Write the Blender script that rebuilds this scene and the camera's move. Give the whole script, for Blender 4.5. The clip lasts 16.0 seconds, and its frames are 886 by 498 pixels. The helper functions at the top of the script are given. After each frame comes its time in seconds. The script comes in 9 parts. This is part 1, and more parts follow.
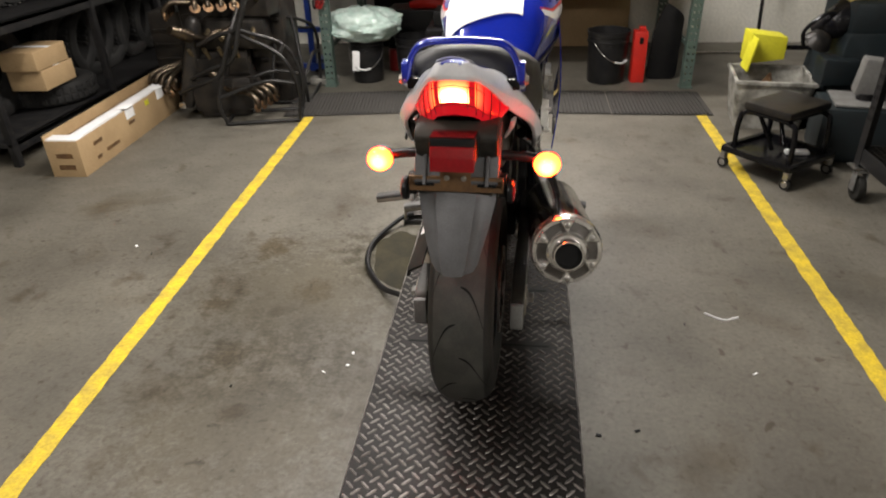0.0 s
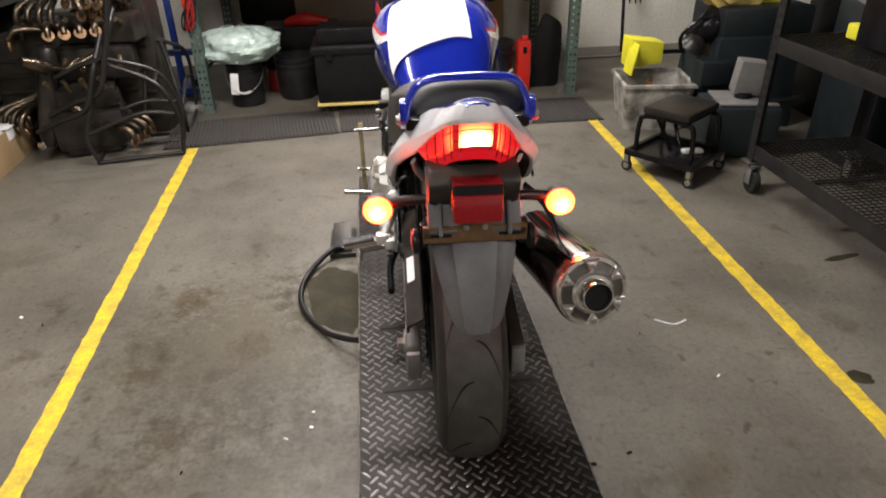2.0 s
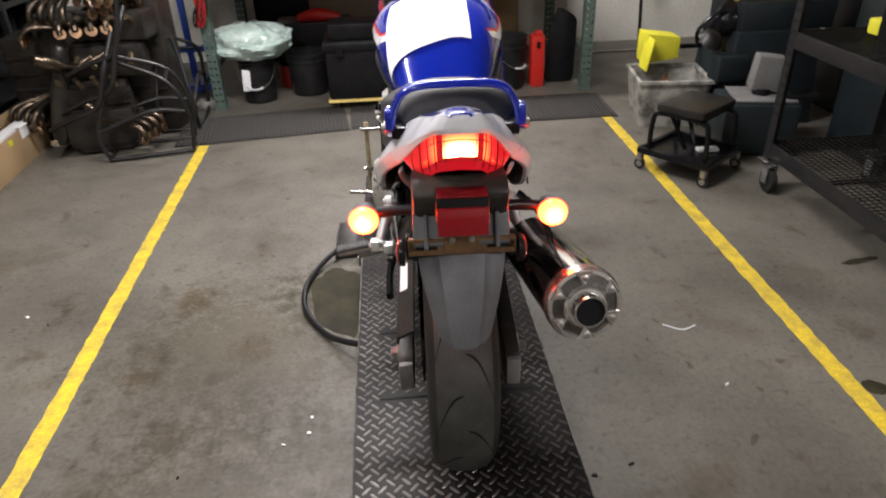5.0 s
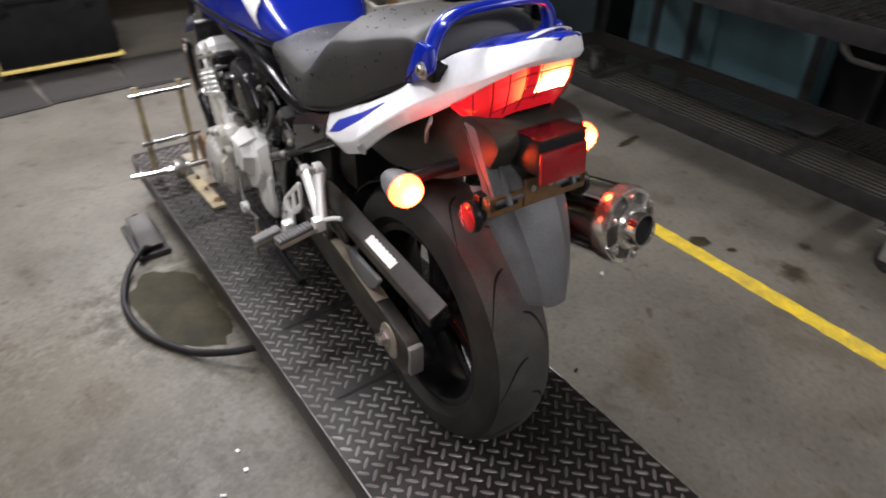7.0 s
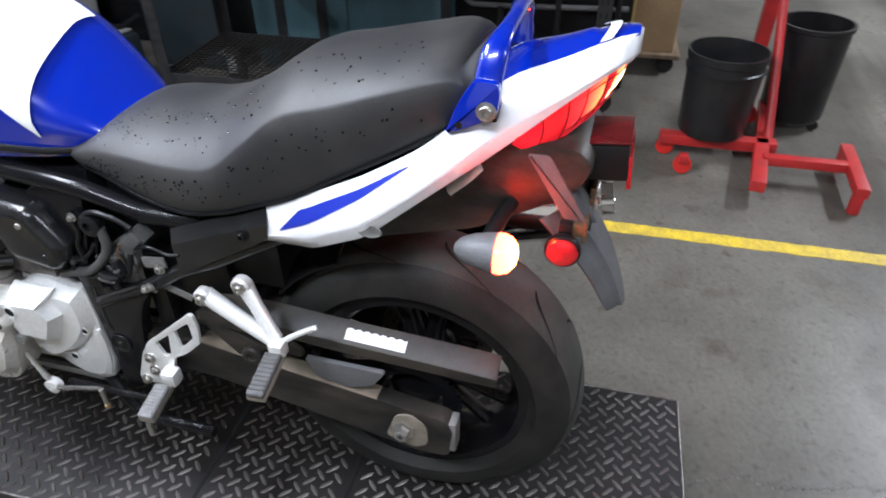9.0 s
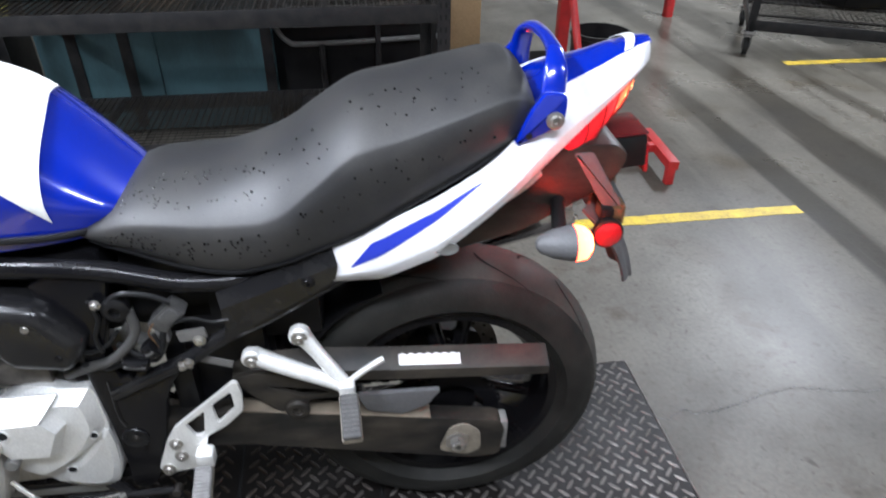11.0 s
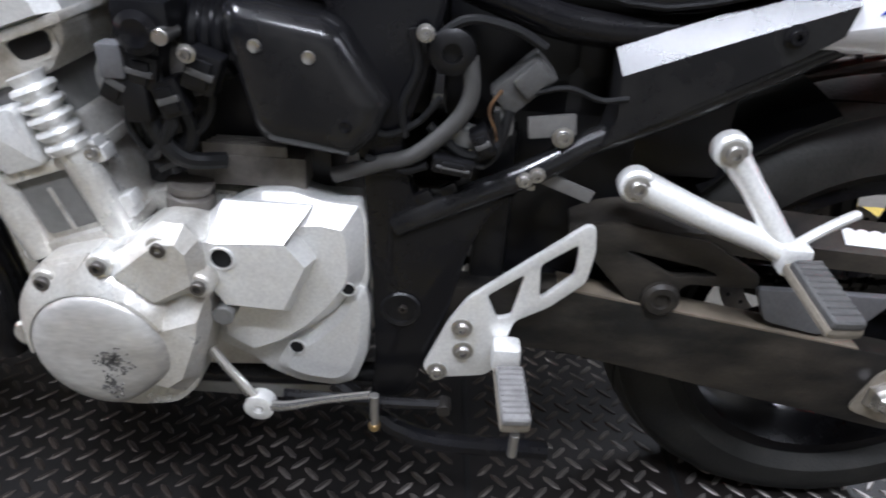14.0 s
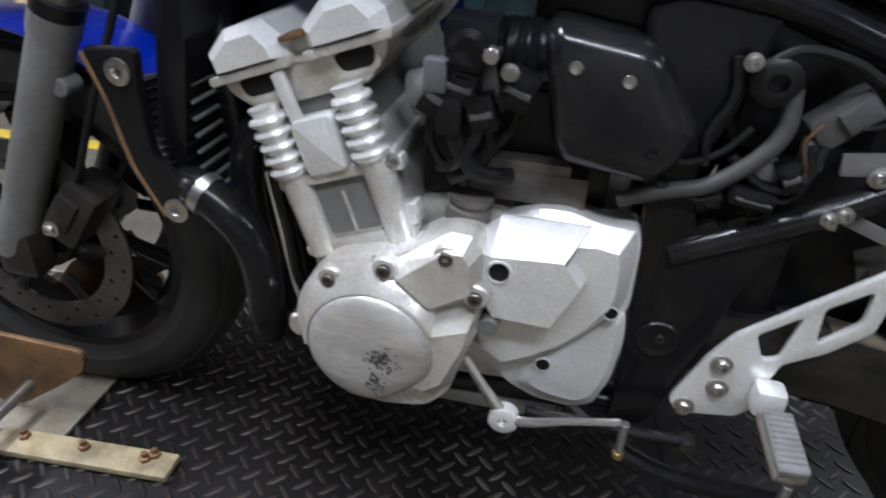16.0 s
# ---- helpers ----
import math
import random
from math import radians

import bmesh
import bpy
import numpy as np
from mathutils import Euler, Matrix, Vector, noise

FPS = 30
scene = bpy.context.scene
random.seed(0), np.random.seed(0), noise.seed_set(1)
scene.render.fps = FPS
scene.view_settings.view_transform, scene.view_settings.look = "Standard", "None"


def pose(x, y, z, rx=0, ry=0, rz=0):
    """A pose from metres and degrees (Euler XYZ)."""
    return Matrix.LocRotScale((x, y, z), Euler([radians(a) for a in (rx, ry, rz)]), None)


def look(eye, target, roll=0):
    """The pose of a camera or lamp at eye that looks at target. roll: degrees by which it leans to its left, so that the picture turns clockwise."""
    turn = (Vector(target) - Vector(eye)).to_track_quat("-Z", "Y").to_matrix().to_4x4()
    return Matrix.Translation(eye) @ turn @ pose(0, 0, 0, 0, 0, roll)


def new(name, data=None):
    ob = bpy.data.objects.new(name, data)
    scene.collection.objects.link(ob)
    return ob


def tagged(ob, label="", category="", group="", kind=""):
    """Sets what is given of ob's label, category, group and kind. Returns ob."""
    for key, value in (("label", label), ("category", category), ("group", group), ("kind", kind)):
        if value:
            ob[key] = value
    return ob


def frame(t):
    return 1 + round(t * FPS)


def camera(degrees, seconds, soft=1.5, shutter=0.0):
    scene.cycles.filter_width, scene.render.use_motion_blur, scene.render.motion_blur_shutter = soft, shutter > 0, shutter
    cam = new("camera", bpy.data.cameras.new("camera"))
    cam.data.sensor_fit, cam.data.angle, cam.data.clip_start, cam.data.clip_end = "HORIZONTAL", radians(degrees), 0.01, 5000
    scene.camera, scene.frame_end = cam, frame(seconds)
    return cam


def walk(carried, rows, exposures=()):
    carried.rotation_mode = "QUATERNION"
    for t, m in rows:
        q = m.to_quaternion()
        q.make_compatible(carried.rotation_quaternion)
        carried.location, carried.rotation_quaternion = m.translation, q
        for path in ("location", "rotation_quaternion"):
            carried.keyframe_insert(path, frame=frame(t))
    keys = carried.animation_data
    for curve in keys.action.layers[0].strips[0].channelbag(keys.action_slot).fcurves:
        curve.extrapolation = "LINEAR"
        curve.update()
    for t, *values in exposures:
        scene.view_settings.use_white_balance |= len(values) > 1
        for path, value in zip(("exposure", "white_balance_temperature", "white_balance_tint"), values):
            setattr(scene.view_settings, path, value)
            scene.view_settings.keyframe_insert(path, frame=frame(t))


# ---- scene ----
cam = camera(67.4, 16.0, soft=1.8, shutter=0.5)
PATH = [
    (0, (0.114, -1.501, 1.509), (-0.107, 0.225, 0.522), -1.8),
    (0.5, (-0.001, -1.411, 1.482), (-0.116, 0.287, 0.43), -1.7),
    (1, (-0.082, -1.318, 1.498), (-0.096, 0.377, 0.437), -0.9),
    (1.5, (-0.149, -1.335, 1.524), (-0.035, 0.374, 0.491), -2.1),
    (2, (-0.194, -1.337, 1.533), (-0.018, 0.4, 0.557), -1.3),
    (2.5, (-0.205, -1.327, 1.562), (-0.083, 0.467, 0.686), -2.4),
    (3, (-0.114, -1.297, 1.602), (-0.071, 0.539, 0.811), -2.4),
    (3.5, (-0.076, -1.291, 1.59), (-0.055, 0.544, 0.794), -2.3),
    (4, (-0.065, -1.3, 1.578), (-0.058, 0.511, 0.729), -1.2),
    (4.2, (-0.062, -1.303, 1.573), (-0.054, 0.496, 0.7), -1.4),
    (6.3, (-0.447, -1.087, 1.481), (0.097, 0.465, 0.343), 0.2),
    (6.5, (-0.514, -1.021, 1.474), (0.122, 0.498, 0.338), 0.8),
    (7, (-0.69, -0.89, 1.48), (0.267, 0.435, 0.327), 0.8),
    (7.5, (-0.848, -0.777, 1.487), (0.39, 0.298, 0.342), 0.0),
    (8, (-0.867, -0.553, 1.461), (0.557, 0.259, 0.316), -2.0),
    (8.2, (-0.881, -0.471, 1.462), (0.595, 0.253, 0.322), -1.3),
    (10.3, (-1.008, 0.137, 1.497), (0.585, -0.015, 0.297), 0.8),
    (10.5, (-1.042, 0.181, 1.484), (0.574, -0.04, 0.326), 1.4),
    (11, (-1.005, 0.22, 1.49), (0.643, -0.038, 0.386), 0.6),
    (11.5, (-0.91, 0.255, 1.504), (0.777, 0.195, 0.432), -1.2),
    (12, (-0.813, 0.362, 1.37), (0.863, 0.376, 0.279), -0.5),
    (12.5, (-0.743, 0.484, 1.12), (0.926, 0.248, 0.044), 4.7),
    (13, (-0.716, 0.541, 1.03), (1.018, 0.351, 0.051), 3.7),
    (13.5, (-0.722, 0.569, 1.014), (1.01, 0.438, 0.023), 3.9),
    (14, (-0.744, 0.604, 1.003), (0.972, 0.552, -0.022), 3.6),
    (14.5, (-0.744, 0.655, 1.005), (0.975, 0.724, -0.014), 2.5),
    (15, (-0.748, 0.693, 1.003), (0.959, 0.842, -0.028), 2.4),
    (15.5, (-0.748, 0.727, 0.999), (0.948, 0.915, -0.045), 3.0),
    (16, (-0.753, 0.774, 1.002), (0.951, 1.038, -0.011), 3.3),
]
EXPOSURES = [(0, 0.22, 6350, 15), (3.5, 0.28, 6250, 20), (6.5, 0.15, 5900, 18), (7.2, 0.3, 5800, 18), (8, 0.5, 5300, 15), (10.5, 0.75, 5350, 15), (11.5, 0.66, 5300, 14), (13, 0.55, 5350, 17), (14.5, 0.45, 5350, 17), (16, 0.18, 5350, 17)]
walk(cam, [(t, look(eye, target, roll)) for t, eye, target, roll in PATH], EXPOSURES)

# ---------------------------------------------------------------- light
world = bpy.data.worlds.new("world")
scene.world = world
world.use_nodes = True
world.node_tree.nodes["Background"].inputs[0].default_value = (0.55, 0.62, 0.75, 1)
world.node_tree.nodes["Background"].inputs[1].default_value = 0.006


def area_lamp(name, x, y, z, sx, sy, watts, colour):
    data = bpy.data.lights.new(name, "AREA")
    data.shape, data.size, data.size_y, data.energy, data.color = "RECTANGLE", sx, sy, watts, colour
    lamp = new(name, data)
    lamp.matrix_world = pose(x, y, z)
    return lamp


# x, y, height, watts and turn of each fitting
TUBES = [(-0.3, 1.65, 3.0, 105, 0), (0.1, 4.1, 2.75, 95, 0), (-1.62, 0.4, 3.0, 55, 90), (-1.2, -2.8, 3.2, 45, 90), (3.2, -3.4, 3.3, 165, 0)]
for tx, ty, tz, watts, turn_to in TUBES:
    area_lamp("tube_light", tx, ty, tz - 0.08, 1.5, 0.24, watts, (1.0, 0.96, 0.86)).rotation_euler.z = radians(turn_to)

# ---------------------------------------------------------------- materials


def mat(name, colour, rough=0.5, metal=0.0, other=None, scale=8.0, amount=0.5, bump=0.1, fine=120.0, emit=None, strength=0.0, coat=0.0,
        stretch=(1, 1, 1), spread=0.12, alpha=1.0, through_light=0.0, ior=1.45):
    """A surface with two scales of variation in colour and roughness and a fine relief."""
    m = bpy.data.materials.new(name)
    m.use_nodes = True
    n, l = m.node_tree.nodes, m.node_tree.links
    b = n["Principled BSDF"]
    c = (*colour, 1)
    o = (*(other or [v * 0.6 for v in colour]), 1)
    tex = n.new("ShaderNodeTexCoord")
    mp = n.new("ShaderNodeMapping")
    mp.inputs["Scale"].default_value = stretch
    l.new(tex.outputs["Object"], mp.inputs["Vector"])
    n1, n2 = n.new("ShaderNodeTexNoise"), n.new("ShaderNodeTexNoise")
    n1.inputs["Scale"].default_value, n1.inputs["Detail"].default_value, n1.inputs["Roughness"].default_value = scale, 6, 0.62
    n2.inputs["Scale"].default_value, n2.inputs["Detail"].default_value = fine, 3
    for k in (n1, n2):
        l.new(mp.outputs[0], k.inputs["Vector"])
    ramp = n.new("ShaderNodeValToRGB")
    ramp.color_ramp.elements[0].position, ramp.color_ramp.elements[1].position = 0.38, 0.68
    ramp.color_ramp.elements[0].color, ramp.color_ramp.elements[1].color = (0, 0, 0, 1), (amount,) * 3 + (1,)
    l.new(n1.outputs["Fac"], ramp.inputs[0])
    mix = n.new("ShaderNodeMix")
    mix.data_type = "RGBA"
    mix.inputs["A"].default_value, mix.inputs["B"].default_value = c, o
    l.new(ramp.outputs[0], mix.inputs["Factor"])
    mix2 = n.new("ShaderNodeMix")
    mix2.data_type, mix2.blend_type = "RGBA", "MULTIPLY"
    mix2.inputs["Factor"].default_value = spread * 2.5
    l.new(mix.outputs["Result"], mix2.inputs["A"])
    r2 = n.new("ShaderNodeValToRGB")
    r2.color_ramp.elements[0].position, r2.color_ramp.elements[1].position = 0.3, 0.7
    r2.color_ramp.elements[0].color = (0.45, 0.45, 0.45, 1)
    l.new(n2.outputs["Fac"], r2.inputs[0])
    l.new(r2.outputs[0], mix2.inputs["B"])
    l.new(mix2.outputs["Result"], b.inputs["Base Color"])
    mr = n.new("ShaderNodeMapRange")
    mr.inputs["To Min"].default_value, mr.inputs["To Max"].default_value = max(0.03, rough - spread), min(1, rough + spread)
    l.new(n1.outputs["Fac"], mr.inputs["Value"])
    l.new(mr.outputs[0], b.inputs["Roughness"])
    if bump:
        bp = n.new("ShaderNodeBump")
        bp.inputs["Strength"].default_value, bp.inputs["Distance"].default_value = bump, 0.004
        l.new(n2.outputs["Fac"], bp.inputs["Height"])
        l.new(bp.outputs[0], b.inputs["Normal"])
    b.inputs["Metallic"].default_value = metal
    b.inputs["Specular IOR Level"].default_value = 0.3 if max(colour) < 0.02 else 0.5
    b.inputs["Coat Weight"].default_value = coat
    b.inputs["Coat Roughness"].default_value = 0.05
    b.inputs["Alpha"].default_value = alpha
    b.inputs["Transmission Weight"].default_value = through_light
    b.inputs["IOR"].default_value = ior
    if emit:
        b.inputs["Emission Color"].default_value, b.inputs["Emission Strength"].default_value = (*emit, 1), strength
    return m


def concrete():
    """Worn, oil-stained shop floor: pale and dark patches, stains, cracks and a half-polished sheen."""
    m = mat("concrete", (0.152, 0.140, 0.115), 0.5, 0, (0.086, 0.078, 0.063), 1.6, 0.9, 0.12, 60, spread=0.16)
    n, l = m.node_tree.nodes, m.node_tree.links
    b = n["Principled BSDF"]
    tex = n.new("ShaderNodeTexCoord")
    base = b.inputs["Base Color"].links[0].from_socket
    for sc, low, high, shade in ((2.2, 0.58, 0.74, (0.66, 0.60, 0.51)), (5.5, 0.62, 0.74, (0.60, 0.54, 0.46)), (14.0, 0.66, 0.74, (0.5, 0.45, 0.39)), (36.0, 0.56, 0.72, (0.72, 0.69, 0.64)), (0.8, 0.5, 0.66, (0.82, 0.81, 0.78)), (90.0, 0.66, 0.74, (0.55, 0.52, 0.48))):
        k = n.new("ShaderNodeTexNoise")
        k.inputs["Scale"].default_value, k.inputs["Detail"].default_value, k.inputs["Distortion"].default_value = sc, 4, 0.4
        l.new(tex.outputs["Object"], k.inputs["Vector"])
        r = n.new("ShaderNodeValToRGB")
        r.color_ramp.elements[0].position, r.color_ramp.elements[1].position = low, high
        l.new(k.outputs["Fac"], r.inputs[0])
        x = n.new("ShaderNodeMix")
        x.data_type, x.blend_type = "RGBA", "MULTIPLY"
        x.inputs["B"].default_value = (*shade, 1)
        l.new(r.outputs[0], x.inputs["Factor"])
        l.new(base, x.inputs["A"])
        base = x.outputs["Result"]
    # a wet olive-brown patch of old oil beside the lift, a drier one by the bay line, small brown stains; the last two
    # rows broadly darken the floor left of the lift
    for cx, cy, size, shade in ((-0.4, 1.08, 0.24, (0.26, 0.23, 0.09)), (1.52, -0.05, 0.055, (0.28, 0.25, 0.2)), (1.72, 0.02, 0.03, (0.3, 0.27, 0.22)), (-1.02, 1.1, 0.10, (0.72, 0.64, 0.5)), (-0.92, 0.3, 0.08, (0.72, 0.65, 0.52)), (-0.72, 0.75, 0.09, (0.74, 0.67, 0.54)), (-0.85, -0.45, 0.05, (0.6, 0.54, 0.45)), (-0.78, 0.02, 0.045, (0.62, 0.54, 0.42)), (-1.1, 0.62, 0.06, (0.68, 0.6, 0.48)), (-0.75, 0.75, 0.5, (0.66, 0.63, 0.55)), (-0.75, -0.05, 0.45, (0.68, 0.65, 0.57))):
        far = n.new("ShaderNodeVectorMath")
        far.operation = "DISTANCE"
        far.inputs[1].default_value = (cx, cy, 0)
        here = n.new("ShaderNodeNewGeometry")
        l.new(here.outputs["Position"], far.inputs[0])
        wob = n.new("ShaderNodeTexNoise")
        wob.inputs["Scale"].default_value, wob.inputs["Detail"].default_value, wob.inputs["Roughness"].default_value = 15.0, 7, 0.68
        l.new(here.outputs["Position"], wob.inputs["Vector"])
        add = n.new("ShaderNodeMath")
        add.operation = "MULTIPLY_ADD"
        add.inputs[1].default_value = size * 3.0
        l.new(wob.outputs["Fac"], add.inputs[0])
        l.new(far.outputs["Value"], add.inputs[2])
        r = n.new("ShaderNodeMapRange")
        r.inputs["From Min"].default_value, r.inputs["From Max"].default_value = size * 2.75, size * 1.95
        l.new(add.outputs[0], r.inputs["Value"])
        x = n.new("ShaderNodeMix")
        x.data_type, x.blend_type = "RGBA", "MULTIPLY"
        x.inputs["B"].default_value = (*shade, 1)
        l.new(r.outputs[0], x.inputs["Factor"])
        l.new(base, x.inputs["A"])
        base = x.outputs["Result"]
    # darker streaks along x on the open floor to the south, which is also glossier
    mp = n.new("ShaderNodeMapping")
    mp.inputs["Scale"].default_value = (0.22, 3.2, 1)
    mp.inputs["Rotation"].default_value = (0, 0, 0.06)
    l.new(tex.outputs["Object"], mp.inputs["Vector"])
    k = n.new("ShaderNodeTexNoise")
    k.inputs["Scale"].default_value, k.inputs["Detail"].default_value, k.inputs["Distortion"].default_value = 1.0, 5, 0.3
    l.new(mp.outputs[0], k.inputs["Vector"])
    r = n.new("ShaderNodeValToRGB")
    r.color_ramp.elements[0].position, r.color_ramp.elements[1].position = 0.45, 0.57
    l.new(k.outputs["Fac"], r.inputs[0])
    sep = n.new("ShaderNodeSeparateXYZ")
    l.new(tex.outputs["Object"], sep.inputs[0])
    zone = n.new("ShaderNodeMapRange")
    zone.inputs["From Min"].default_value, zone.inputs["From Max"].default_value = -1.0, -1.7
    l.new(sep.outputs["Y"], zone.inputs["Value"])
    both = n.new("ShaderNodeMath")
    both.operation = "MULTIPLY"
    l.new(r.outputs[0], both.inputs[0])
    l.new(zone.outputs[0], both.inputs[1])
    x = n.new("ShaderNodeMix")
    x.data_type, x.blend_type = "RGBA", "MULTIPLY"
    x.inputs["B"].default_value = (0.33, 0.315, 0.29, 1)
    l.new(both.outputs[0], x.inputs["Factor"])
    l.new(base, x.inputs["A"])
    rough = b.inputs["Roughness"].links[0].from_socket
    less = n.new("ShaderNodeMath")
    less.operation = "MULTIPLY_ADD"
    less.inputs[1].default_value = -0.2
    l.new(zone.outputs[0], less.inputs[0])
    l.new(rough, less.inputs[2])
    l.new(less.outputs[0], b.inputs["Roughness"])
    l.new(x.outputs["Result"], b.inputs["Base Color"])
    return m


def oil_shade_patch(m, cx, cy, size, shade, gloss):
    """A ragged patch darkened in a surface's colour, for oil and for painted shade; a little rougher too."""
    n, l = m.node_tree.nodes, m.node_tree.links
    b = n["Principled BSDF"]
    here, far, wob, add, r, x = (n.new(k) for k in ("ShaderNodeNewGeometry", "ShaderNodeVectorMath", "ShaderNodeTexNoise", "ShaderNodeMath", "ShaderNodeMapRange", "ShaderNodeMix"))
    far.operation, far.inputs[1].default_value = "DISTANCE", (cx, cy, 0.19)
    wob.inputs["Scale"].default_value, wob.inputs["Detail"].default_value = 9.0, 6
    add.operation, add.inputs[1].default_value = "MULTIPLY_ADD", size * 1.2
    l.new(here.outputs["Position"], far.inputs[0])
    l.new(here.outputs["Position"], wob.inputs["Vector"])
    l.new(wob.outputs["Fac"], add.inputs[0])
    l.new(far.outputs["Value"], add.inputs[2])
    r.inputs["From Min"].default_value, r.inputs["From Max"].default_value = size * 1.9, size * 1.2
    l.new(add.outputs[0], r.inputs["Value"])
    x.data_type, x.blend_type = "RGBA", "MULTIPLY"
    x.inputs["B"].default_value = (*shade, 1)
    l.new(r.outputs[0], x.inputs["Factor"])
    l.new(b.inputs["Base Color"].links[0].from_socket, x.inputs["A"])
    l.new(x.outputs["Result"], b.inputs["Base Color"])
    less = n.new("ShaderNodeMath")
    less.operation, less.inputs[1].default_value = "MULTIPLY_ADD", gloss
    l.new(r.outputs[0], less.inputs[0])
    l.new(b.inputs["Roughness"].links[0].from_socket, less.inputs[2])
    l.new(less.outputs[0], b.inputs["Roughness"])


def lit_lens(name, base, bulb, stops):
    """Tinted lens plastic lit from behind: brightest before the bulb, fading with the distance from it."""
    m = mat(name, base, 0.16, 0, None, 8, 0.3, 0.0, spread=0.04)
    n, l = m.node_tree.nodes, m.node_tree.links
    b = n["Principled BSDF"]
    tex, mag, far = n.new("ShaderNodeTexCoord"), n.new("ShaderNodeVectorMath"), n.new("ShaderNodeVectorMath")
    mag.operation, far.operation = "ABSOLUTE", "DISTANCE"
    far.inputs[1].default_value = bulb
    l.new(tex.outputs["Object"], mag.inputs[0])
    l.new(mag.outputs[0], far.inputs[0])
    span = n.new("ShaderNodeMapRange")
    span.inputs["From Max"].default_value = 0.1
    l.new(far.outputs["Value"], span.inputs["Value"])
    for key, col in (("Emission Color", 1), ("Emission Strength", 2)):
        r = n.new("ShaderNodeValToRGB")
        es = r.color_ramp.elements
        while len(es) < len(stops):
            es.new(0.5)
        for e, (d, c, s) in zip(es, stops):
            e.position = d / 0.1
            e.color = (*c, 1) if col == 1 else (s / 20, s / 20, s / 20, 1)
        l.new(span.outputs[0], r.inputs[0])
        out = r.outputs[0]
        if col == 2:
            k = n.new("ShaderNodeMath")
            k.operation = "MULTIPLY"
            k.inputs[1].default_value = 20
            l.new(out, k.inputs[0])
            out = k.outputs[0]
        l.new(out, b.inputs[key])
    return m


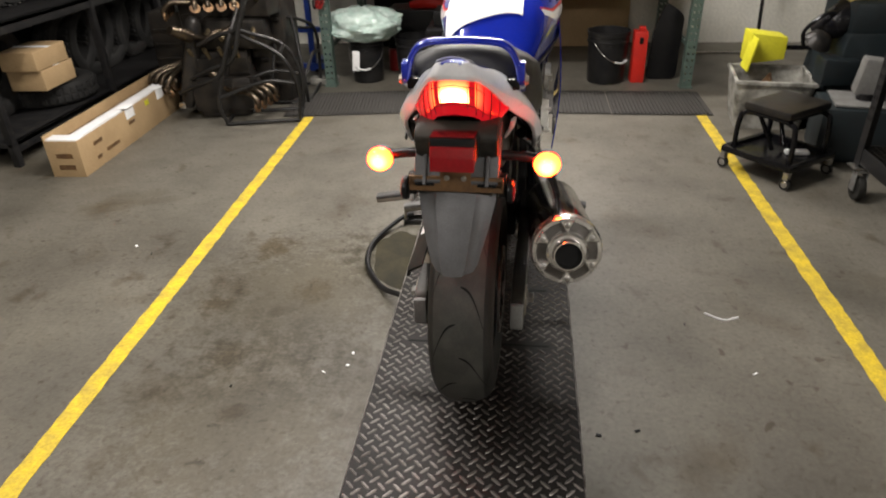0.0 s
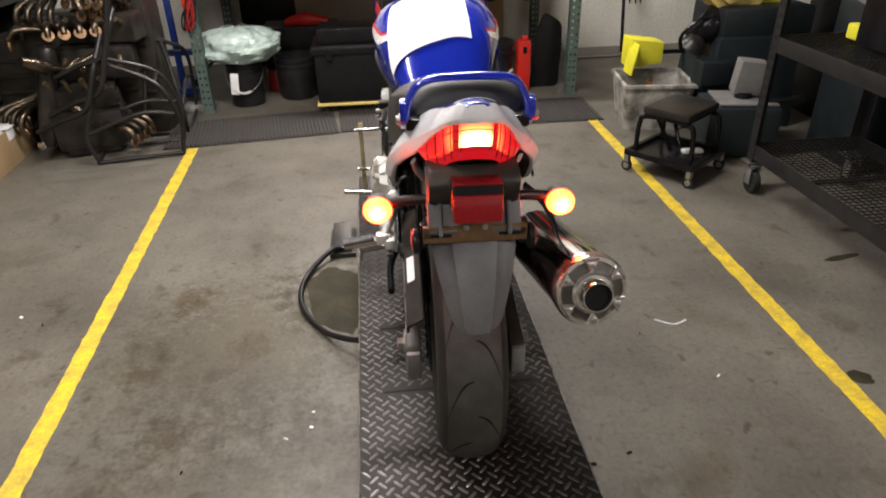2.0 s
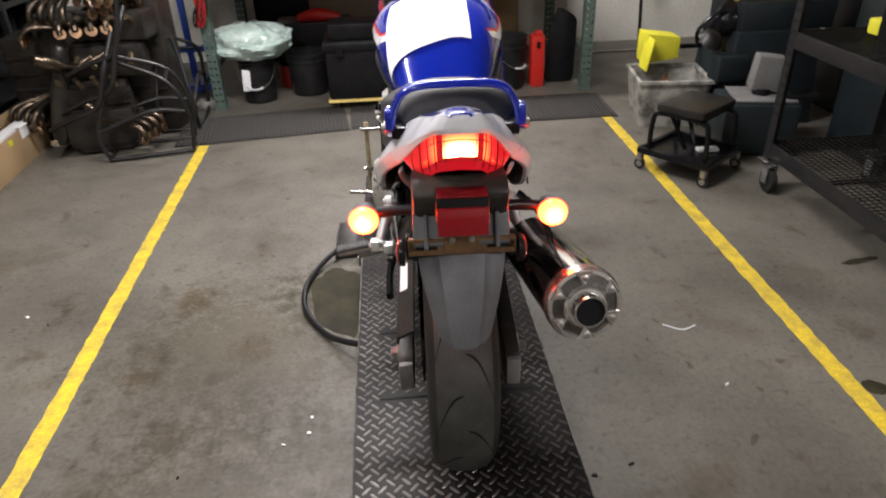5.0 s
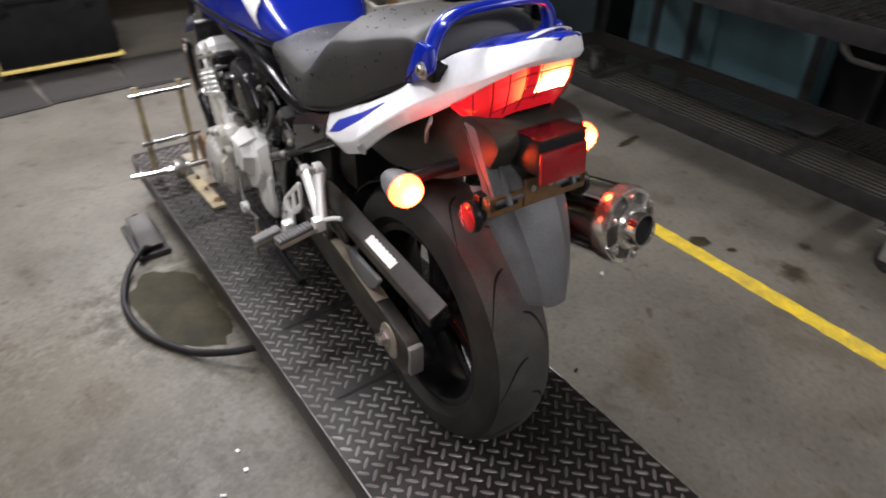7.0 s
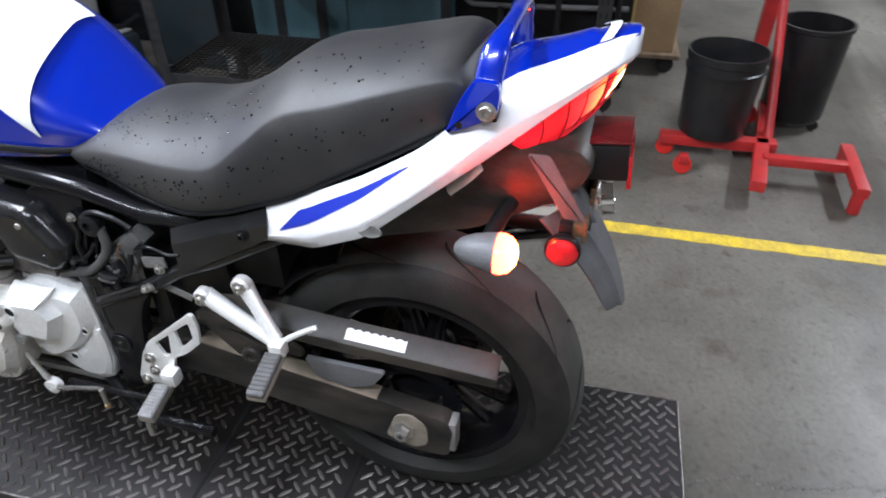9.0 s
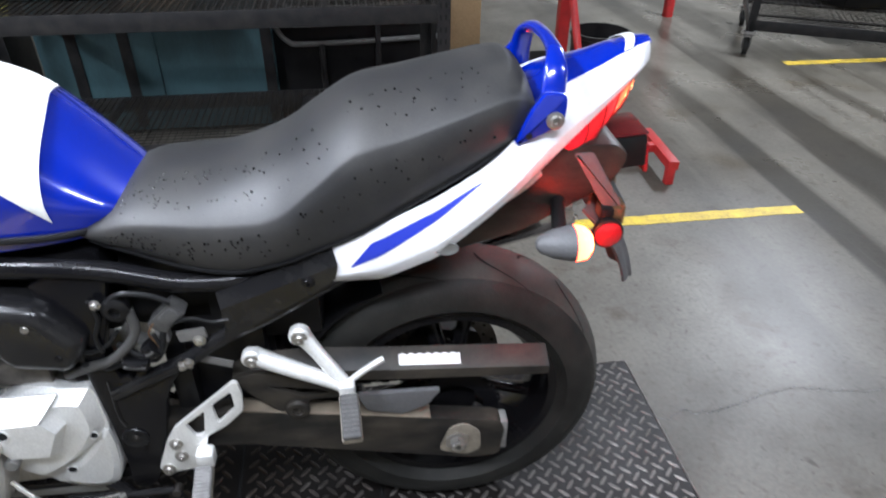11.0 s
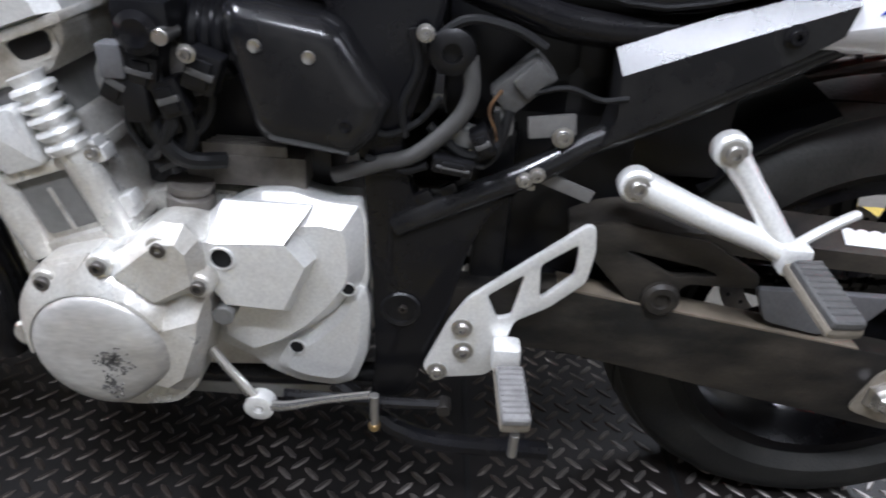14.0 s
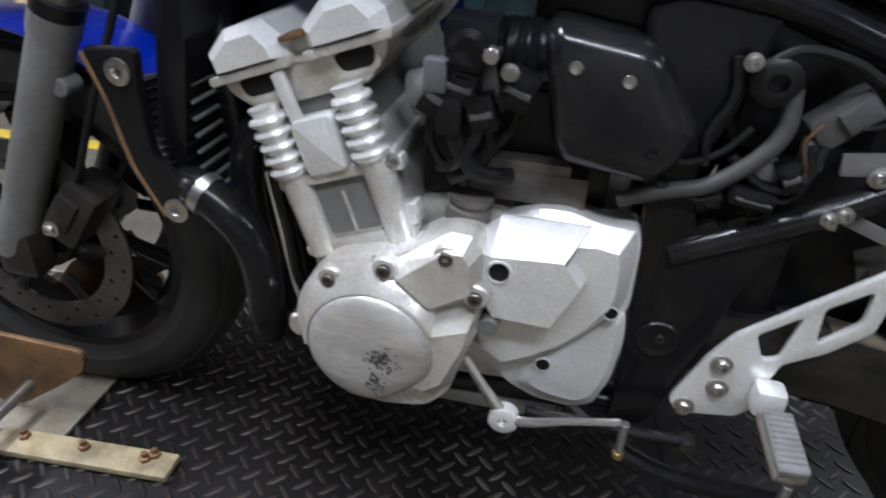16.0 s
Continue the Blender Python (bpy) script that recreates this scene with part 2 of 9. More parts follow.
M = dict(
    concrete=concrete(),
    wall=mat("wall_paint", (0.80, 0.78, 0.70), 0.6, 0, (0.62, 0.60, 0.53), 2.0, 0.5, 0.15, 40),
    ceiling=mat("ceiling_paint", (0.45, 0.45, 0.44), 0.8, 0, None, 2, 0.4, 0.1, 40),
    yellow_line=mat("line_paint", (0.72, 0.52, 0.03), 0.5, 0, (0.36, 0.27, 0.06), 14, 0.8, 0.15, 90, spread=0.2),
    plate=mat("tread_plate", (0.0125, 0.0102, 0.0092), 0.50, 0.0, (0.007, 0.0055, 0.0048), 5, 0.8, 0.12, 200, spread=0.14),
    lug=mat("tread_lug", (0.22, 0.205, 0.19), 0.40, 0.55, (0.06, 0.052, 0.045), 5, 0.85, 0.1, 200, spread=0.14),
    edge=mat("worn_deck_edge", (0.34, 0.32, 0.30), 0.4, 0.7, (0.06, 0.05, 0.045), 22, 0.9, 0.1, 200, spread=0.14),
    dull=mat("dull_dusty_alloy", (0.30, 0.27, 0.22), 0.5, 0.35, (0.14, 0.12, 0.09), 24, 0.8, 0.12, 200),
    pad=mat("dark_peg_rubber", (0.055, 0.054, 0.053), 0.6, 0, (0.10, 0.098, 0.092), 40, 0.7, 0.2, 260),
    regulator=mat("dusty_regulator", (0.165, 0.150, 0.132), 0.5, 0.2, (0.035, 0.032, 0.03), 20, 0.7, 0.1),
    oil=mat("old_oil", (0.014, 0.012, 0.004), 0.7, 0, (0.050, 0.042, 0.020), 7, 0.8, 0.08, 60, spread=0.1),
    cover_edge=mat("scraped_aluminium", (0.62, 0.61, 0.58), 0.34, 0.5, (0.34, 0.32, 0.29), 26, 0.7, 0.08, 220, stretch=(1, 0.3, 1), spread=0.14),
    lift_side=mat("lift_paint", (0.02, 0.02, 0.021), 0.45, 0, (0.04, 0.035, 0.03), 9, 0.6, 0.1),
    rubber=mat("tyre_rubber", (0.013, 0.013, 0.012), 0.58, 0, (0.034, 0.033, 0.029), 12, 0.7, 0.2, 260),
    black=mat("black_plastic", (0.006, 0.006, 0.007), 0.32, 0, (0.013, 0.0125, 0.012), 14, 0.6, 0.06, 300),
    satin=mat("satin_black_metal", (0.006, 0.006, 0.0075), 0.22, 0.1, (0.015, 0.014, 0.013), 10, 0.6, 0.03, 200),
    grey_plastic=mat("dusty_grey_plastic", (0.115, 0.115, 0.12), 0.5, 0, (0.07, 0.068, 0.068), 12, 0.7, 0.15, 260),
    seat=mat("seat_vinyl", (0.022, 0.022, 0.023), 0.5, 0, (0.042, 0.040, 0.037), 9, 0.8, 0.10, 420, spread=0.16),
    blue=mat("blue_paint", (0.004, 0.019, 0.36), 0.22, 0.12, (0.003, 0.014, 0.27), 4, 0.4, 0.0, coat=1.0, spread=0.05),
    white=mat("white_paint", (0.78, 0.78, 0.80), 0.28, 0, (0.68, 0.68, 0.70), 6, 0.5, 0.0, coat=0.7, spread=0.05),
    decal=mat("blue_decal", (0.02, 0.035, 0.36), 0.35, 0, None, 9, 0.3, 0.0, spread=0.05),
    paper=mat("paper", (0.88, 0.88, 0.87), 0.8, 0, (0.82, 0.82, 0.81), 6, 0.5, 0.1),
    aluminium=mat("cast_aluminium", (0.76, 0.75, 0.71), 0.30, 0.48, (0.38, 0.34, 0.27), 13, 0.8, 0.10, 300, spread=0.14),
    silver=mat("silver_paint", (0.82, 0.82, 0.80), 0.33, 0.42, (0.58, 0.57, 0.54), 8, 0.6, 0.05, 300, spread=0.12),
    chrome=mat("chrome", (0.78, 0.77, 0.75), 0.10, 1.0, (0.5, 0.47, 0.43), 16, 0.6, 0.02, 120, spread=0.07),
    peg=mat("worn_grey_peg_rubber", (0.19, 0.185, 0.18), 0.62, 0.0, (0.10, 0.097, 0.093), 60, 0.7, 0.25, 300),
    steel=mat("steel", (0.42, 0.41, 0.39), 0.35, 0.9, (0.2, 0.17, 0.14), 20, 0.7, 0.1, 200),
    rust=mat("browned_steel", (0.26, 0.15, 0.07), 0.5, 0.6, (0.10, 0.06, 0.04), 18, 0.8, 0.2, 150),
    bolt=mat("zinc_bolt", (0.55, 0.54, 0.52), 0.3, 0.95, (0.3, 0.28, 0.25), 60, 0.6, 0.05),
    tail_red=mat("red_lens", (0.5, 0.008, 0.012), 0.12, 0, None, 8, 0.3, 0.0, emit=(1.0, 0.015, 0.025), strength=0.36, spread=0.04),
    tail_hot=lit_lens("lit_bulb_lens", (0.6, 0.1, 0.06), (0.0, 0.236, 1.112), ((0.0, (1.0, 0.72, 0.40), 19.0), (0.026, (1.0, 0.55, 0.2), 11.0), (0.040, (1.0, 0.22, 0.05), 4.0), (0.060, (1.0, 0.04, 0.02), 1.4), (0.1, (0.9, 0.012, 0.015), 0.3))),
    tail_mid=lit_lens("glowing_red_lens", (0.6, 0.02, 0.02), (0.0, 0.236, 1.112), ((0.0, (1.0, 0.5, 0.2), 8.0), (0.045, (1.0, 0.16, 0.03), 3.6), (0.07, (1.0, 0.03, 0.02), 1.3), (0.1, (0.9, 0.012, 0.015), 0.35))),
    maroon=mat("dark_maroon_lens", (0.085, 0.006, 0.008), 0.22, 0, (0.04, 0.004, 0.005), 30, 0.5, 0.03),
    cap=mat("bright_cap", (0.80, 0.79, 0.77), 0.2, 0.92, (0.55, 0.52, 0.48), 16, 0.6, 0.03, 120, spread=0.08),
    dust=mat("tan_dust", (0.20, 0.165, 0.12), 0.8, 0, (0.10, 0.085, 0.065), 30, 0.8, 0.2),
    dusty_black=mat("dusty_black_paint", (0.011, 0.0105, 0.010), 0.42, 0.0, (0.062, 0.053, 0.041), 7, 0.75, 0.08, 160, stretch=(1, 1, 2.5), spread=0.16),
    dusty_rubber=mat("dusty_tread_rubber", (0.030, 0.030, 0.026), 0.66, 0, (0.060, 0.058, 0.049), 16, 0.8, 0.2, 240, spread=0.16),
    red_reflector=mat("red_reflector", (0.26, 0.006, 0.010), 0.18, 0, (0.25, 0.004, 0.008), 30, 0.5, 0.05, coat=0.6),
    amber=lit_lens("lit_amber_lens", (0.85, 0.3, 0.06), (0.188, 0.145, 0.945), ((0.0, (1.0, 0.20, 0.022), 75.0), (0.012, (1.0, 0.10, 0.010), 65.0), (0.024, (1.0, 0.034, 0.003), 55.0), (0.042, (1.0, 0.014, 0.001), 45.0))),
    rack=mat("rack_black_paint", (0.013, 0.013, 0.014), 0.45, 0.1, (0.032, 0.03, 0.027), 16, 0.6, 0.12),
    wire=mat("dark_wire", (0.032, 0.031, 0.029), 0.4, 0.6, (0.06, 0.048, 0.036), 20, 0.6, 0.05),
    orange=mat("orange_beam_paint", (0.74, 0.042, 0.014), 0.42, 0, (0.50, 0.032, 0.013), 9, 0.6, 0.08),
    green=mat("green_upright_paint", (0.10, 0.15, 0.125), 0.5, 0, (0.06, 0.08, 0.07), 12, 0.7, 0.1),
    wood=mat("worn_bench_wood", (0.22, 0.155, 0.095), 0.6, 0, (0.085, 0.06, 0.04), 5, 0.9, 0.25, 70, stretch=(0.4, 3, 1)),
    card=mat("cardboard", (0.42, 0.29, 0.15), 0.8, 0, (0.33, 0.22, 0.11), 5, 0.6, 0.15, 90),
    foam=mat("white_foam", (0.80, 0.80, 0.80), 0.7, 0, None, 8, 0.2, 0.1),
    blue_steel=mat("blue_stand_paint", (0.02, 0.055, 0.30), 0.4, 0, (0.015, 0.03, 0.14), 12, 0.6, 0.1),
    bucket=mat("bucket_plastic", (0.012, 0.012, 0.013), 0.33, 0, (0.03, 0.028, 0.026), 9, 0.6, 0.05),
    bag=mat("clear_plastic_bag", (0.48, 0.64, 0.57), 0.25, 0, (0.74, 0.84, 0.79), 14, 0.8, 0.5, 34, coat=0.5),
    red=mat("red_plastic", (0.62, 0.025, 0.015), 0.4, 0, (0.42, 0.02, 0.015), 9, 0.6, 0.05),
    red_steel=mat("red_hoist_paint", (0.42, 0.022, 0.02), 0.4, 0, (0.22, 0.02, 0.018), 14, 0.6, 0.1),
    mat_rubber=mat("ribbed_rubber", (0.024, 0.022, 0.020), 0.65, 0, (0.050, 0.045, 0.038), 9, 0.7, 0.2),
    machine_yellow=mat("machine_yellow", (0.86, 0.66, 0.20), 0.45, 0, (0.62, 0.46, 0.16), 7, 0.6, 0.1),
    lime=mat("lime_yellow", (0.72, 0.68, 0.03), 0.5, 0, (0.5, 0.45, 0.03), 9, 0.5, 0.1),
    teal=mat("machine_blue_green", (0.011, 0.018, 0.021), 0.5, 0, (0.008, 0.009, 0.010), 8, 0.7, 0.12),
    cabinet=mat("blue_cabinet", (0.050, 0.098, 0.112), 0.45, 0, (0.026, 0.048, 0.054), 5, 0.7, 0.1, stretch=(1, 1, 0.3)),
    crate=mat("scuffed_white_crate", (0.40, 0.39, 0.35), 0.55, 0, (0.085, 0.08, 0.07), 9, 1.0, 0.1),
    machine_grey=mat("machine_grey", (0.20, 0.20, 0.19), 0.5, 0.1, (0.11, 0.10, 0.095), 9, 0.7, 0.12),
    dark_iron=mat("oily_dark_iron", (0.022, 0.021, 0.020), 0.38, 0.4, (0.055, 0.045, 0.035), 11, 0.8, 0.25, 140, spread=0.16),
    screen=mat("tinted_windscreen", (0.78, 0.66, 0.46), 0.38, 0, None, 4, 0.1, 0.0, alpha=0.74, spread=0.04),
    lcd=mat("red_display", (0.3, 0.02, 0.03), 0.3, 0, emit=(1.0, 0.03, 0.06), strength=1.2, bump=0),
    dial=mat("white_dial", (0.7, 0.66, 0.62), 0.4, 0, emit=(1.0, 0.75, 0.62), strength=0.35, bump=0),
    green_led=mat("green_lamp", (0.05, 0.6, 0.15), 0.4, emit=(0.1, 1.0, 0.3), strength=1.5, bump=0),
    glow=mat("tube_glow", (0.9, 0.9, 0.9), 0.4, emit=(1.0, 0.97, 0.9), strength=6, bump=0),
    brass=mat("brass_stud", (0.50, 0.36, 0.16), 0.35, 0.9, (0.3, 0.2, 0.1), 30, 0.6, 0.05),
    scuff=mat("bare_scrape", (0.05, 0.048, 0.046), 0.7, 0.3, (0.3, 0.29, 0.27), 90, 0.8, 0.4),
    hose=mat("rubber_hose", (0.008, 0.008, 0.0085), 0.42, 0, (0.018, 0.018, 0.018), 20, 0.5, 0.1),
    disc=mat("brake_disc_steel", (0.17, 0.16, 0.15), 0.42, 0.9, (0.08, 0.07, 0.06), 18, 0.7, 0.08, 200),
    grey_hose=mat("grey_hose", (0.060, 0.058, 0.055), 0.5, 0, (0.045, 0.045, 0.044), 20, 0.5, 0.1),
)

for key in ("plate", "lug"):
    # the bike's shadow right of the rear tyre, painted into the deck colours
    oil_shade_patch(M[key], 0.25, -0.02, 0.27, (0.24, 0.21, 0.19), 0.05)
    # dark oil under the engine
    oil_shade_patch(M[key], -0.02, 1.12, 0.46, (0.22, 0.19, 0.17), 0.06)
    # shade under the middle of the bike, also put into the colours
    oil_shade_patch(M[key], 0.14, 0.52, 0.24, (0.30, 0.26, 0.22), 0.06)

# ---------------------------------------------------------------- shape helpers


def finish(name, bm, material, smooth=35):
    bmesh.ops.recalc_face_normals(bm, faces=bm.faces)
    me = bpy.data.meshes.new(name)
    bm.to_mesh(me)
    bm.free()
    me.materials.append(material)
    if smooth:
        me.shade_smooth()
        me.set_sharp_from_angle(angle=radians(smooth))
    return me


def part(name, bm, material, parent, label="", smooth=35):
    ob = new(name, finish(name, bm, material, smooth))
    ob.parent = parent
    return tagged(ob, label)


def thing(name, label, category, m=None, group="", kind=""):
    ob = new(name)
    ob.empty_display_size = 0.05
    if m is not None:
        ob.matrix_world = m
    return tagged(ob, label, category, group, kind)


def solid(name, bm, material, label, category, group="", kind="", m=None, smooth=35):
    ob = new(name, finish(name, bm, material, smooth))
    if m is not None:
        ob.matrix_world = m
    return tagged(ob, label, category, group, kind)


def box(bm, c, s, bevel=0.0, m=None, segs=2):
    """A box centred at c, sizes s, with rounded edges, turned by m about its centre."""
    t = Matrix.Translation(c) @ (m or Matrix()) @ Matrix.Diagonal((*s, 1))
    vs = bmesh.ops.create_cube(bm, size=1, matrix=t)["verts"]
    if bevel:
        es = list({e for v in vs for e in v.link_edges})
        bmesh.ops.bevel(bm, geom=es, offset=bevel, segments=segs, affect="EDGES", profile=0.6)
    return bm


def boxes(*rows):
    bm = bmesh.new()
    for r in rows:
        box(bm, *r)
    return bm


def prism(pts, x0, x1, bevel=0.0, axis="x", holes=(), bm=None, segs=2):
    """A plate cut to an outline in the two other axes, from x0 to x1 along axis, with holes through it."""
    out = bm or bmesh.new()
    bm = bmesh.new()

    def at(a, b, d):
        return {"x": (d, a, b), "y": (a, d, b), "z": (a, b, d)}[axis]
    es = []
    for loop in (pts, *holes):
        vs = [bm.verts.new(at(a, b, x0)) for a, b in loop]
        es += [bm.edges.new((vs[i], vs[(i + 1) % len(vs)])) for i in range(len(vs))]
    if holes:
        bmesh.ops.triangle_fill(bm, edges=es, use_beauty=True)
    else:
        bm.faces.new(bm.verts[:])
    fs = bm.faces[:]
    got = bmesh.ops.extrude_face_region(bm, geom=fs)
    d = Vector(at(0, 0, x1)) - Vector(at(0, 0, x0))
    bmesh.ops.translate(bm, verts=[g for g in got["geom"] if isinstance(g, bmesh.types.BMVert)], vec=d)
    bmesh.ops.recalc_face_normals(bm, faces=bm.faces)
    if bevel:
        sharp = [e for e in bm.edges if len(e.link_faces) == 2 and e.calc_face_angle(0) > radians(30)]
        bmesh.ops.bevel(bm, geom=sharp, offset=bevel, segments=segs, affect="EDGES", profile=0.6)
    me = bpy.data.meshes.new("tmp")
    bm.to_mesh(me)
    bm.free()
    out.from_mesh(me)
    bpy.data.meshes.remove(me)
    return out


def rounded(pts, r=0.012, n=4):
    """An outline with its corners rounded."""
    out, k = [], len(pts)
    for i in range(k):
        p, a, b = (Vector((*q, 0)) for q in (pts[i], pts[i - 1], pts[(i + 1) % k]))
        d = min(r, 0.45 * (a - p).length, 0.45 * (b - p).length)
        s, e = p + (a - p).normalized() * d, p + (b - p).normalized() * d
        for j in range(n + 1):
            u = j / n
            q = s * (1 - u) ** 2 + p * 2 * u * (1 - u) + e * u * u
            out.append((q.x, q.y))
    return out


def glide(pts, n=8):
    """Points of a smooth curve through pts."""
    pts = [Vector(p) for p in pts]
    if len(pts) < 3:
        return pts
    ext = [pts[0] * 2 - pts[1]] + pts + [pts[-1] * 2 - pts[-2]]
    out = []
    for i in range(1, len(ext) - 2):
        a, b, c, d = ext[i - 1:i + 3]
        for j in range(n):
            u = j / n
            out.append(0.5 * ((2 * b) + (c - a) * u + (2 * a - 5 * b + 4 * c - d) * u * u + (3 * b - a - 3 * c + d) * u ** 3))
    return out + [pts[-1]]


def tube(pts, r, segs=12, smooth=8, bm=None, cap=True, flat=1.0):
    """A round bar or pipe swept along pts; r is one radius or one for each point."""
    bm = bm or bmesh.new()
    line = glide(pts, smooth) if smooth and len(pts) > 2 else [Vector(p) for p in pts]
    rs = list(r) if isinstance(r, (list, tuple)) else [r]
    rings, side = [], None
    for i, p in enumerate(line):
        d = (line[min(i + 1, len(line) - 1)] - line[max(i - 1, 0)]).normalized()
        if side is None:
            side = d.orthogonal().normalized()
        side = (side - d * side.dot(d)).normalized()
        up = d.cross(side)
        u = i / max(1, len(line) - 1) * (len(rs) - 1)
        k = min(int(u), len(rs) - 1)
        rad = rs[k] + (rs[min(k + 1, len(rs) - 1)] - rs[k]) * (u - k)
        rings.append([bm.verts.new(p + rad * (math.cos(a) * side + flat * math.sin(a) * up)) for a in (2 * math.pi * j / segs for j in range(segs))])
    for a, b in zip(rings, rings[1:]):
        for j in range(segs):
            bm.faces.new((a[j], a[(j + 1) % segs], b[(j + 1) % segs], b[j]))
    if cap:
        bm.faces.new(rings[0])
        bm.faces.new(rings[-1][::-1])
    return bm


def lathe(profile, m=None, segs=32, bm=None, closed=False):
    """A turned part: (radius, height) rows about z, placed by m."""
    bm = bm or bmesh.new()
    m = m or Matrix()
    rings = [[bm.verts.new(m @ Vector((r * math.cos(a), r * math.sin(a), h))) for a in (2 * math.pi * j / segs for j in range(segs))] for r, h in profile]
    pairs = list(zip(rings, rings[1:])) + ([(rings[-1], rings[0])] if closed else [])
    for a, b in pairs:
        for j in range(segs):
            bm.faces.new((a[j], a[(j + 1) % segs], b[(j + 1) % segs], b[j]))
    if not closed:
        for ring, r in ((rings[0], profile[0][0]), (rings[-1], profile[-1][0])):
            if r > 1e-5:
                bm.faces.new(ring)
    bmesh.ops.remove_doubles(bm, verts=bm.verts, dist=1e-6)
    return bm


def loft(rows, bm=None, closed=True, cap=True):
    """A skin over rows of points."""
    bm = bm or bmesh.new()
    rings = [[bm.verts.new(p) for p in row] for row in rows]
    k = len(rows[0])
    for a, b in zip(rings, rings[1:]):
        for j in range(k if closed else k - 1):
            bm.faces.new((a[j], a[(j + 1) % k], b[(j + 1) % k], b[j]))
    if cap and closed:
        bm.faces.new(rings[0])
        bm.faces.new(rings[-1])
    return bm


def thicken(bm, d):
    bmesh.ops.recalc_face_normals(bm, faces=bm.faces)
    bmesh.ops.solidify(bm, geom=bm.faces[:], thickness=d)
    return bm


def stations(rows, n):
    """Rows of numbers, first the position, smoothly filled in to n rows."""
    a = np.array(rows, float)
    t = np.linspace(0, len(a) - 1, n)
    out = []
    for u in t:
        i = min(int(u), len(a) - 2)
        f = u - i
        p0, p1, p2, p3 = a[max(i - 1, 0)], a[i], a[i + 1], a[min(i + 2, len(a) - 1)]
        out.append(0.5 * (2 * p1 + (p2 - p0) * f + (2 * p0 - 5 * p1 + 4 * p2 - p3) * f * f + (3 * p1 - p0 - 3 * p2 + p3) * f ** 3))
    return out


ALONG_X = pose(0, 0, 0, 0, 90, 0)
ALONG_Y = pose(0, 0, 0, -90, 0, 0)


def cyl(bm, c, axis, r, h, bevel=0.0, segs=20):
    """A cylinder centred at c, its axis along x, y or z, with eased rims."""
    turn = {"x": ALONG_X, "y": ALONG_Y, "z": Matrix()}[axis]
    e = bevel or min(r, h) * 0.08
    return lathe([(r - e, -h / 2), (r, -h / 2 + e), (r, h / 2 - e), (r - e, h / 2)], Matrix.Translation(c) @ turn, segs, bm)


def bolt_head(bm, c, r=0.008, out=-1, segs=12):
    """A socket-head bolt on a side face, its head towards out along x."""
    m = Matrix.Translation(c) @ pose(0, 0, 0, 0, 90 * out, 0)
    return lathe([(r * 1.5, 0), (r * 1.5, 0.002), (r, 0.003), (r, 0.007), (r * 0.9, 0.008), (r * 0.5, 0.008), (r * 0.5, 0.004), (0.0001, 0.004)], m, segs, bm)

# ---------------------------------------------------------------- the room
WEST, EAST, SOUTH, NORTH, HIGH = -4.6, 7.0, -7.5, 5.35, 3.6
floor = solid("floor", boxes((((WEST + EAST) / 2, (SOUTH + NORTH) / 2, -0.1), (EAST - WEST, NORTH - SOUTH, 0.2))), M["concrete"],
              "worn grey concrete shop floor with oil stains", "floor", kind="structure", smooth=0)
for nm, c, s in (("wall_north", ((WEST + EAST) / 2, NORTH + 0.1, HIGH / 2), (EAST - WEST, 0.2, HIGH)), ("wall_south", ((WEST + EAST) / 2, SOUTH - 0.1, HIGH / 2), (EAST - WEST, 0.2, HIGH)),
                 ("wall_west", (WEST - 0.1, (SOUTH + NORTH) / 2, HIGH / 2), (0.2, NORTH - SOUTH, HIGH)), ("wall_east", (EAST + 0.1, (SOUTH + NORTH) / 2, HIGH / 2), (0.2, NORTH - SOUTH, HIGH))):
    solid(nm, boxes((c, s)), M["wall"], "cream painted workshop wall", "wall", kind="structure", smooth=0)
solid("ceiling", boxes((((WEST + EAST) / 2, (SOUTH + NORTH) / 2, HIGH + 0.1), (EAST - WEST, NORTH - SOUTH, 0.2))), M["ceiling"], "plain grey workshop ceiling", "ceiling", kind="structure", smooth=0)

for tx, ty, tz, watts, turn_to in TUBES:
    lamp = thing("ceiling_light", "white fluorescent tube fitting hung under the ceiling", "light", pose(tx, ty, tz, 0, 0, turn_to), group="ceiling lights")
    part("housing", boxes(((0, 0, 0.03), (1.55, 0.3, 0.05), 0.01)), M["crate"], lamp)
    for dy in (-0.05, 0.05):
        bm = bmesh.new()
        part("tube", cyl(bm, (0, dy, -0.03), "x", 0.016, 1.46), M["glow"], lamp)
    for dx in (-0.5, 0.5):
        part("hanger", boxes(((dx, 0, (HIGH - tz + 0.05) / 2), (0.012, 0.012, HIGH - tz - 0.055))), M["steel"], lamp)

# painted bay lines: a ragged strip with worn edges


def paint_line(x0, y0, x1, y1, w):
    rnd = random.Random(7)
    a, b = Vector((x0, y0, 0)), Vector((x1, y1, 0))
    side = Vector((0, 0, 1)).cross((b - a).normalized()) * w / 2
    n = int((b - a).length / 0.03)
    rows = []
    for i in range(n + 1):
        p = a.lerp(b, i / n)
        l, r = 1 + rnd.uniform(-0.09, 0.09), 1 + rnd.uniform(-0.09, 0.09)
        rows.append([p + side * l + Vector((0, 0, 0.0005)), p + side * l + Vector((0, 0, 0.002)), p - side * r + Vector((0, 0, 0.002)), p - side * r + Vector((0, 0, 0.0005))])
    return loft(rows)


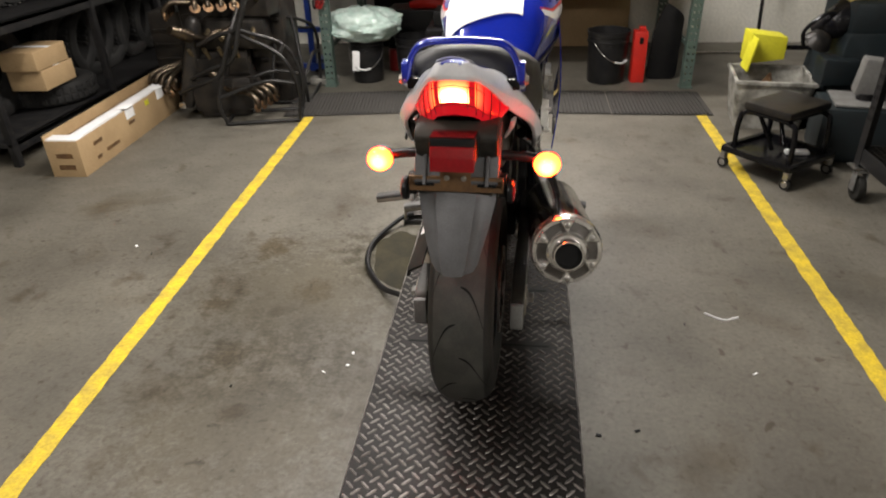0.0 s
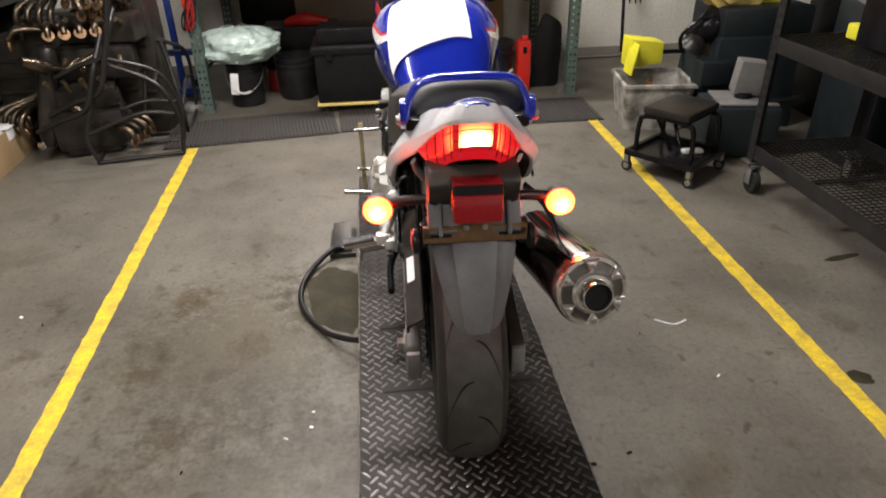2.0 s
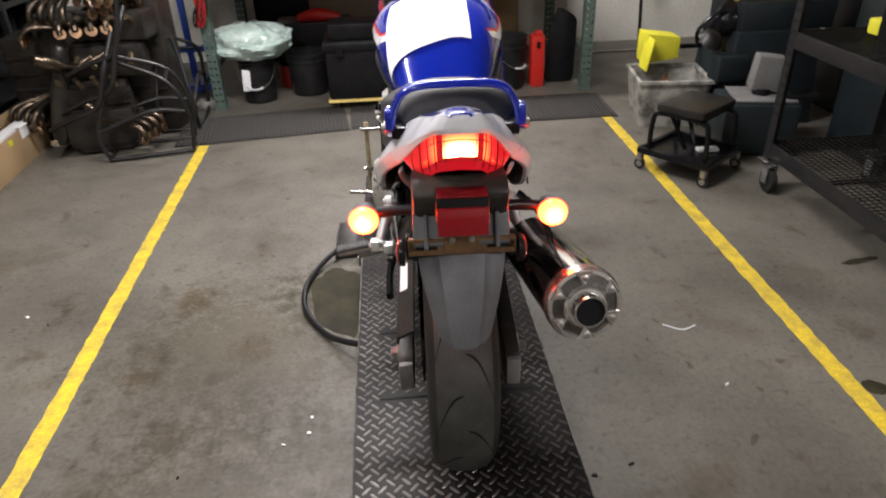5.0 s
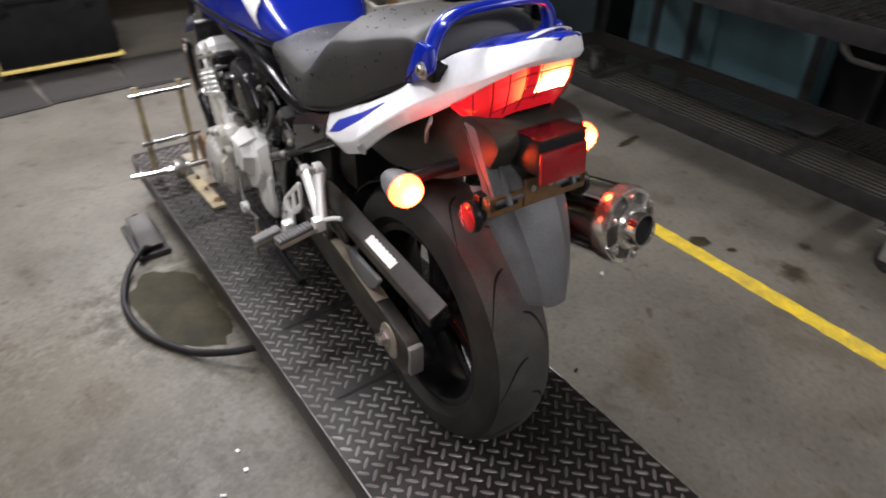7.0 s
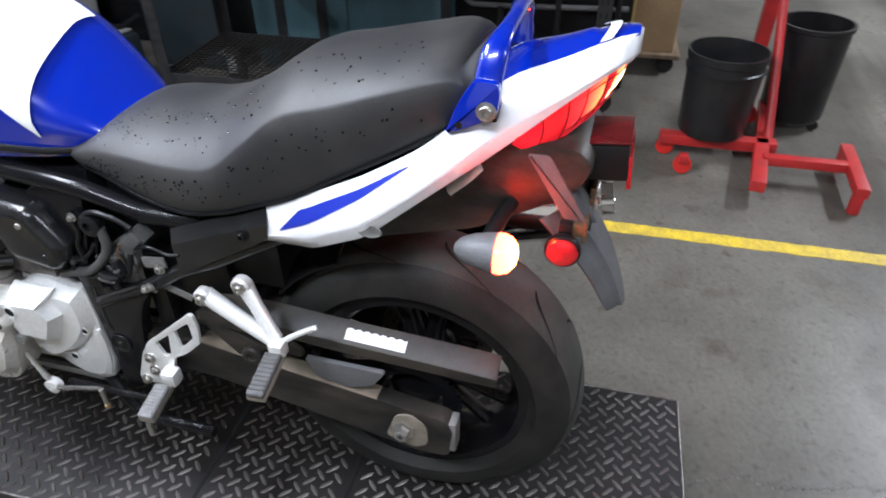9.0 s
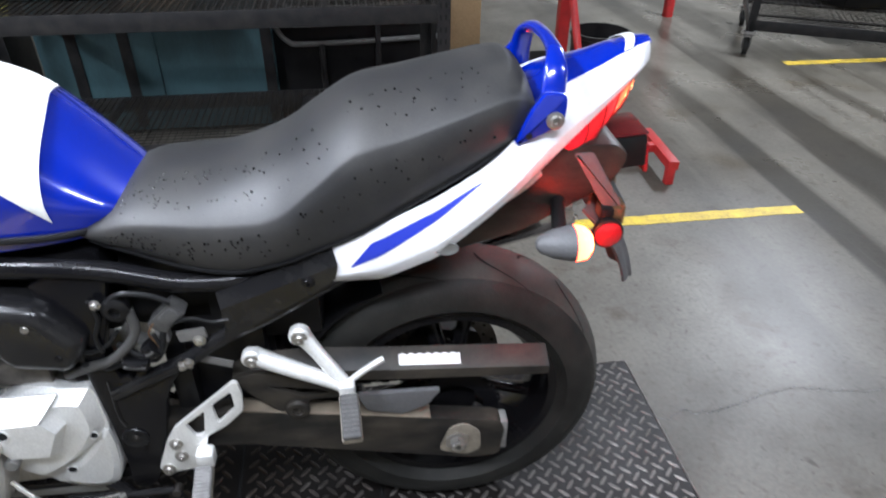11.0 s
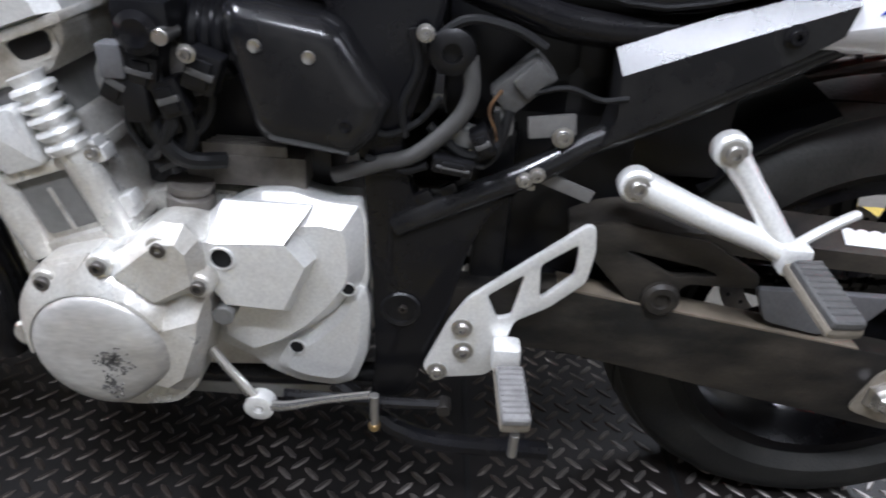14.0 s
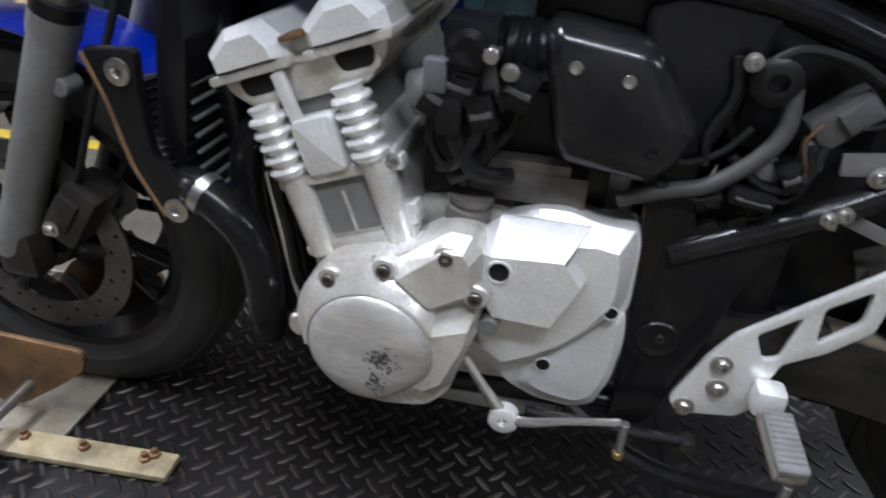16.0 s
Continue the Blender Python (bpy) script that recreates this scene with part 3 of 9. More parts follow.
solid("floor_line", paint_line(-1.30, -0.6, -1.402, 2.99, 0.068), M["yellow_line"], "worn yellow bay line painted on the concrete", "floor line", "bay lines", "structure")
solid("floor_line", paint_line(1.322, -1.77, 1.348, 3.12, 0.070), M["yellow_line"], "worn yellow bay line painted on the concrete", "floor line", "bay lines", "structure")
solid("floor_line", paint_line(3.2, -6.4, 3.26, -2.9, 0.076), M["yellow_line"], "worn yellow bay line painted on the concrete", "floor line", "bay lines", "structure")

# ribbed rubber runners in front of the bench


def runner(x0, x1, y0, y1, skew):
    bm = bmesh.new()
    box(bm, ((x0 + x1) / 2, (y0 + y1) / 2, 0.006), (x1 - x0, y1 - y0, 0.008), 0.002, segs=1)
    return bm


rib_mesh = finish("mat_rib", boxes(((0, 0, 0.0138), (0.012, 0.525, 0.0085), 0.002)), M["mat_rubber"])


for x0, x1, mid_y, tilt in ((-1.63, -0.47, 3.32, 7.0), (-0.45, -0.01, 3.42, 3.0), (0.0, 0.74, 3.38, 0), (0.75, 1.43, 3.37, -0.4)):
    rubber_mat = solid("floor_mat", runner(x0 - (x0 + x1) / 2, x1 - (x0 + x1) / 2, -0.27, 0.27, 0), M["mat_rubber"], "dark ribbed rubber mat lying before the workbench", "floor mat", "rubber mats",
          m=pose((x0 + x1) / 2, mid_y, 0.001, 0, 0, tilt))
    x = x0 + 0.02
    while x < x1 - 0.02:
        rib = new("rib", rib_mesh)
        rib.parent = rubber_mat
        rib.location.x = x - (x0 + x1) / 2
        x += 0.026

# old oil lying on the concrete: thin ragged pools


def oil_stain(x, y, a, b, turn_to, seed):
    pts = []
    for k in range(40):
        w = 2 * math.pi * k / 40
        n = 1 + 0.30 * noise.noise(Vector((math.cos(w) * 1.3 + seed, math.sin(w) * 1.3, seed))) + 0.14 * noise.noise(Vector((math.cos(w) * 4 + seed, math.sin(w) * 4, seed)))
        pts.append((a * n * math.cos(w), b * n * math.sin(w)))
    solid("oil_stain", prism(pts, 0.0004, 0.0012, axis="z"), M["oil"], "dark olive stain of old oil on the concrete", "oil stain", "oil stains", "structure", m=pose(x, y, 0, 0, 0, turn_to))


for row in ((-0.40, 1.05, 0.125, 0.25, 8, 3), (1.405, 0.28, 0.042, 0.032, -50, 5), (1.46, 0.17, 0.020, 0.014, -30, 7), (1.86, 1.05, 0.09, 0.02, 10, 9)):
    oil_stain(*row)

# small litter on the concrete
rnd = random.Random(3)
for px, py in ((-0.463, 0.353), (-0.543, 0.243), (-0.842, 0.146), (0.499, 0.049), (-1.683, 1.071), (-1.575, 1.006), (0.75, 0.62), (0.38, 0.02), (-0.467, 0.284), (0.93, 0.35)):
    bm = bmesh.new()
    box(bm, (0, 0, 0.0025), (rnd.uniform(0.008, 0.02), rnd.uniform(0.005, 0.012), 0.004), 0.001, segs=1)
    solid("paper_scrap", bm, M["paper"] if rnd.random() < 0.6 else M["black"], "tiny scrap lying on the concrete floor", "litter", "floor litter", m=pose(px, py, 0.0005, 0, 0, rnd.uniform(0, 180)))
bm = tube([(0.84, 0.7, 0.003), (0.90, 0.66, 0.003), (0.96, 0.68, 0.003)], 0.0035, 8)
solid("wire_scrap", bm, M["foam"], "white cable-tie scrap on the floor", "litter")

# ---------------------------------------------------------------- the lift
M["groove"] = mat("groove_shadow", (0.006, 0.006, 0.006), 0.9, 0, None, 30, 0.3, 0)
LT = 0.19
L0, L1 = -0.51, 1.88
lift = thing("motorcycle_lift", "low black motorcycle lift with a steel tread-plate deck", "lift", pose(0, 0, 0))
bm = bmesh.new()
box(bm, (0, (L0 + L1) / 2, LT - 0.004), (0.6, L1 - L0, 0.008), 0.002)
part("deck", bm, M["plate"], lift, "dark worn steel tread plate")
bm = bmesh.new()
lv, lf = [], []
pitch, ln, wd, hg = 0.0285, 0.0180, 0.0046, 0.0020
DIAG = math.sqrt(0.5)
SEAMS = (0.203, 0.525)
for i in range(-10, 120):
    for j in range(-30, 120):
        cx, cy = (i - j) * DIAG * pitch, L0 + (i + j) * DIAG * pitch
        if abs(cx) > 0.286 or not L0 + 0.014 < cy < L1 - 0.014:
            continue
        if abs(cx) < 0.225 and min(abs(cy - q) for q in SEAMS) < 0.013:
            continue
        d = Vector((DIAG, DIAG, 0)) if (i + j) % 2 else Vector((-DIAG, DIAG, 0))
        s = Vector((-d.y, d.x, 0))
        c = Vector((cx, cy, LT))
        k = len(lv)
        for u, v in ((-1, 0), (-0.55, 1), (0.55, 1), (1, 0), (0.55, -1), (-0.55, -1)):
            lv.append(c + d * ln * u + s * wd * v - Vector((0, 0, 0.0002)))
        for u, v in ((-0.8, 0), (-0.5, 0.45), (0.5, 0.45), (0.8, 0), (0.5, -0.45), (-0.5, -0.45)):
            lv.append(c + d * ln * u + s * wd * v + Vector((0, 0, hg)))
        lf.append([k + 6 + q for q in range(6)])
        lf += [[k + q, k + (q + 1) % 6, k + 6 + (q + 1) % 6, k + 6 + q] for q in range(6)]
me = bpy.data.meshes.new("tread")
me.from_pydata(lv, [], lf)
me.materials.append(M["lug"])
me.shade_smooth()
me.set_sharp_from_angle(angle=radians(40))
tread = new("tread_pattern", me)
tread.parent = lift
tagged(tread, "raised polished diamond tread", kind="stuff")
for y in SEAMS:
    part("panel_seam", boxes(((0, y, LT), (0.45, 0.009, 0.0016), 0.0005)), M["groove"], lift, "dark gap round the drop-out panel")
for sx in (-1, 1):
    part("deck_edge", tube([(sx * 0.2985, L0 + 0.002, LT - 0.001), (sx * 0.2985, L1 - 0.002, LT - 0.001)], 0.0024, 8, 0), M["edge"], lift, "worn bright edge of the deck")
part("deck_edge", tube([(-0.297, L0 + 0.0015, LT - 0.001), (0.297, L0 + 0.0015, LT - 0.001)], 0.0024, 8, 0), M["edge"], lift, "worn bright edge of the deck")
for sx in (-1, 1):
    bm = bmesh.new()
    box(bm, (sx * 0.2965, (L0 + L1) / 2, 0.145), (0.006, L1 - L0, 0.082), 0.002)
    box(bm, (sx * 0.282, (L0 + L1) / 2, 0.107), (0.03, L1 - L0, 0.006), 0.002)
    part("side_rail", bm, M["lift_side"], lift)
    bm = bmesh.new()
    box(bm, (sx * 0.24, 0.7, 0.03), (0.05, 1.7, 0.055), 0.006)
    part("base_rail", bm, M["lift_side"], lift)
    bm = bmesh.new()
    box(bm, (sx * 0.2, 0.75, 0.085), (0.03, 1.4, 0.05), 0.004, pose(0, 0, 0, 2.0, 0, 0))
    part("scissor_arm", bm, M["lift_side"], lift)
for y in (L0 + 0.003, L1 - 0.003):
    bm = bmesh.new()
    box(bm, (0, y, 0.145), (0.585, 0.006, 0.08), 0.002)
    part("end_rail", bm, M["lift_side"], lift)
for y in (-0.1, 1.5):
    bm = bmesh.new()
    box(bm, (0, y, 0.03), (0.44, 0.05, 0.05), 0.004)
    part("cross_member", bm, M["lift_side"], lift)

pedal = thing("foot_pump", "black hydraulic foot pedal beside the lift", "foot pump", pose(-0.385, 1.50, 0))
part("base", boxes(((0, 0, 0.014), (0.12, 0.26, 0.022), 0.005)), M["lift_side"], pedal)
part("pedal", boxes(((0, -0.02, 0.062), (0.085, 0.19, 0.014), 0.004, pose(0, 0, 0, 12, 0, 0))), M["dark_iron"], pedal)
part("cylinder", cyl(bmesh.new(), (0, 0.07, 0.045), "y", 0.022, 0.1), M["satin"], pedal)
bm = tube([(-0.385, 1.40, 0.035), (-0.43, 1.37, 0.05), (-0.51, 1.28, 0.02), (-0.555, 1.12, 0.014), (-0.535, 0.95, 0.014), (-0.45, 0.79, 0.016), (-0.36, 0.68, 0.05), (-0.27, 0.6, 0.09)], 0.0115, 12, 10)
solid("hydraulic_hose", bm, M["hose"], "black hydraulic hose looped on the floor from lift to pedal", "hose")

M["chock_plate"] = mat("scuffed_sheet", (0.34, 0.31, 0.25), 0.42, 0.35, (0.14, 0.11, 0.07), 9, 0.9, 0.2, 90)
M["chock_cream"] = mat("grimy_cream_paint", (0.42, 0.35, 0.20), 0.55, 0, (0.13, 0.10, 0.06), 14, 0.9, 0.2, 120)
# wheel chock: bright plates, a clamp bar and a screw
chock = thing("wheel_chock", "worn steel front wheel clamp bolted on the lift deck", "wheel chock", pose(0, 0, LT + 0.002))
part("base_plate", boxes(((-0.03, 1.60, 0.004), (0.20, 0.30, 0.006), 0.002)), M["chock_plate"], chock, "scuffed bare sheet plate")
part("flat_bar", boxes(((-0.148, 1.40, 0.008), (0.046, 0.29, 0.012), 0.003, pose(0, 0, 0, 0, 0, 1.5))), M["chock_cream"], chock, "grimy cream-painted flat bar with bolts")
for y in (1.29, 1.30, 1.40, 1.50):
    part("bolt", lathe([(0.009, 0), (0.009, 0.006), (0.005, 0.007), (0.005, 0.014), (0.0001, 0.014)], pose(-0.142 + (0.010 if y == 1.29 else 0), y, 0.014), 6), M["rust"], chock)
part("jaw", prism(rounded([(1.41, 0.150), (1.58, 0.160), (1.63, 0.10), (1.60, 0.02), (1.55, 0.015), (1.45, 0.085), (1.416, 0.115)], 0.02), -0.085, -0.075, 0.002), M["rust"], chock, "rusty clamp jaw")
part("jaw", prism(rounded([(1.41, 0.150), (1.58, 0.160), (1.63, 0.10), (1.60, 0.02), (1.55, 0.015), (1.45, 0.085), (1.416, 0.115)], 0.02), 0.135, 0.145, 0.002), M["rust"], chock, "rusty clamp jaw")
part("screw", cyl(bmesh.new(), (-0.135, 1.52, 0.066), "x", 0.009, 0.13), M["steel"], chock)
part("screw_boss", lathe([(0.012, -0.02), (0.034, -0.018), (0.036, 0.0), (0.03, 0.016), (0.012, 0.02)], Matrix.Translation((-0.19, 1.54, 0.055)) @ ALONG_X, 24), M["steel"], chock)
for x in (-0.262, -0.105):
    part("frame_slat", boxes(((x, 1.62, 0.19), (0.02, 0.008, 0.36), 0.002)), M["chock_cream"], chock, "cream-painted slat")
for z in (0.03, 0.15, 0.34):
    part("frame_rod", cyl(bmesh.new(), (-0.18, 1.61, z), "x", 0.008, 0.22), M["chrome"], chock)
part("crank_handle", tube([(-0.20, 1.54, 0.055), (-0.25, 1.56, 0.05), (-0.36, 1.58, 0.05)], 0.011, 12), M["chrome"], chock)

# one long crack in the slab by the lift's end
pts = glide([(0.20, -0.56, 0), (0.25, -0.69, 0), (0.24, -0.80, 0), (0.275, -0.93, 0), (0.30, -1.07, 0), (0.27, -1.2, 0), (0.255, -1.36, 0), (0.30, -1.6, 0)], 10)
rc = random.Random(2)
rows = []
for p in pts:
    q = p + Vector((rc.uniform(-0.012, 0.012), rc.uniform(-0.005, 0.005), 0))
    w = rc.uniform(0.0012, 0.0032)
    rows.append([q + Vector((-w, 0, 0.0006)), q + Vector((0, 0, 0.001)), q + Vector((w, 0, 0.0006))])
solid("floor_crack", loft(rows, closed=False, cap=False), M["scuff"], "ragged crack in the concrete slab", "crack", kind="structure")

# ---------------------------------------------------------------- the motorcycle
bike = thing("motorcycle", "blue and white road motorcycle without side fairing, parked on the lift", "motorcycle", pose(-0.009, 0, 0, 0, 0, -2.4))
RY, RZ, RR = 0.052, 0.502, 0.312
FY, FZ, FR = 1.492, 0.488, 0.298


def tyre_bm(y, z, r, w, rim_r):
    """A round-crowned tyre about the x axis."""
    prof = []
    n = 22
    for i in range(n + 1):
        a = math.pi * i / n
        h = -math.cos(a) * w / 2
        prof.append((r - (r - rim_r - 0.012) * (1 - math.sin(a) ** 0.62) * 0.92 - 0.0, h))
    prof += [(rim_r - 0.004, w * 0.36), (rim_r - 0.004, -w * 0.36)]
    return lathe(prof, Matrix.Translation((0, y, z)) @ ALONG_X, 72, closed=True)


def grooves(y, z, r, w, count, parent):
    """Curved water grooves laid as dark recess strips on the tread."""
    bm = bmesh.new()
    for i in range(count):
        a0 = 2 * math.pi * i / count
        for sgn in (-1, 1):
            rows = []
            for j in range(9):
                u = j / 8
                x = sgn * (0.06 + 0.9 * u) * w * 0.43
                a = a0 + (0.0 if sgn < 0 else math.pi / count) + u * 0.42 - 0.12 * math.sin(u * 3)
                th = math.asin(max(-1, min(1, x / (w / 2))))
                rad = r - (r - RIM - 0.012) * (1 - math.cos(th) ** 0.62) * 0.92 + 0.0017
                wid = 0.0042 * math.sin(math.pi * (0.12 + 0.82 * u)) / r
                rows.append([(x, y + rad * math.cos(a + k * wid), z + rad * math.sin(a + k * wid)) for k in (-1, 1)])
            loft(rows, bm, closed=False, cap=False)
    return tagged(part("tread_groove", bm, M["groove"], parent), kind="stuff")


RIM = 0.216


def wheel(name, y, z, r, tw, rw, discs, label):
    rim = lathe([(RIM + 0.006, -rw / 2), (RIM + 0.006, -rw / 2 + 0.006), (RIM - 0.012, -rw / 2 + 0.016), (RIM - 0.028, -rw * 0.2), (RIM - 0.028, rw * 0.2), (RIM - 0.012, rw / 2 - 0.016),
                 (RIM + 0.006, rw / 2 - 0.006), (RIM + 0.006, rw / 2), (RIM - 0.016, rw / 2), (RIM - 0.038, rw * 0.18), (RIM - 0.038, -rw * 0.18), (RIM - 0.016, -rw / 2)],
                Matrix.Translation((0, y, z)) @ ALONG_X, 64, closed=True)
    w = part(name, rim, M["satin"], bike, label)
    part("tyre", tyre_bm(y, z, r, tw, RIM), M["rubber"], w, "black road tyre with grey dust")
    band = []
    for i in range(5, 18):
        a = math.pi * i / 22
        band.append((r - (r - RIM - 0.012) * (1 - math.sin(a) ** 0.62) * 0.92 + 0.0009, -math.cos(a) * tw / 2))
    band = band + [(p - 0.003, q) for p, q in band[::-1]]
    part("tread", lathe(band, Matrix.Translation((0, y, z)) @ ALONG_X, 72, closed=True), M["dusty_rubber"], w, "worn dusty tread of the tyre")
    grooves(y, z, r, tw, 11, w)
    for k in range(3):
        for q in (-1, 1):
            a = radians(120 * k + 90 + q * 13)
            b = radians(120 * k + 90 + q * 20)
            pts = [(0, y + 0.045 * math.cos(b), z + 0.045 * math.sin(b)), (0, y + 0.11 * math.cos(a), z + 0.11 * math.sin(a)), (0, y + (RIM - 0.03) * math.cos(a), z + (RIM - 0.03) * math.sin(a))]
            part("spoke", tube(pts, [0.017, 0.013, 0.015], 10, 5, flat=1.5), M["satin"], w)
    part("hub", lathe([(0.022, -0.07), (0.05, -0.065), (0.055, -0.02), (0.045, 0), (0.055, 0.02), (0.05, 0.065), (0.022, 0.07)], Matrix.Translation((0, y, z)) @ ALONG_X, 32), M["satin"], w)
    for x, dr in discs:
        prof = [(dr, -0.0025), (dr, 0.0025), (dr * 0.72, 0.0025), (dr * 0.72, -0.0025)]
        d = part("brake_disc", lathe(prof, Matrix.Translation((x, y, z)) @ ALONG_X, 48, closed=True), M["disc"], w, "drilled steel brake disc")
        bm = bmesh.new()
        for k in range(30):
            a = 2 * math.pi * k / 30
            rr = dr * (0.80 if k % 2 else 0.91)
            cyl(bm, (x, y + rr * math.cos(a), z + rr * math.sin(a)), "x", 0.0035, 0.0062, segs=8)
        tagged(part("drilling", bm, M["groove"], d), kind="stuff")
        for k in range(6):
            a = 2 * math.pi * k / 6
            bm = boxes(((x, y + dr * 0.6 * math.cos(a), z + dr * 0.6 * math.sin(a)), (0.005, dr * 0.34, 0.02), 0.002, pose(0, 0, 0, math.degrees(a), 0, 0)))
            part("disc_carrier", bm, M["satin"], d)
    return w


rear_wheel = wheel("rear_wheel", RY, RZ, RR, 0.16, 0.125, [(0.082, 0.12)], "black cast rear wheel")
front_wheel = wheel("front_wheel", FY, FZ, FR, 0.12, 0.09, [(-0.072, 0.155), (0.072, 0.155)], "black cast front wheel")
# rear sprocket and chain on the left
bm = lathe([(0.09, -0.003), (0.09, 0.003), (0.062, 0.003), (0.062, -0.003)], Matrix.Translation((-0.088, RY, RZ)) @ ALONG_X, 48, closed=True)
for k in range(44):
    a = 2 * math.pi * k / 44
    box(bm, (-0.088, RY + 0.093 * math.cos(a), RZ + 0.093 * math.sin(a)), (0.005, 0.008, 0.006), 0, pose(0, 0, 0, math.degrees(a), 0, 0))
part("sprocket", bm, M["satin"], rear_wheel, "dirty rear sprocket")
for z0, z1 in ((RZ + 0.093, 0.588), (RZ - 0.093, 0.508)):
    bm = bmesh.new()
    n = 36
    for i in range(n):
        u = (i + 0.5) / n
        box(bm, (-0.088, RY + u * 0.62, z0 + (z1 - z0) * u), (0.016 if i % 2 else 0.011, 0.0175, 0.012), 0.003, segs=1)
    tagged(part("chain", bm, M["satin"], bike, "dirty drive chain"), kind="stuff")

# swingarm
for sx in (-1, 1):
    arm = part("swingarm", prism(rounded([(0.655, 0.585), (0.45, 0.597), (-0.030, 0.522), (-0.046, 0.500), (-0.036, 0.424), (0.02, 0.420), (0.43, 0.506), (0.655, 0.525)], 0.015), sx * 0.148, sx * 0.112, 0.006),
               M["dusty_black"], bike, "dusty black box-section swingarm")
    part("axle_plate", prism(rounded([(0.085, 0.455), (0.065, 0.515), (0.035, 0.525), (0.005, 0.50), (0.003, 0.452), (0.03, 0.435)], 0.012), sx * 0.152, sx * 0.147, 0.0015), M["dull"], arm)
    bm = bmesh.new()
    lathe([(0.024, 0), (0.024, 0.003), (0.015, 0.004), (0.015, 0.016), (0.012, 0.019), (0.006, 0.019), (0.006, 0.01), (0.0001, 0.01)], Matrix.Translation((sx * 0.152, RY - 0.002, RZ - 0.022)) @ pose(0, 0, 0, 0, 90 * sx, 0), 6, bm)
    part("axle_nut", bm, M["bolt"], arm)
    part("end_cap", boxes(((sx * 0.13, -0.041, 0.478), (0.034, 0.016, 0.075), 0.005)), M["machine_grey"], arm)
part("dust_edge", prism([(0.45, 0.599), (0.20, 0.5595), (0.10, 0.5435), (0.10, 0.5410), (0.45, 0.5955)], -0.147, -0.114, 0.0005), M["dust"], bike, "dusty tan upper edge of the swingarm")
part("swingarm_bridge", boxes(((0, 0.47, 0.56), (0.23, 0.06, 0.07), 0.012)), M["satin"], bike)
G_ROWS = [(0.445, 0.655, 0.012), (0.40, 0.672, 0.026), (0.30, 0.676, 0.024), (0.19, 0.668, 0.024), (0.04, 0.660, 0.023), (-0.10, 0.652, 0.021), (-0.116, 0.648, 0.014)]
rows = [[(-0.142, y, z - d_), (-0.142, y, z - 0.002), (-0.139, y, z + 0.001), (-0.104, y, z + 0.020), (-0.101, y, z + 0.017), (-0.136, y, z - 0.004), (-0.137, y, z - d_)] for y, z, d_ in stations(G_ROWS, 25)]
guard = part("chain_guard", loft(rows), M["dusty_black"], bike, "dusty black plastic chain guard", smooth=25)
part("front_lobe", prism(rounded([(0.446, 0.672), (0.40, 0.682), (0.30, 0.668), (0.235, 0.628), (0.235, 0.612), (0.315, 0.612), (0.325, 0.575), (0.345, 0.568), (0.368, 0.582), (0.418, 0.635)], 0.010), -0.146, -0.136, 0.003,
                         holes=(rounded([(0.385, 0.650), (0.30, 0.634), (0.28, 0.626), (0.33, 0.622)], 0.006),)), M["dusty_black"], guard)
rows = [[(-0.1395 + 0.032 * u, y, 0.0025 + float(np.interp(-y, [-0.19, -0.04], [0.668, 0.660])) + 0.0172 * u) for u in (0.10, 0.4, (0.70 if k % 3 else 0.62))] for k, y in enumerate(np.linspace(0.155, 0.045, 23))]
part("warning_label", thicken(loft(rows, closed=False, cap=False), 0.0008), M["paper"], guard, "torn white warning sticker")
part("lower_guard", prism(rounded([(0.235, 0.612), (0.08, 0.612), (0.105, 0.575), (0.15, 0.556), (0.215, 0.570)], 0.008), -0.145, -0.135, 0.002), M["grey_plastic"], guard)
part("guard_boss", lathe([(0.021, 0), (0.021, 0.006), (0.017, 0.010), (0.010, 0.010), (0.009, 0.006), (0.004, 0.006), (0.0001, 0.004)], Matrix.Translation((-0.146, 0.338, 0.594)) @ pose(0, 0, 0, 0, -90, 0), 24), M["dusty_black"], guard)
# inner hugger over the tyre
bm = bmesh.new()
rows = []
for i in range(13):
    a = radians(38 + i * 9.5)
    rows.append([(x, RY + (RR + 0.022 - 0.35 * abs(x) ** 1.5 * 2) * math.cos(a), RZ + (RR + 0.022 - 0.35 * abs(x) ** 1.5 * 2) * math.sin(a)) for x in (-0.085, -0.06, -0.03, 0, 0.03, 0.06, 0.085)])
loft(rows[:4], bm, closed=False, cap=False)
part("inner_mudguard", thicken(bm, 0.004), M["black"], bike)
bm = lathe([(0.045, -0.13), (0.05, -0.12), (0.05, -0.06), (0.03, -0.05), (0.03, 0.05), (0.05, 0.06), (0.05, 0.13)], pose(0.0, 0.40, 0.66, 25), 20)
part("shock_absorber", bm, M["satin"], bike)

# seat
SEAT = [(0.618, 0.972, 0.122, 0.966, 0.955), (0.585, 0.990, 0.136, 0.974, 0.946), (0.545, 1.012, 0.142, 0.982, 0.934), (0.49, 1.018, 0.150, 0.984, 0.914), (0.41, 1.028, 0.158, 0.982, 0.898), (0.33, 1.058, 0.166, 0.993, 0.914),
        (0.265, 1.100, 0.163, 1.042, 0.936), (0.205, 1.134, 0.158, 1.088, 0.957), (0.13, 1.150, 0.150, 1.108, 0.998), (0.05, 1.167, 0.140, 1.133, 1.040), (-0.02, 1.181, 0.124, 1.15, 1.078), (-0.05, 1.165, 0.112, 1.14, 1.096), (-0.066, 1.125, 0.1, 1.118, 1.105)]
rows = []
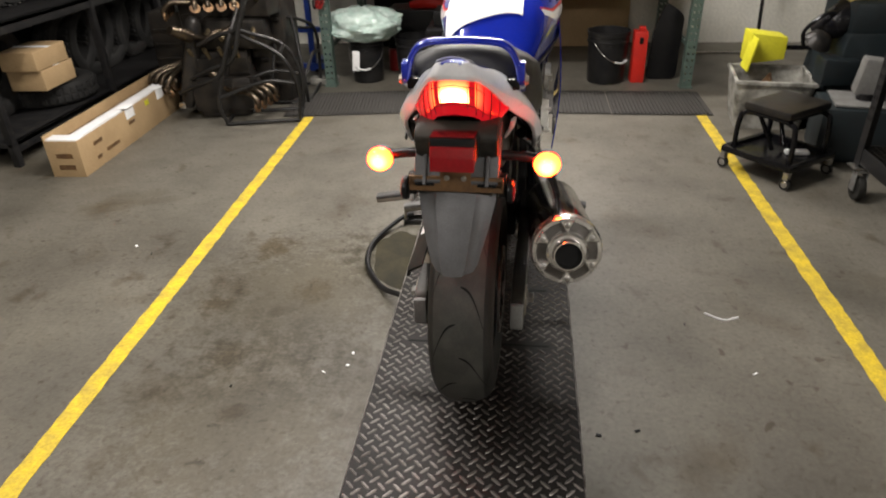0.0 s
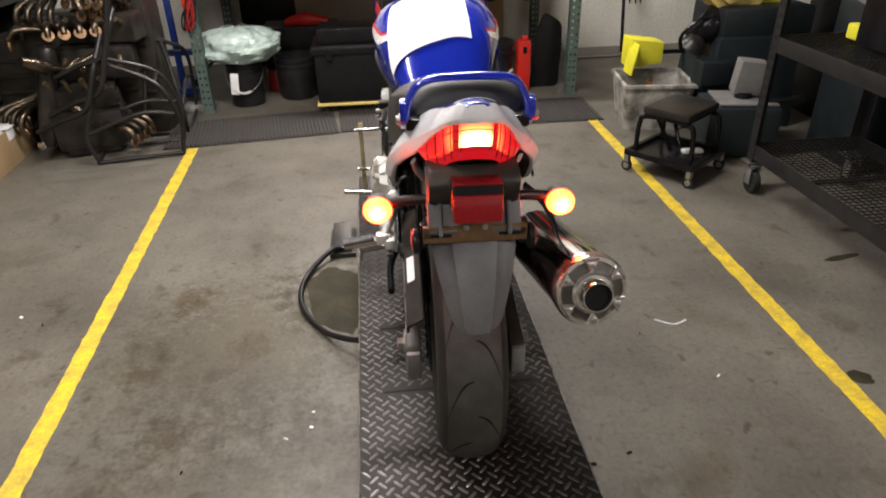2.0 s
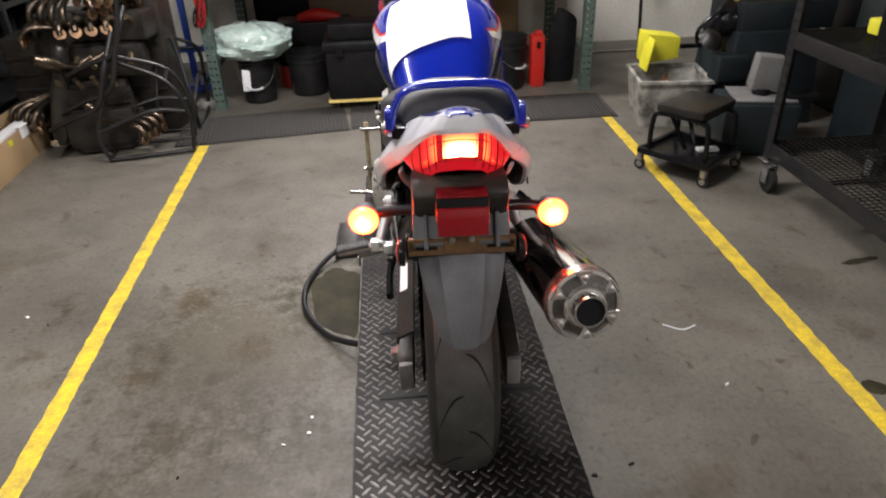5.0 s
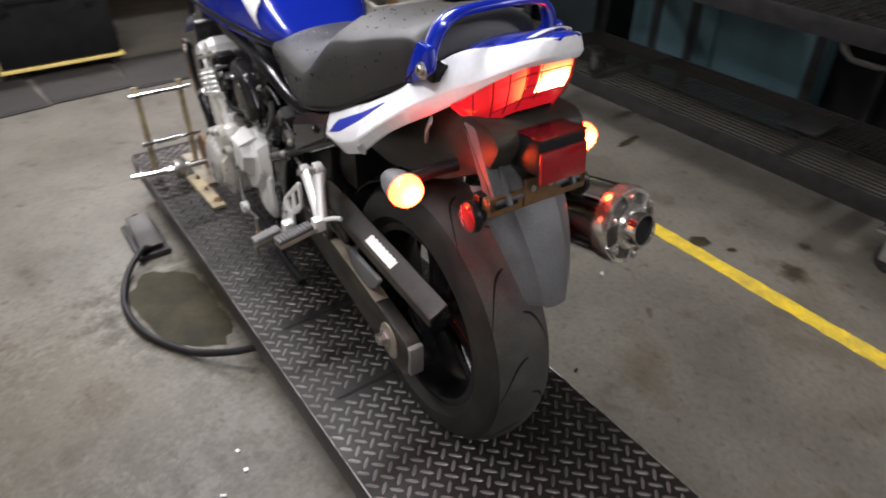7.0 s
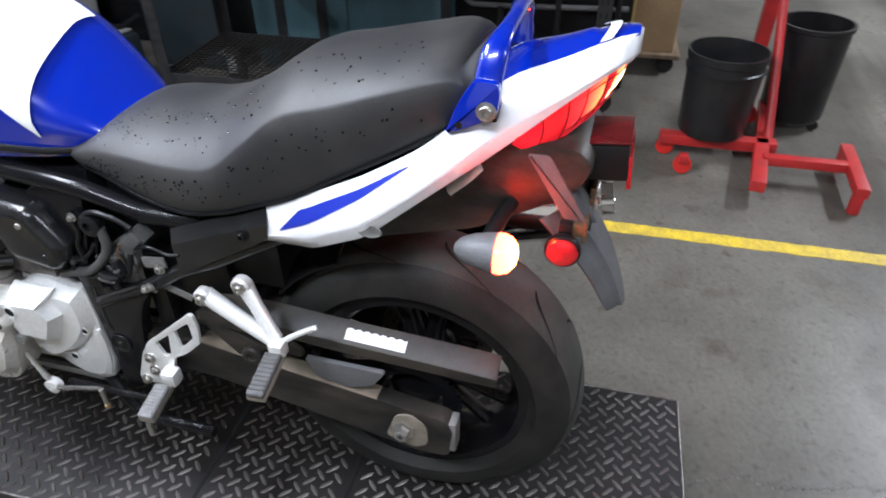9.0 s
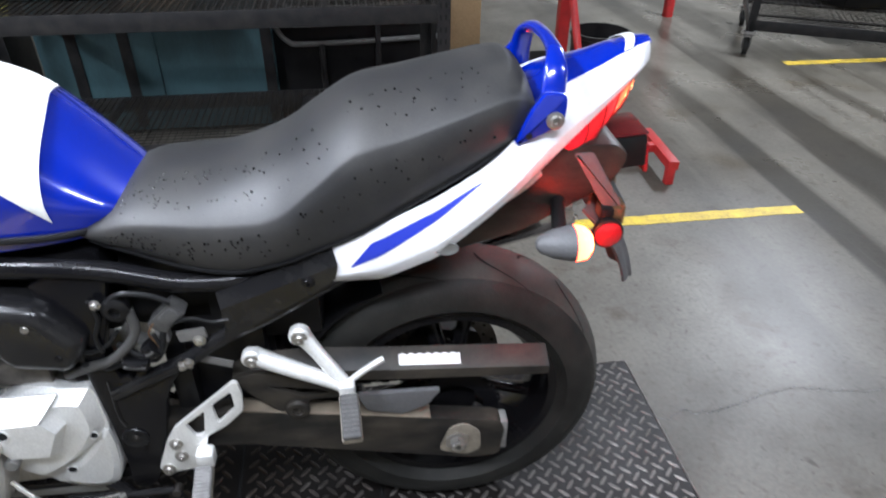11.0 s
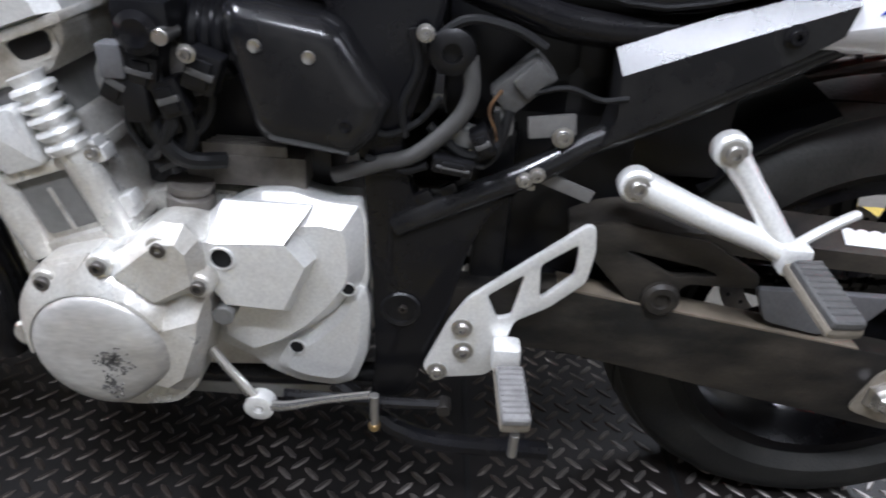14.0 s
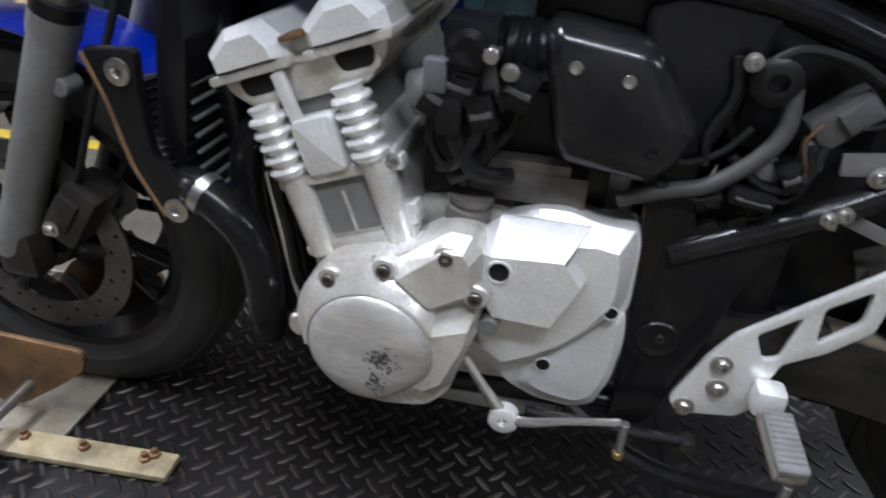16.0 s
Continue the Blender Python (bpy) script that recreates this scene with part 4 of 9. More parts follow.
for y, zt, w, zc, zl in stations(SEAT, 46):
    ring = []
    for s in (-1, 1):
        half = [(w * 0.93, zl), (w * 1.0, zl + (zc - zl) * 0.30), (w * 1.0, zl + (zc - zl) * 0.68), (w * 0.988, zc - 0.004), (w * 0.955, zc + 0.002), (w * 0.80, zc + (zt - zc) * 0.42), (w * 0.55, zc + (zt - zc) * 0.80), (w * 0.27, zt - 0.001)]
        half = [(s * a, y, b) for a, b in half]
        ring += half if s < 0 else [(0, y, zt)] + half[::-1]
    rows.append(ring)
seat = part("seat", loft(rows), M["seat"], bike, "black dusty vinyl dual seat wet with drops", smooth=60)
bm = bmesh.new()
for s in (-1, 1):
    tube([(s * (w * 0.945), y, zl - 0.001) for y, zt, w, zc, zl in stations(SEAT, 30)][1:-1], 0.0035, 8, 0, bm)
part("seat_piping", bm, M["black"], seat)
rd = random.Random(11)
bm = bmesh.new()
for k in range(260):
    y = rd.choice((rd.uniform(0.34, 0.58), rd.uniform(0.34, 0.58), rd.uniform(0.0, 0.34)))
    st = min(stations(SEAT, 120), key=lambda r: abs(r[0] - y))
    _, zt, w, zc, zl = st
    u = rd.uniform(0.0, 1.0)
    if u < 0.45:
        p, nrm = Vector((-w, y, zl + (zc - zl) * rd.uniform(0.3, 0.8))), Vector((-1, 0, 0.1))
    else:
        q = rd.uniform(0.27, 0.9)
        p, nrm = Vector((-w * q, y, np.interp(q, [0.27, 0.55, 0.80, 0.93], [zt - 0.001, zc + (zt - zc) * 0.8, zc + (zt - zc) * 0.42, zc + 0.002]))), Vector((-0.35, 0, 1))
    r = rd.uniform(0.0010, 0.0026)
    turn = nrm.to_track_quat("Z", "Y").to_matrix().to_4x4()
    lathe([(r, -0.0006), (r * 0.8, r * 0.25), (r * 0.4, r * 0.42), (0.0001, r * 0.48)], Matrix.Translation(p) @ turn, 8, bm)
M["drop"] = mat("water_drop", (0.006, 0.006, 0.006), 0.16, 0, None, 9, 0.2, 0, spread=0.03)
drops = part("water_drop", bm, M["drop"], seat, "clear water drops")
tagged(drops, kind="stuff")

# tank
TANK = [(0.545, 0.990, 0.075, 0.960), (0.575, 1.020, 0.110, 0.957), (0.63, 1.078, 0.142, 0.955), (0.70, 1.143, 0.165, 0.957), (0.80, 1.180, 0.192, 0.962), (0.90, 1.195, 0.213, 0.972), (1.00, 1.198, 0.222, 0.985), (1.09, 1.180, 0.212, 1.0), (1.15, 1.13, 0.185, 1.02), (1.18, 1.07, 0.15, 1.03)]
TROWS = stations(TANK, 40)


def tank_point(y, s, lift_by=0.0):
    """A point of the tank's skin: s runs from -1 at the left lower edge over 0 at the ridge to 1."""
    a = np.array(TROWS)
    zt, w, zb = (np.interp(y, a[:, 0], a[:, k]) for k in (1, 2, 3))
    t = abs(s)
    ang = t * math.pi / 2
    x = w * math.sin(ang) ** 0.82 if t < 1 else w
    z = zb + (zt - zb) * math.cos(ang) ** 0.62 if t < 1 else zb
    x *= 1 - 0.10 * max(0, t - 0.8) / 0.2
    return Vector((math.copysign(x + lift_by * math.sin(ang), s), y, z + lift_by * math.cos(ang)))


rows = [[tank_point(y, s) for s in np.linspace(-1, 1, 33)] for y, *_ in TROWS]
bm = loft(rows, cap=True)
tank = part("fuel_tank", bm, M["blue"], bike, "glossy blue painted fuel tank", smooth=60)
for s in (-1, 1):
    for a_, b_, key, words in ((0.09, 0.0, "white", "white side stripe"), (0.125, 0.095, "red", "thin red side stripe")):
        rows = []
        for y in np.linspace(0.755, 1.12, 16):
            low = min(0.63 + (y - 0.75) * 2.3, 0.80 + (y - 0.83) * 0.3, 0.86)
            rows.append([tank_point(y, s * (low - a_ + (a_ - b_) * k), 0.0012) for k in (0, 0.5, 1)])
        part("tank_stripe", thicken(loft(rows, closed=False, cap=False), 0.0006), M[key], tank, words)
# tank lower trim and knee frames
for s in (-1, 1):
    part("tank_trim", tube([tank_point(y, s * 0.985, 0.004) for y in np.linspace(0.58, 1.12, 9)], 0.006, 8, 4), M["black"], tank)

# tail: white side panels running round to the tip
TAIL = [(0.278, 0.150, 0.864, 0.148, 0.867), (0.250, 0.156, 0.866, 0.147, 0.936), (0.18, 0.164, 0.872, 0.148, 0.965), (0.165, 0.165, 0.877, 0.148, 0.972), (0.087, 0.172, 0.914, 0.146, 1.010), (0.0, 0.166, 0.988, 0.133, 1.060),
        (-0.05, 0.147, 1.024, 0.108, 1.106), (-0.085, 0.126, 1.046, 0.084, 1.139), (-0.108, 0.114, 1.064, 0.069, 1.150), (-0.156, 0.092, 1.100, 0.050, 1.163), (-0.200, 0.070, 1.133, 0.041, 1.181), (-0.234, 0.048, 1.156, 0.034, 1.193), (-0.250, 0.028, 1.162, 0.022, 1.197), (-0.257, 0.0, 1.166, 0.0, 1.198)]


def tail_at(ys):
    """Stations of the cowl: y, half width and height of the lower edge, then of the upper one."""
    a = np.array(TAIL[::-1])
    out = []
    for y in ys:
        d = 0.022 * max(0.0, min(1.0, (0.13 - y) / 0.06, (y + 0.257) / 0.06))
        out.append((float(y), *(sum(float(np.interp(y + d * q, a[:, 0], a[:, k])) for q in (-1, -0.5, 0, 0.5, 1)) / 5 for k in (1, 2, 3, 4))))
    return out


def cowl_side(st, u, proud=0.0):
    """A point at the share u of the cowl's height, which bulges at a fold low down."""
    y, xl, zl, xt, zt = st
    b = float(np.interp(u, (0.0, 0.03, 0.30, 0.34, 0.62, 0.97, 1.0), (-0.012, -0.008, 0.010, 0.0105, 0.009, 0.001, -0.003))) * min(1, xl / 0.12)
    f = min(1, max(0, (-y - 0.12) / 0.12))
    return (xl + (xt - xl) * u + (b + proud) * (1 - 0.6 * f), y - (b + proud) * f, zl + (zt - zl) * u)


tail_st = tail_at(sorted(set(list(np.linspace(0.278, -0.257, 48)) + [r[0] for r in TAIL]), reverse=True))
rows = []
for sx, run in ((-1, tail_st), (1, tail_st[-2::-1])):
    for st in run:
        ring = [cowl_side(st, u) for u in (0.0, 0.03, 0.28, 0.34, 0.62, 0.94, 0.985, 1.0)]
        ring += [cowl_side(st, u, -0.010) for u in (0.97, 0.5, 0.03)]
        rows.append([(sx * max(0.0, x), y, z) for x, y, z in ring])
tail = part("tail_cowl", loft(rows), M["white"], bike, "white tail fairing with blue accents", smooth=24)


def deck_rows(run, lift=0.0, grow=-0.0015):
    return [[(x * max(0.001, xt + grow), y - 0.003, zt - 0.001 + lift + (0.016 if y > -0.2 else 0.010) * min(1, xt / 0.04) * (1 - x * x)) for x in np.linspace(-1, 1, 11)] for y, xl, zl, xt, zt in run]


part("tail_deck", thicken(loft(deck_rows([r for r in tail_st if -0.25 <= r[0] < -0.03]), closed=False, cap=False), 0.004), M["blue"], tail, "glossy blue top of the tail")
rows = []
for w in np.linspace(-0.92, 0.92, 13):
    line = []
    for k in np.linspace(0, 1, 4):
        y = -0.2 - 0.0115 * (1 - w * w) - 0.014 * k
        _, xl, zl, xt, zt = tail_at([y])[0]
        line.append((w * xt, y - 0.003, zt + 0.0006 + 0.010 * min(1, xt / 0.04) * (1 - w * w) + 0.0040))
    rows.append(line)
part("deck_stripe", thicken(loft(rows, closed=False, cap=False), 0.0008), M["white"], tail, "white stripe across the tail's tip")
for s in (-1, 1):
    rows = []
    for i, st in enumerate(tail_at(np.linspace(0.224, 0.021, 40))):
        u = (0.225 - st[0]) / 0.205
        lo = 0.46 + 0.36 * u ** 0.9
        hi = min(0.90, lo + 0.30 * min(1, u * 6) * (1 - u) ** 0.8 + 0.01)
        rows.append([(s * x, y, z) for x, y, z in (cowl_side(st, k, 0.0012) for k in np.linspace(lo, hi, 6))])
    part("tail_decal", thicken(loft(rows, closed=False, cap=False), 0.0008), M["decal"], tail, "blue pointed decal")
    bm = lathe([(0.015, 0), (0.014, 0.002), (0.011, 0.001), (0.005, 0.001), (0.0001, 0.0)], Matrix.Translation((s * cowl_side(tail_at([0.077])[0], 0.14)[0], 0.077, 0.932)) @ pose(0, 0, 0, 0, 90 * s, 0) @ Matrix.Diagonal((0.75, 1.3, 1, 1)), 20)
    part("tail_fastener", bm, M["machine_grey"], tail)

# tail lamp
path = [(-xl, y, zl) for y, xl, zl, xt, zt in tail_st if y < -0.112] + [(xl, y, zl) for y, xl, zl, xt, zt in tail_st[-2::-1] if y < -0.112]


def lens_rows(path, o, trim=0.0):
    """The lens hangs under the cowl's edge and runs forward as it goes down."""
    rows = []
    for x, y, zb in path:
        f_ = min(1, max(0, (-y - 0.112) / 0.09))
        n = Vector((x, (y + 0.05) * 1.4, 0)).normalized()
        top = Vector((x * 0.90, y + 0.014, zb + 0.012 - trim))
        low = Vector((x * (0.88 - 0.06 * f_), y * (0.90 - 0.08 * f_) - 0.002, zb - (0.002 + 0.080 * math.sin(f_ * math.pi / 2)) + trim))
        rows.append([low.lerp(top, u) + n * (o + b) for u, b in ((0, 0.0), (0.2, 0.007), (0.5, 0.009), (0.8, 0.005), (1.0, -0.002))] + [top - n * 0.03, low - n * 0.03])
    return rows


lamp = part("tail_light", loft(lens_rows(path, -0.004)), M["black"], bike, "lit red tail light in a black housing", smooth=50)
part("lens", thicken(loft([r[:5] for r in lens_rows(path, 0)], closed=False, cap=False), 0.002), M["tail_red"], lamp, "red ribbed lens", smooth=50)
mid = [p for p in path if abs(p[0]) < 0.044]
bm = bmesh.new()
loft([r[:5] for r in lens_rows(mid, 0.0015, 0.010)], bm, closed=False, cap=False)
part("bulb_window", thicken(bm, 0.0008), M["tail_hot"], lamp, "glowing bulb area of the tail light")
for q in (-1, 1):
    side = [p for p in path if 0.044 <= q * p[0] < 0.092]
    bm = bmesh.new()
    loft([r[:5] for r in lens_rows(side, 0.0012, 0.007)], bm, closed=False, cap=False)
    part("side_window", thicken(bm, 0.0008), M["tail_mid"], lamp, "glowing red side of the lens")
M["rib"] = mat("dark_lens_rib", (0.25, 0.01, 0.01), 0.3, 0, None, 20, 0.2, 0)
for xx in (-0.09, -0.076, -0.062, -0.049, -0.03, 0.03, 0.049, 0.062, 0.076, 0.09):
    near = min(path, key=lambda p: abs(p[0] - xx))
    near = (xx, near[1], near[2])
    bm = tube([Vector(r) for r in lens_rows([near], 0.0022, 0.006)[0][:5]], 0.0011, 6, 4)
    part("lens_rib", bm, M["rib"], lamp)
for u in (0.25, 0.5, 0.75):
    pts = [r[0].lerp(r[4], u) + Vector((0, -0.010, 0)) for r in lens_rows([p for p in path if abs(p[0]) < 0.092], 0.0006, 0.006)]
    part("lens_rib", tube(pts, 0.0009, 6, 0), M["rib"], lamp)

# undertail, reflector block, plate bracket, mudguard flap
part("undertail", prism(rounded([(0.30, 0.90), (0.10, 0.985), (-0.10, 1.06), (-0.20, 1.06), (-0.225, 1.035), (-0.20, 0.985), (-0.06, 0.905), (0.12, 0.855), (0.30, 0.86)], 0.02), -0.088, 0.088, 0.012), M["dusty_black"], bike, "dusty black undertail moulding")
part("fender_panel", prism(rounded([(-0.128, 1.046), (-0.162, 1.048), (-0.230, 0.938), (-0.200, 0.930)], 0.008), -0.090, 0.090, 0.006), M["grey_plastic"], bike, "dusty grey panel behind the reflector")
for s in (-1, 1):
    part("panel_rib", prism(rounded([(-0.150, 1.05), (-0.168, 1.05), (-0.238, 0.938), (-0.222, 0.934)], 0.004), s * 0.062, s * 0.070, 0.002), M["grey_plastic"], bike)
refl = part("reflector_block", boxes(((0, -0.200, 1.018), (0.094, 0.135, 0.056), 0.006, pose(0, 0, 0, -6, 0, 0))), M["black"], bike, "box-shaped rear reflector on black holder")
part("rear_reflector", boxes(((0, -0.269, 1.010), (0.090, 0.008, 0.052), 0.003, pose(0, 0, 0, -6, 0, 0))), M["red_reflector"], refl, "dark red reflector")
part("reflector_top", boxes(((0, -0.204, 1.0485), (0.09, 0.125, 0.003), 0.001, pose(0, 0, 0, -6, 0, 0))), M["maroon"], refl)
br = part("plate_bracket", boxes(((0, -0.222, 0.936), (0.2, 0.006, 0.034), 0.0015), ((0, -0.224, 0.946), (0.066, 0.008, 0.050), 0.002), ((-0.085, -0.205, 0.938), (0.03, 0.04, 0.02), 0.002), ((0.085, -0.205, 0.938), (0.03, 0.04, 0.02), 0.002)), M["rust"], bike, "browned metal number plate bracket")
for s in (-1, 1):
    part("slot", boxes(((s * 0.066, -0.2265, 0.936), (0.04, 0.004, 0.006), 0.001)), M["groove"], br)
    part("bracket_screw", lathe([(0.006, 0), (0.006, 0.003), (0.003, 0.004), (0.0001, 0.004)], pose(s * 0.018, -0.227, 0.952, 90), 12), M["bolt"], br)
rows = []
for i in range(14):
    u = i / 13
    y, z, w = -0.192 - 0.102 * u - 0.015 * math.sin(math.pi * u), 0.945 - 0.192 * u, 0.092 - 0.046 * u ** 1.3
    if u > 0.93:
        w *= 0.9
    rows.append([(x * w, y + (0.034 * abs(x) ** 2.4) * (1 - 0.4 * u) - (0.006 if abs(x) < 0.55 and u > 0.12 else 0), z) for x in (-1, -0.85, -0.72, -0.56, -0.5, -0.2, 0.2, 0.5, 0.56, 0.72, 0.85, 1)])
part("mudguard_flap", thicken(loft(rows, closed=False, cap=False), 0.005), M["grey_plastic"], bike, "dusty grey rear mudguard flap", smooth=40)
for s in (-1, 1):
    b = part("side_reflector", lathe([(0.026, 0), (0.027, 0.004), (0.026, 0.010), (0.023, 0.012)], Matrix.Translation((s * 0.108, -0.195, 0.912)) @ pose(0, 0, 0, 0, 90 * s, 0), 28), M["black"], bike, "round side reflector")
    part("reflector_lens", lathe([(0.0225, 0.010), (0.0225, 0.013), (0.018, 0.0155), (0.0001, 0.017)], Matrix.Translation((s * 0.108, -0.195, 0.912)) @ pose(0, 0, 0, 0, 90 * s, 0), 28), M["red_reflector"], b, "round red reflector")
    part("reflector_stay", boxes(((s * 0.097, -0.195, 0.925), (0.016, 0.02, 0.05), 0.003)), M["black"], b)
    # indicators
    ind = part("indicator", lathe([(0.008, -0.062), (0.017, -0.055), (0.027, -0.035), (0.033, -0.008), (0.034, 0.0)], Matrix.Translation((s * 0.188, -0.113, 0.945)) @ pose(0, 0, 0, 90, 0, 0) @ Matrix.Diagonal((0.88, 0.80, 0.92, 1)), 28), M["grey_plastic"], bike, "grey rear indicator with lit amber lens")
    part("amber_lens", lathe([(0.0335, 0.0), (0.034, 0.008), (0.030, 0.02), (0.018, 0.029), (0.0001, 0.032)], Matrix.Translation((s * 0.188, -0.113, 0.945)) @ pose(0, 0, 0, 90, 0, 0) @ Matrix.Diagonal((0.88, 0.80, 0.92, 1)), 28), M["amber"], ind, "lit amber lens")
    part("stalk", tube([(s * 0.165, -0.098, 0.950), (s * 0.12, -0.105, 0.958), (s * 0.075, -0.115, 0.962)], 0.0115, 12, 4), M["black"], ind)
    # grab rail hook brackets below the tail
    part("tail_bracket", tube([(s * 0.088, -0.02, 0.97), (s * 0.105, -0.05, 1.005), (s * 0.11, -0.07, 1.03)], 0.009, 8, 4, flat=0.4), M["silver"], bike)

# grab rail
pts = glide([(-0.122, -0.080, 1.122), (-0.117, -0.079, 1.148), (-0.108, -0.081, 1.172), (-0.094, -0.084, 1.190), (-0.070, -0.088, 1.200), (-0.035, -0.090, 1.203), (0.0, -0.091, 1.204)], 5)
pts = pts + [Vector((-p.x, p.y, p.z)) for p in pts[-2::-1]]
rows = []
for i, p in enumerate(pts):
    d = (pts[min(i + 1, len(pts) - 1)] - pts[max(i - 1, 0)]).normalized()
    side = d.cross(Vector((0, 1, 0))).normalized()
    leg = min(1, abs(p.x) / 0.1)
    rows.append([p + Vector((0, (0.011 + 0.007 * leg ** 3) * math.cos(a), 0)) + side * 0.0078 * math.sin(a) for a in (2 * math.pi * j / 14 for j in range(14))])
rail = part("grab_rail", loft(rows), M["blue"], bike, "glossy blue pillion grab rail", smooth=60)
for s in (-1, 1):
    part("rail_foot", prism(rounded([(-0.025, 1.081), (-0.053, 1.092), (-0.080, 1.105), (-0.095, 1.118), (-0.098, 1.138), (-0.096, 1.158), (-0.064, 1.160), (-0.049, 1.138), (-0.036, 1.112)], 0.007), s * 0.133, s * 0.117, 0.005), M["blue"], rail)
    part("rail_bolt", bolt_head(bmesh.new(), (s * 0.133, -0.081, 1.120), 0.009, s), M["bolt"], rail)
    part("rail_hole", cyl(bmesh.new(), (s * 0.1325, -0.045, 1.097), "x", 0.005, 0.002, segs=16), M["groove"], rail)
    part("rail_stay", boxes(((s * 0.105, -0.075, 1.112), (0.034, 0.036, 0.024), 0.004)), M["satin"], rail)

# silencer on the right
mu = Vector((0.240, -0.221, 0.788))
mf = Vector((0.205, 0.19, 0.70))
d = (mf - mu).normalized()
turn = Matrix.Translation(mu) @ d.to_track_quat("Z", "Y").to_matrix().to_4x4()
muffler = part("silencer", lathe([(0.068, 0.016), (0.0745, 0.02), (0.0745, 0.40), (0.05, 0.44), (0.03, 0.47)], turn, 40), M["chrome"], bike, "polished oval exhaust silencer")
part("end_cap", lathe([(0.0745, 0.028), (0.078, 0.024), (0.078, 0.006), (0.074, -0.003), (0.066, -0.004), (0.064, 0.006)], turn, 40), M["cap"], muffler, "bright rim of the end cap")
part("cap_recess", lathe([(0.066, 0.010), (0.066, 0.001), (0.045, -0.003), (0.040, 0.010)], turn, 40), M["disc"], muffler, "dark sunk face of the end cap")
part("outlet_collar", lathe([(0.033, 0.0), (0.046, 0.0), (0.045, -0.012), (0.040, -0.017), (0.034, -0.018)], turn, 36), M["cap"], muffler, "bright collar round the outlet")
part("outlet_pipe", lathe([(0.033, 0.02), (0.033, -0.036), (0.0315, -0.040), (0.029, -0.040), (0.027, -0.036), (0.027, 0.03), (0.0001, 0.03)], turn, 32), M["chrome"], muffler, "chrome outlet, sooty inside")
part("outlet_soot", lathe([(0.0265, -0.03), (0.0265, 0.028), (0.0001, 0.028)], turn, 28), M["groove"], muffler)
for k in range(6):
    a = radians(60 * k + 28)
    c = turn @ Vector((0.060 * math.cos(a), 0.060 * math.sin(a), -0.006))
    m = Matrix.Translation(c) @ d.to_track_quat("Z", "Y").to_matrix().to_4x4() @ pose(0, 0, 0, 180, 0, 0)
    part("cap_lug", lathe([(0.021, -0.006), (0.021, 0.001), (0.015, 0.005), (0.0001, 0.0055)], m @ pose(0, 0, 0, 0, 0, -60 * k + 152), 3), M["cap"], muffler, "bright bolted lug")
    part("cap_bolt", lathe([(0.0065, 0), (0.0065, 0.009), (0.005, 0.010), (0.0001, 0.010)], m, 12), M["bolt"], muffler)
part("link_pipe", tube([turn @ Vector((0, 0, 0.45)), (0.17, 0.34, 0.60), (0.12, 0.50, 0.44), (0.05, 0.75, 0.36)], 0.024, 14, 8), M["steel"], muffler)
part("silencer_strap", tube([(0.22, 0.02, 0.80), (0.19, 0.03, 0.87), (0.14, 0.03, 0.92)], 0.01, 8, 4, flat=0.4), M["satin"], muffler)

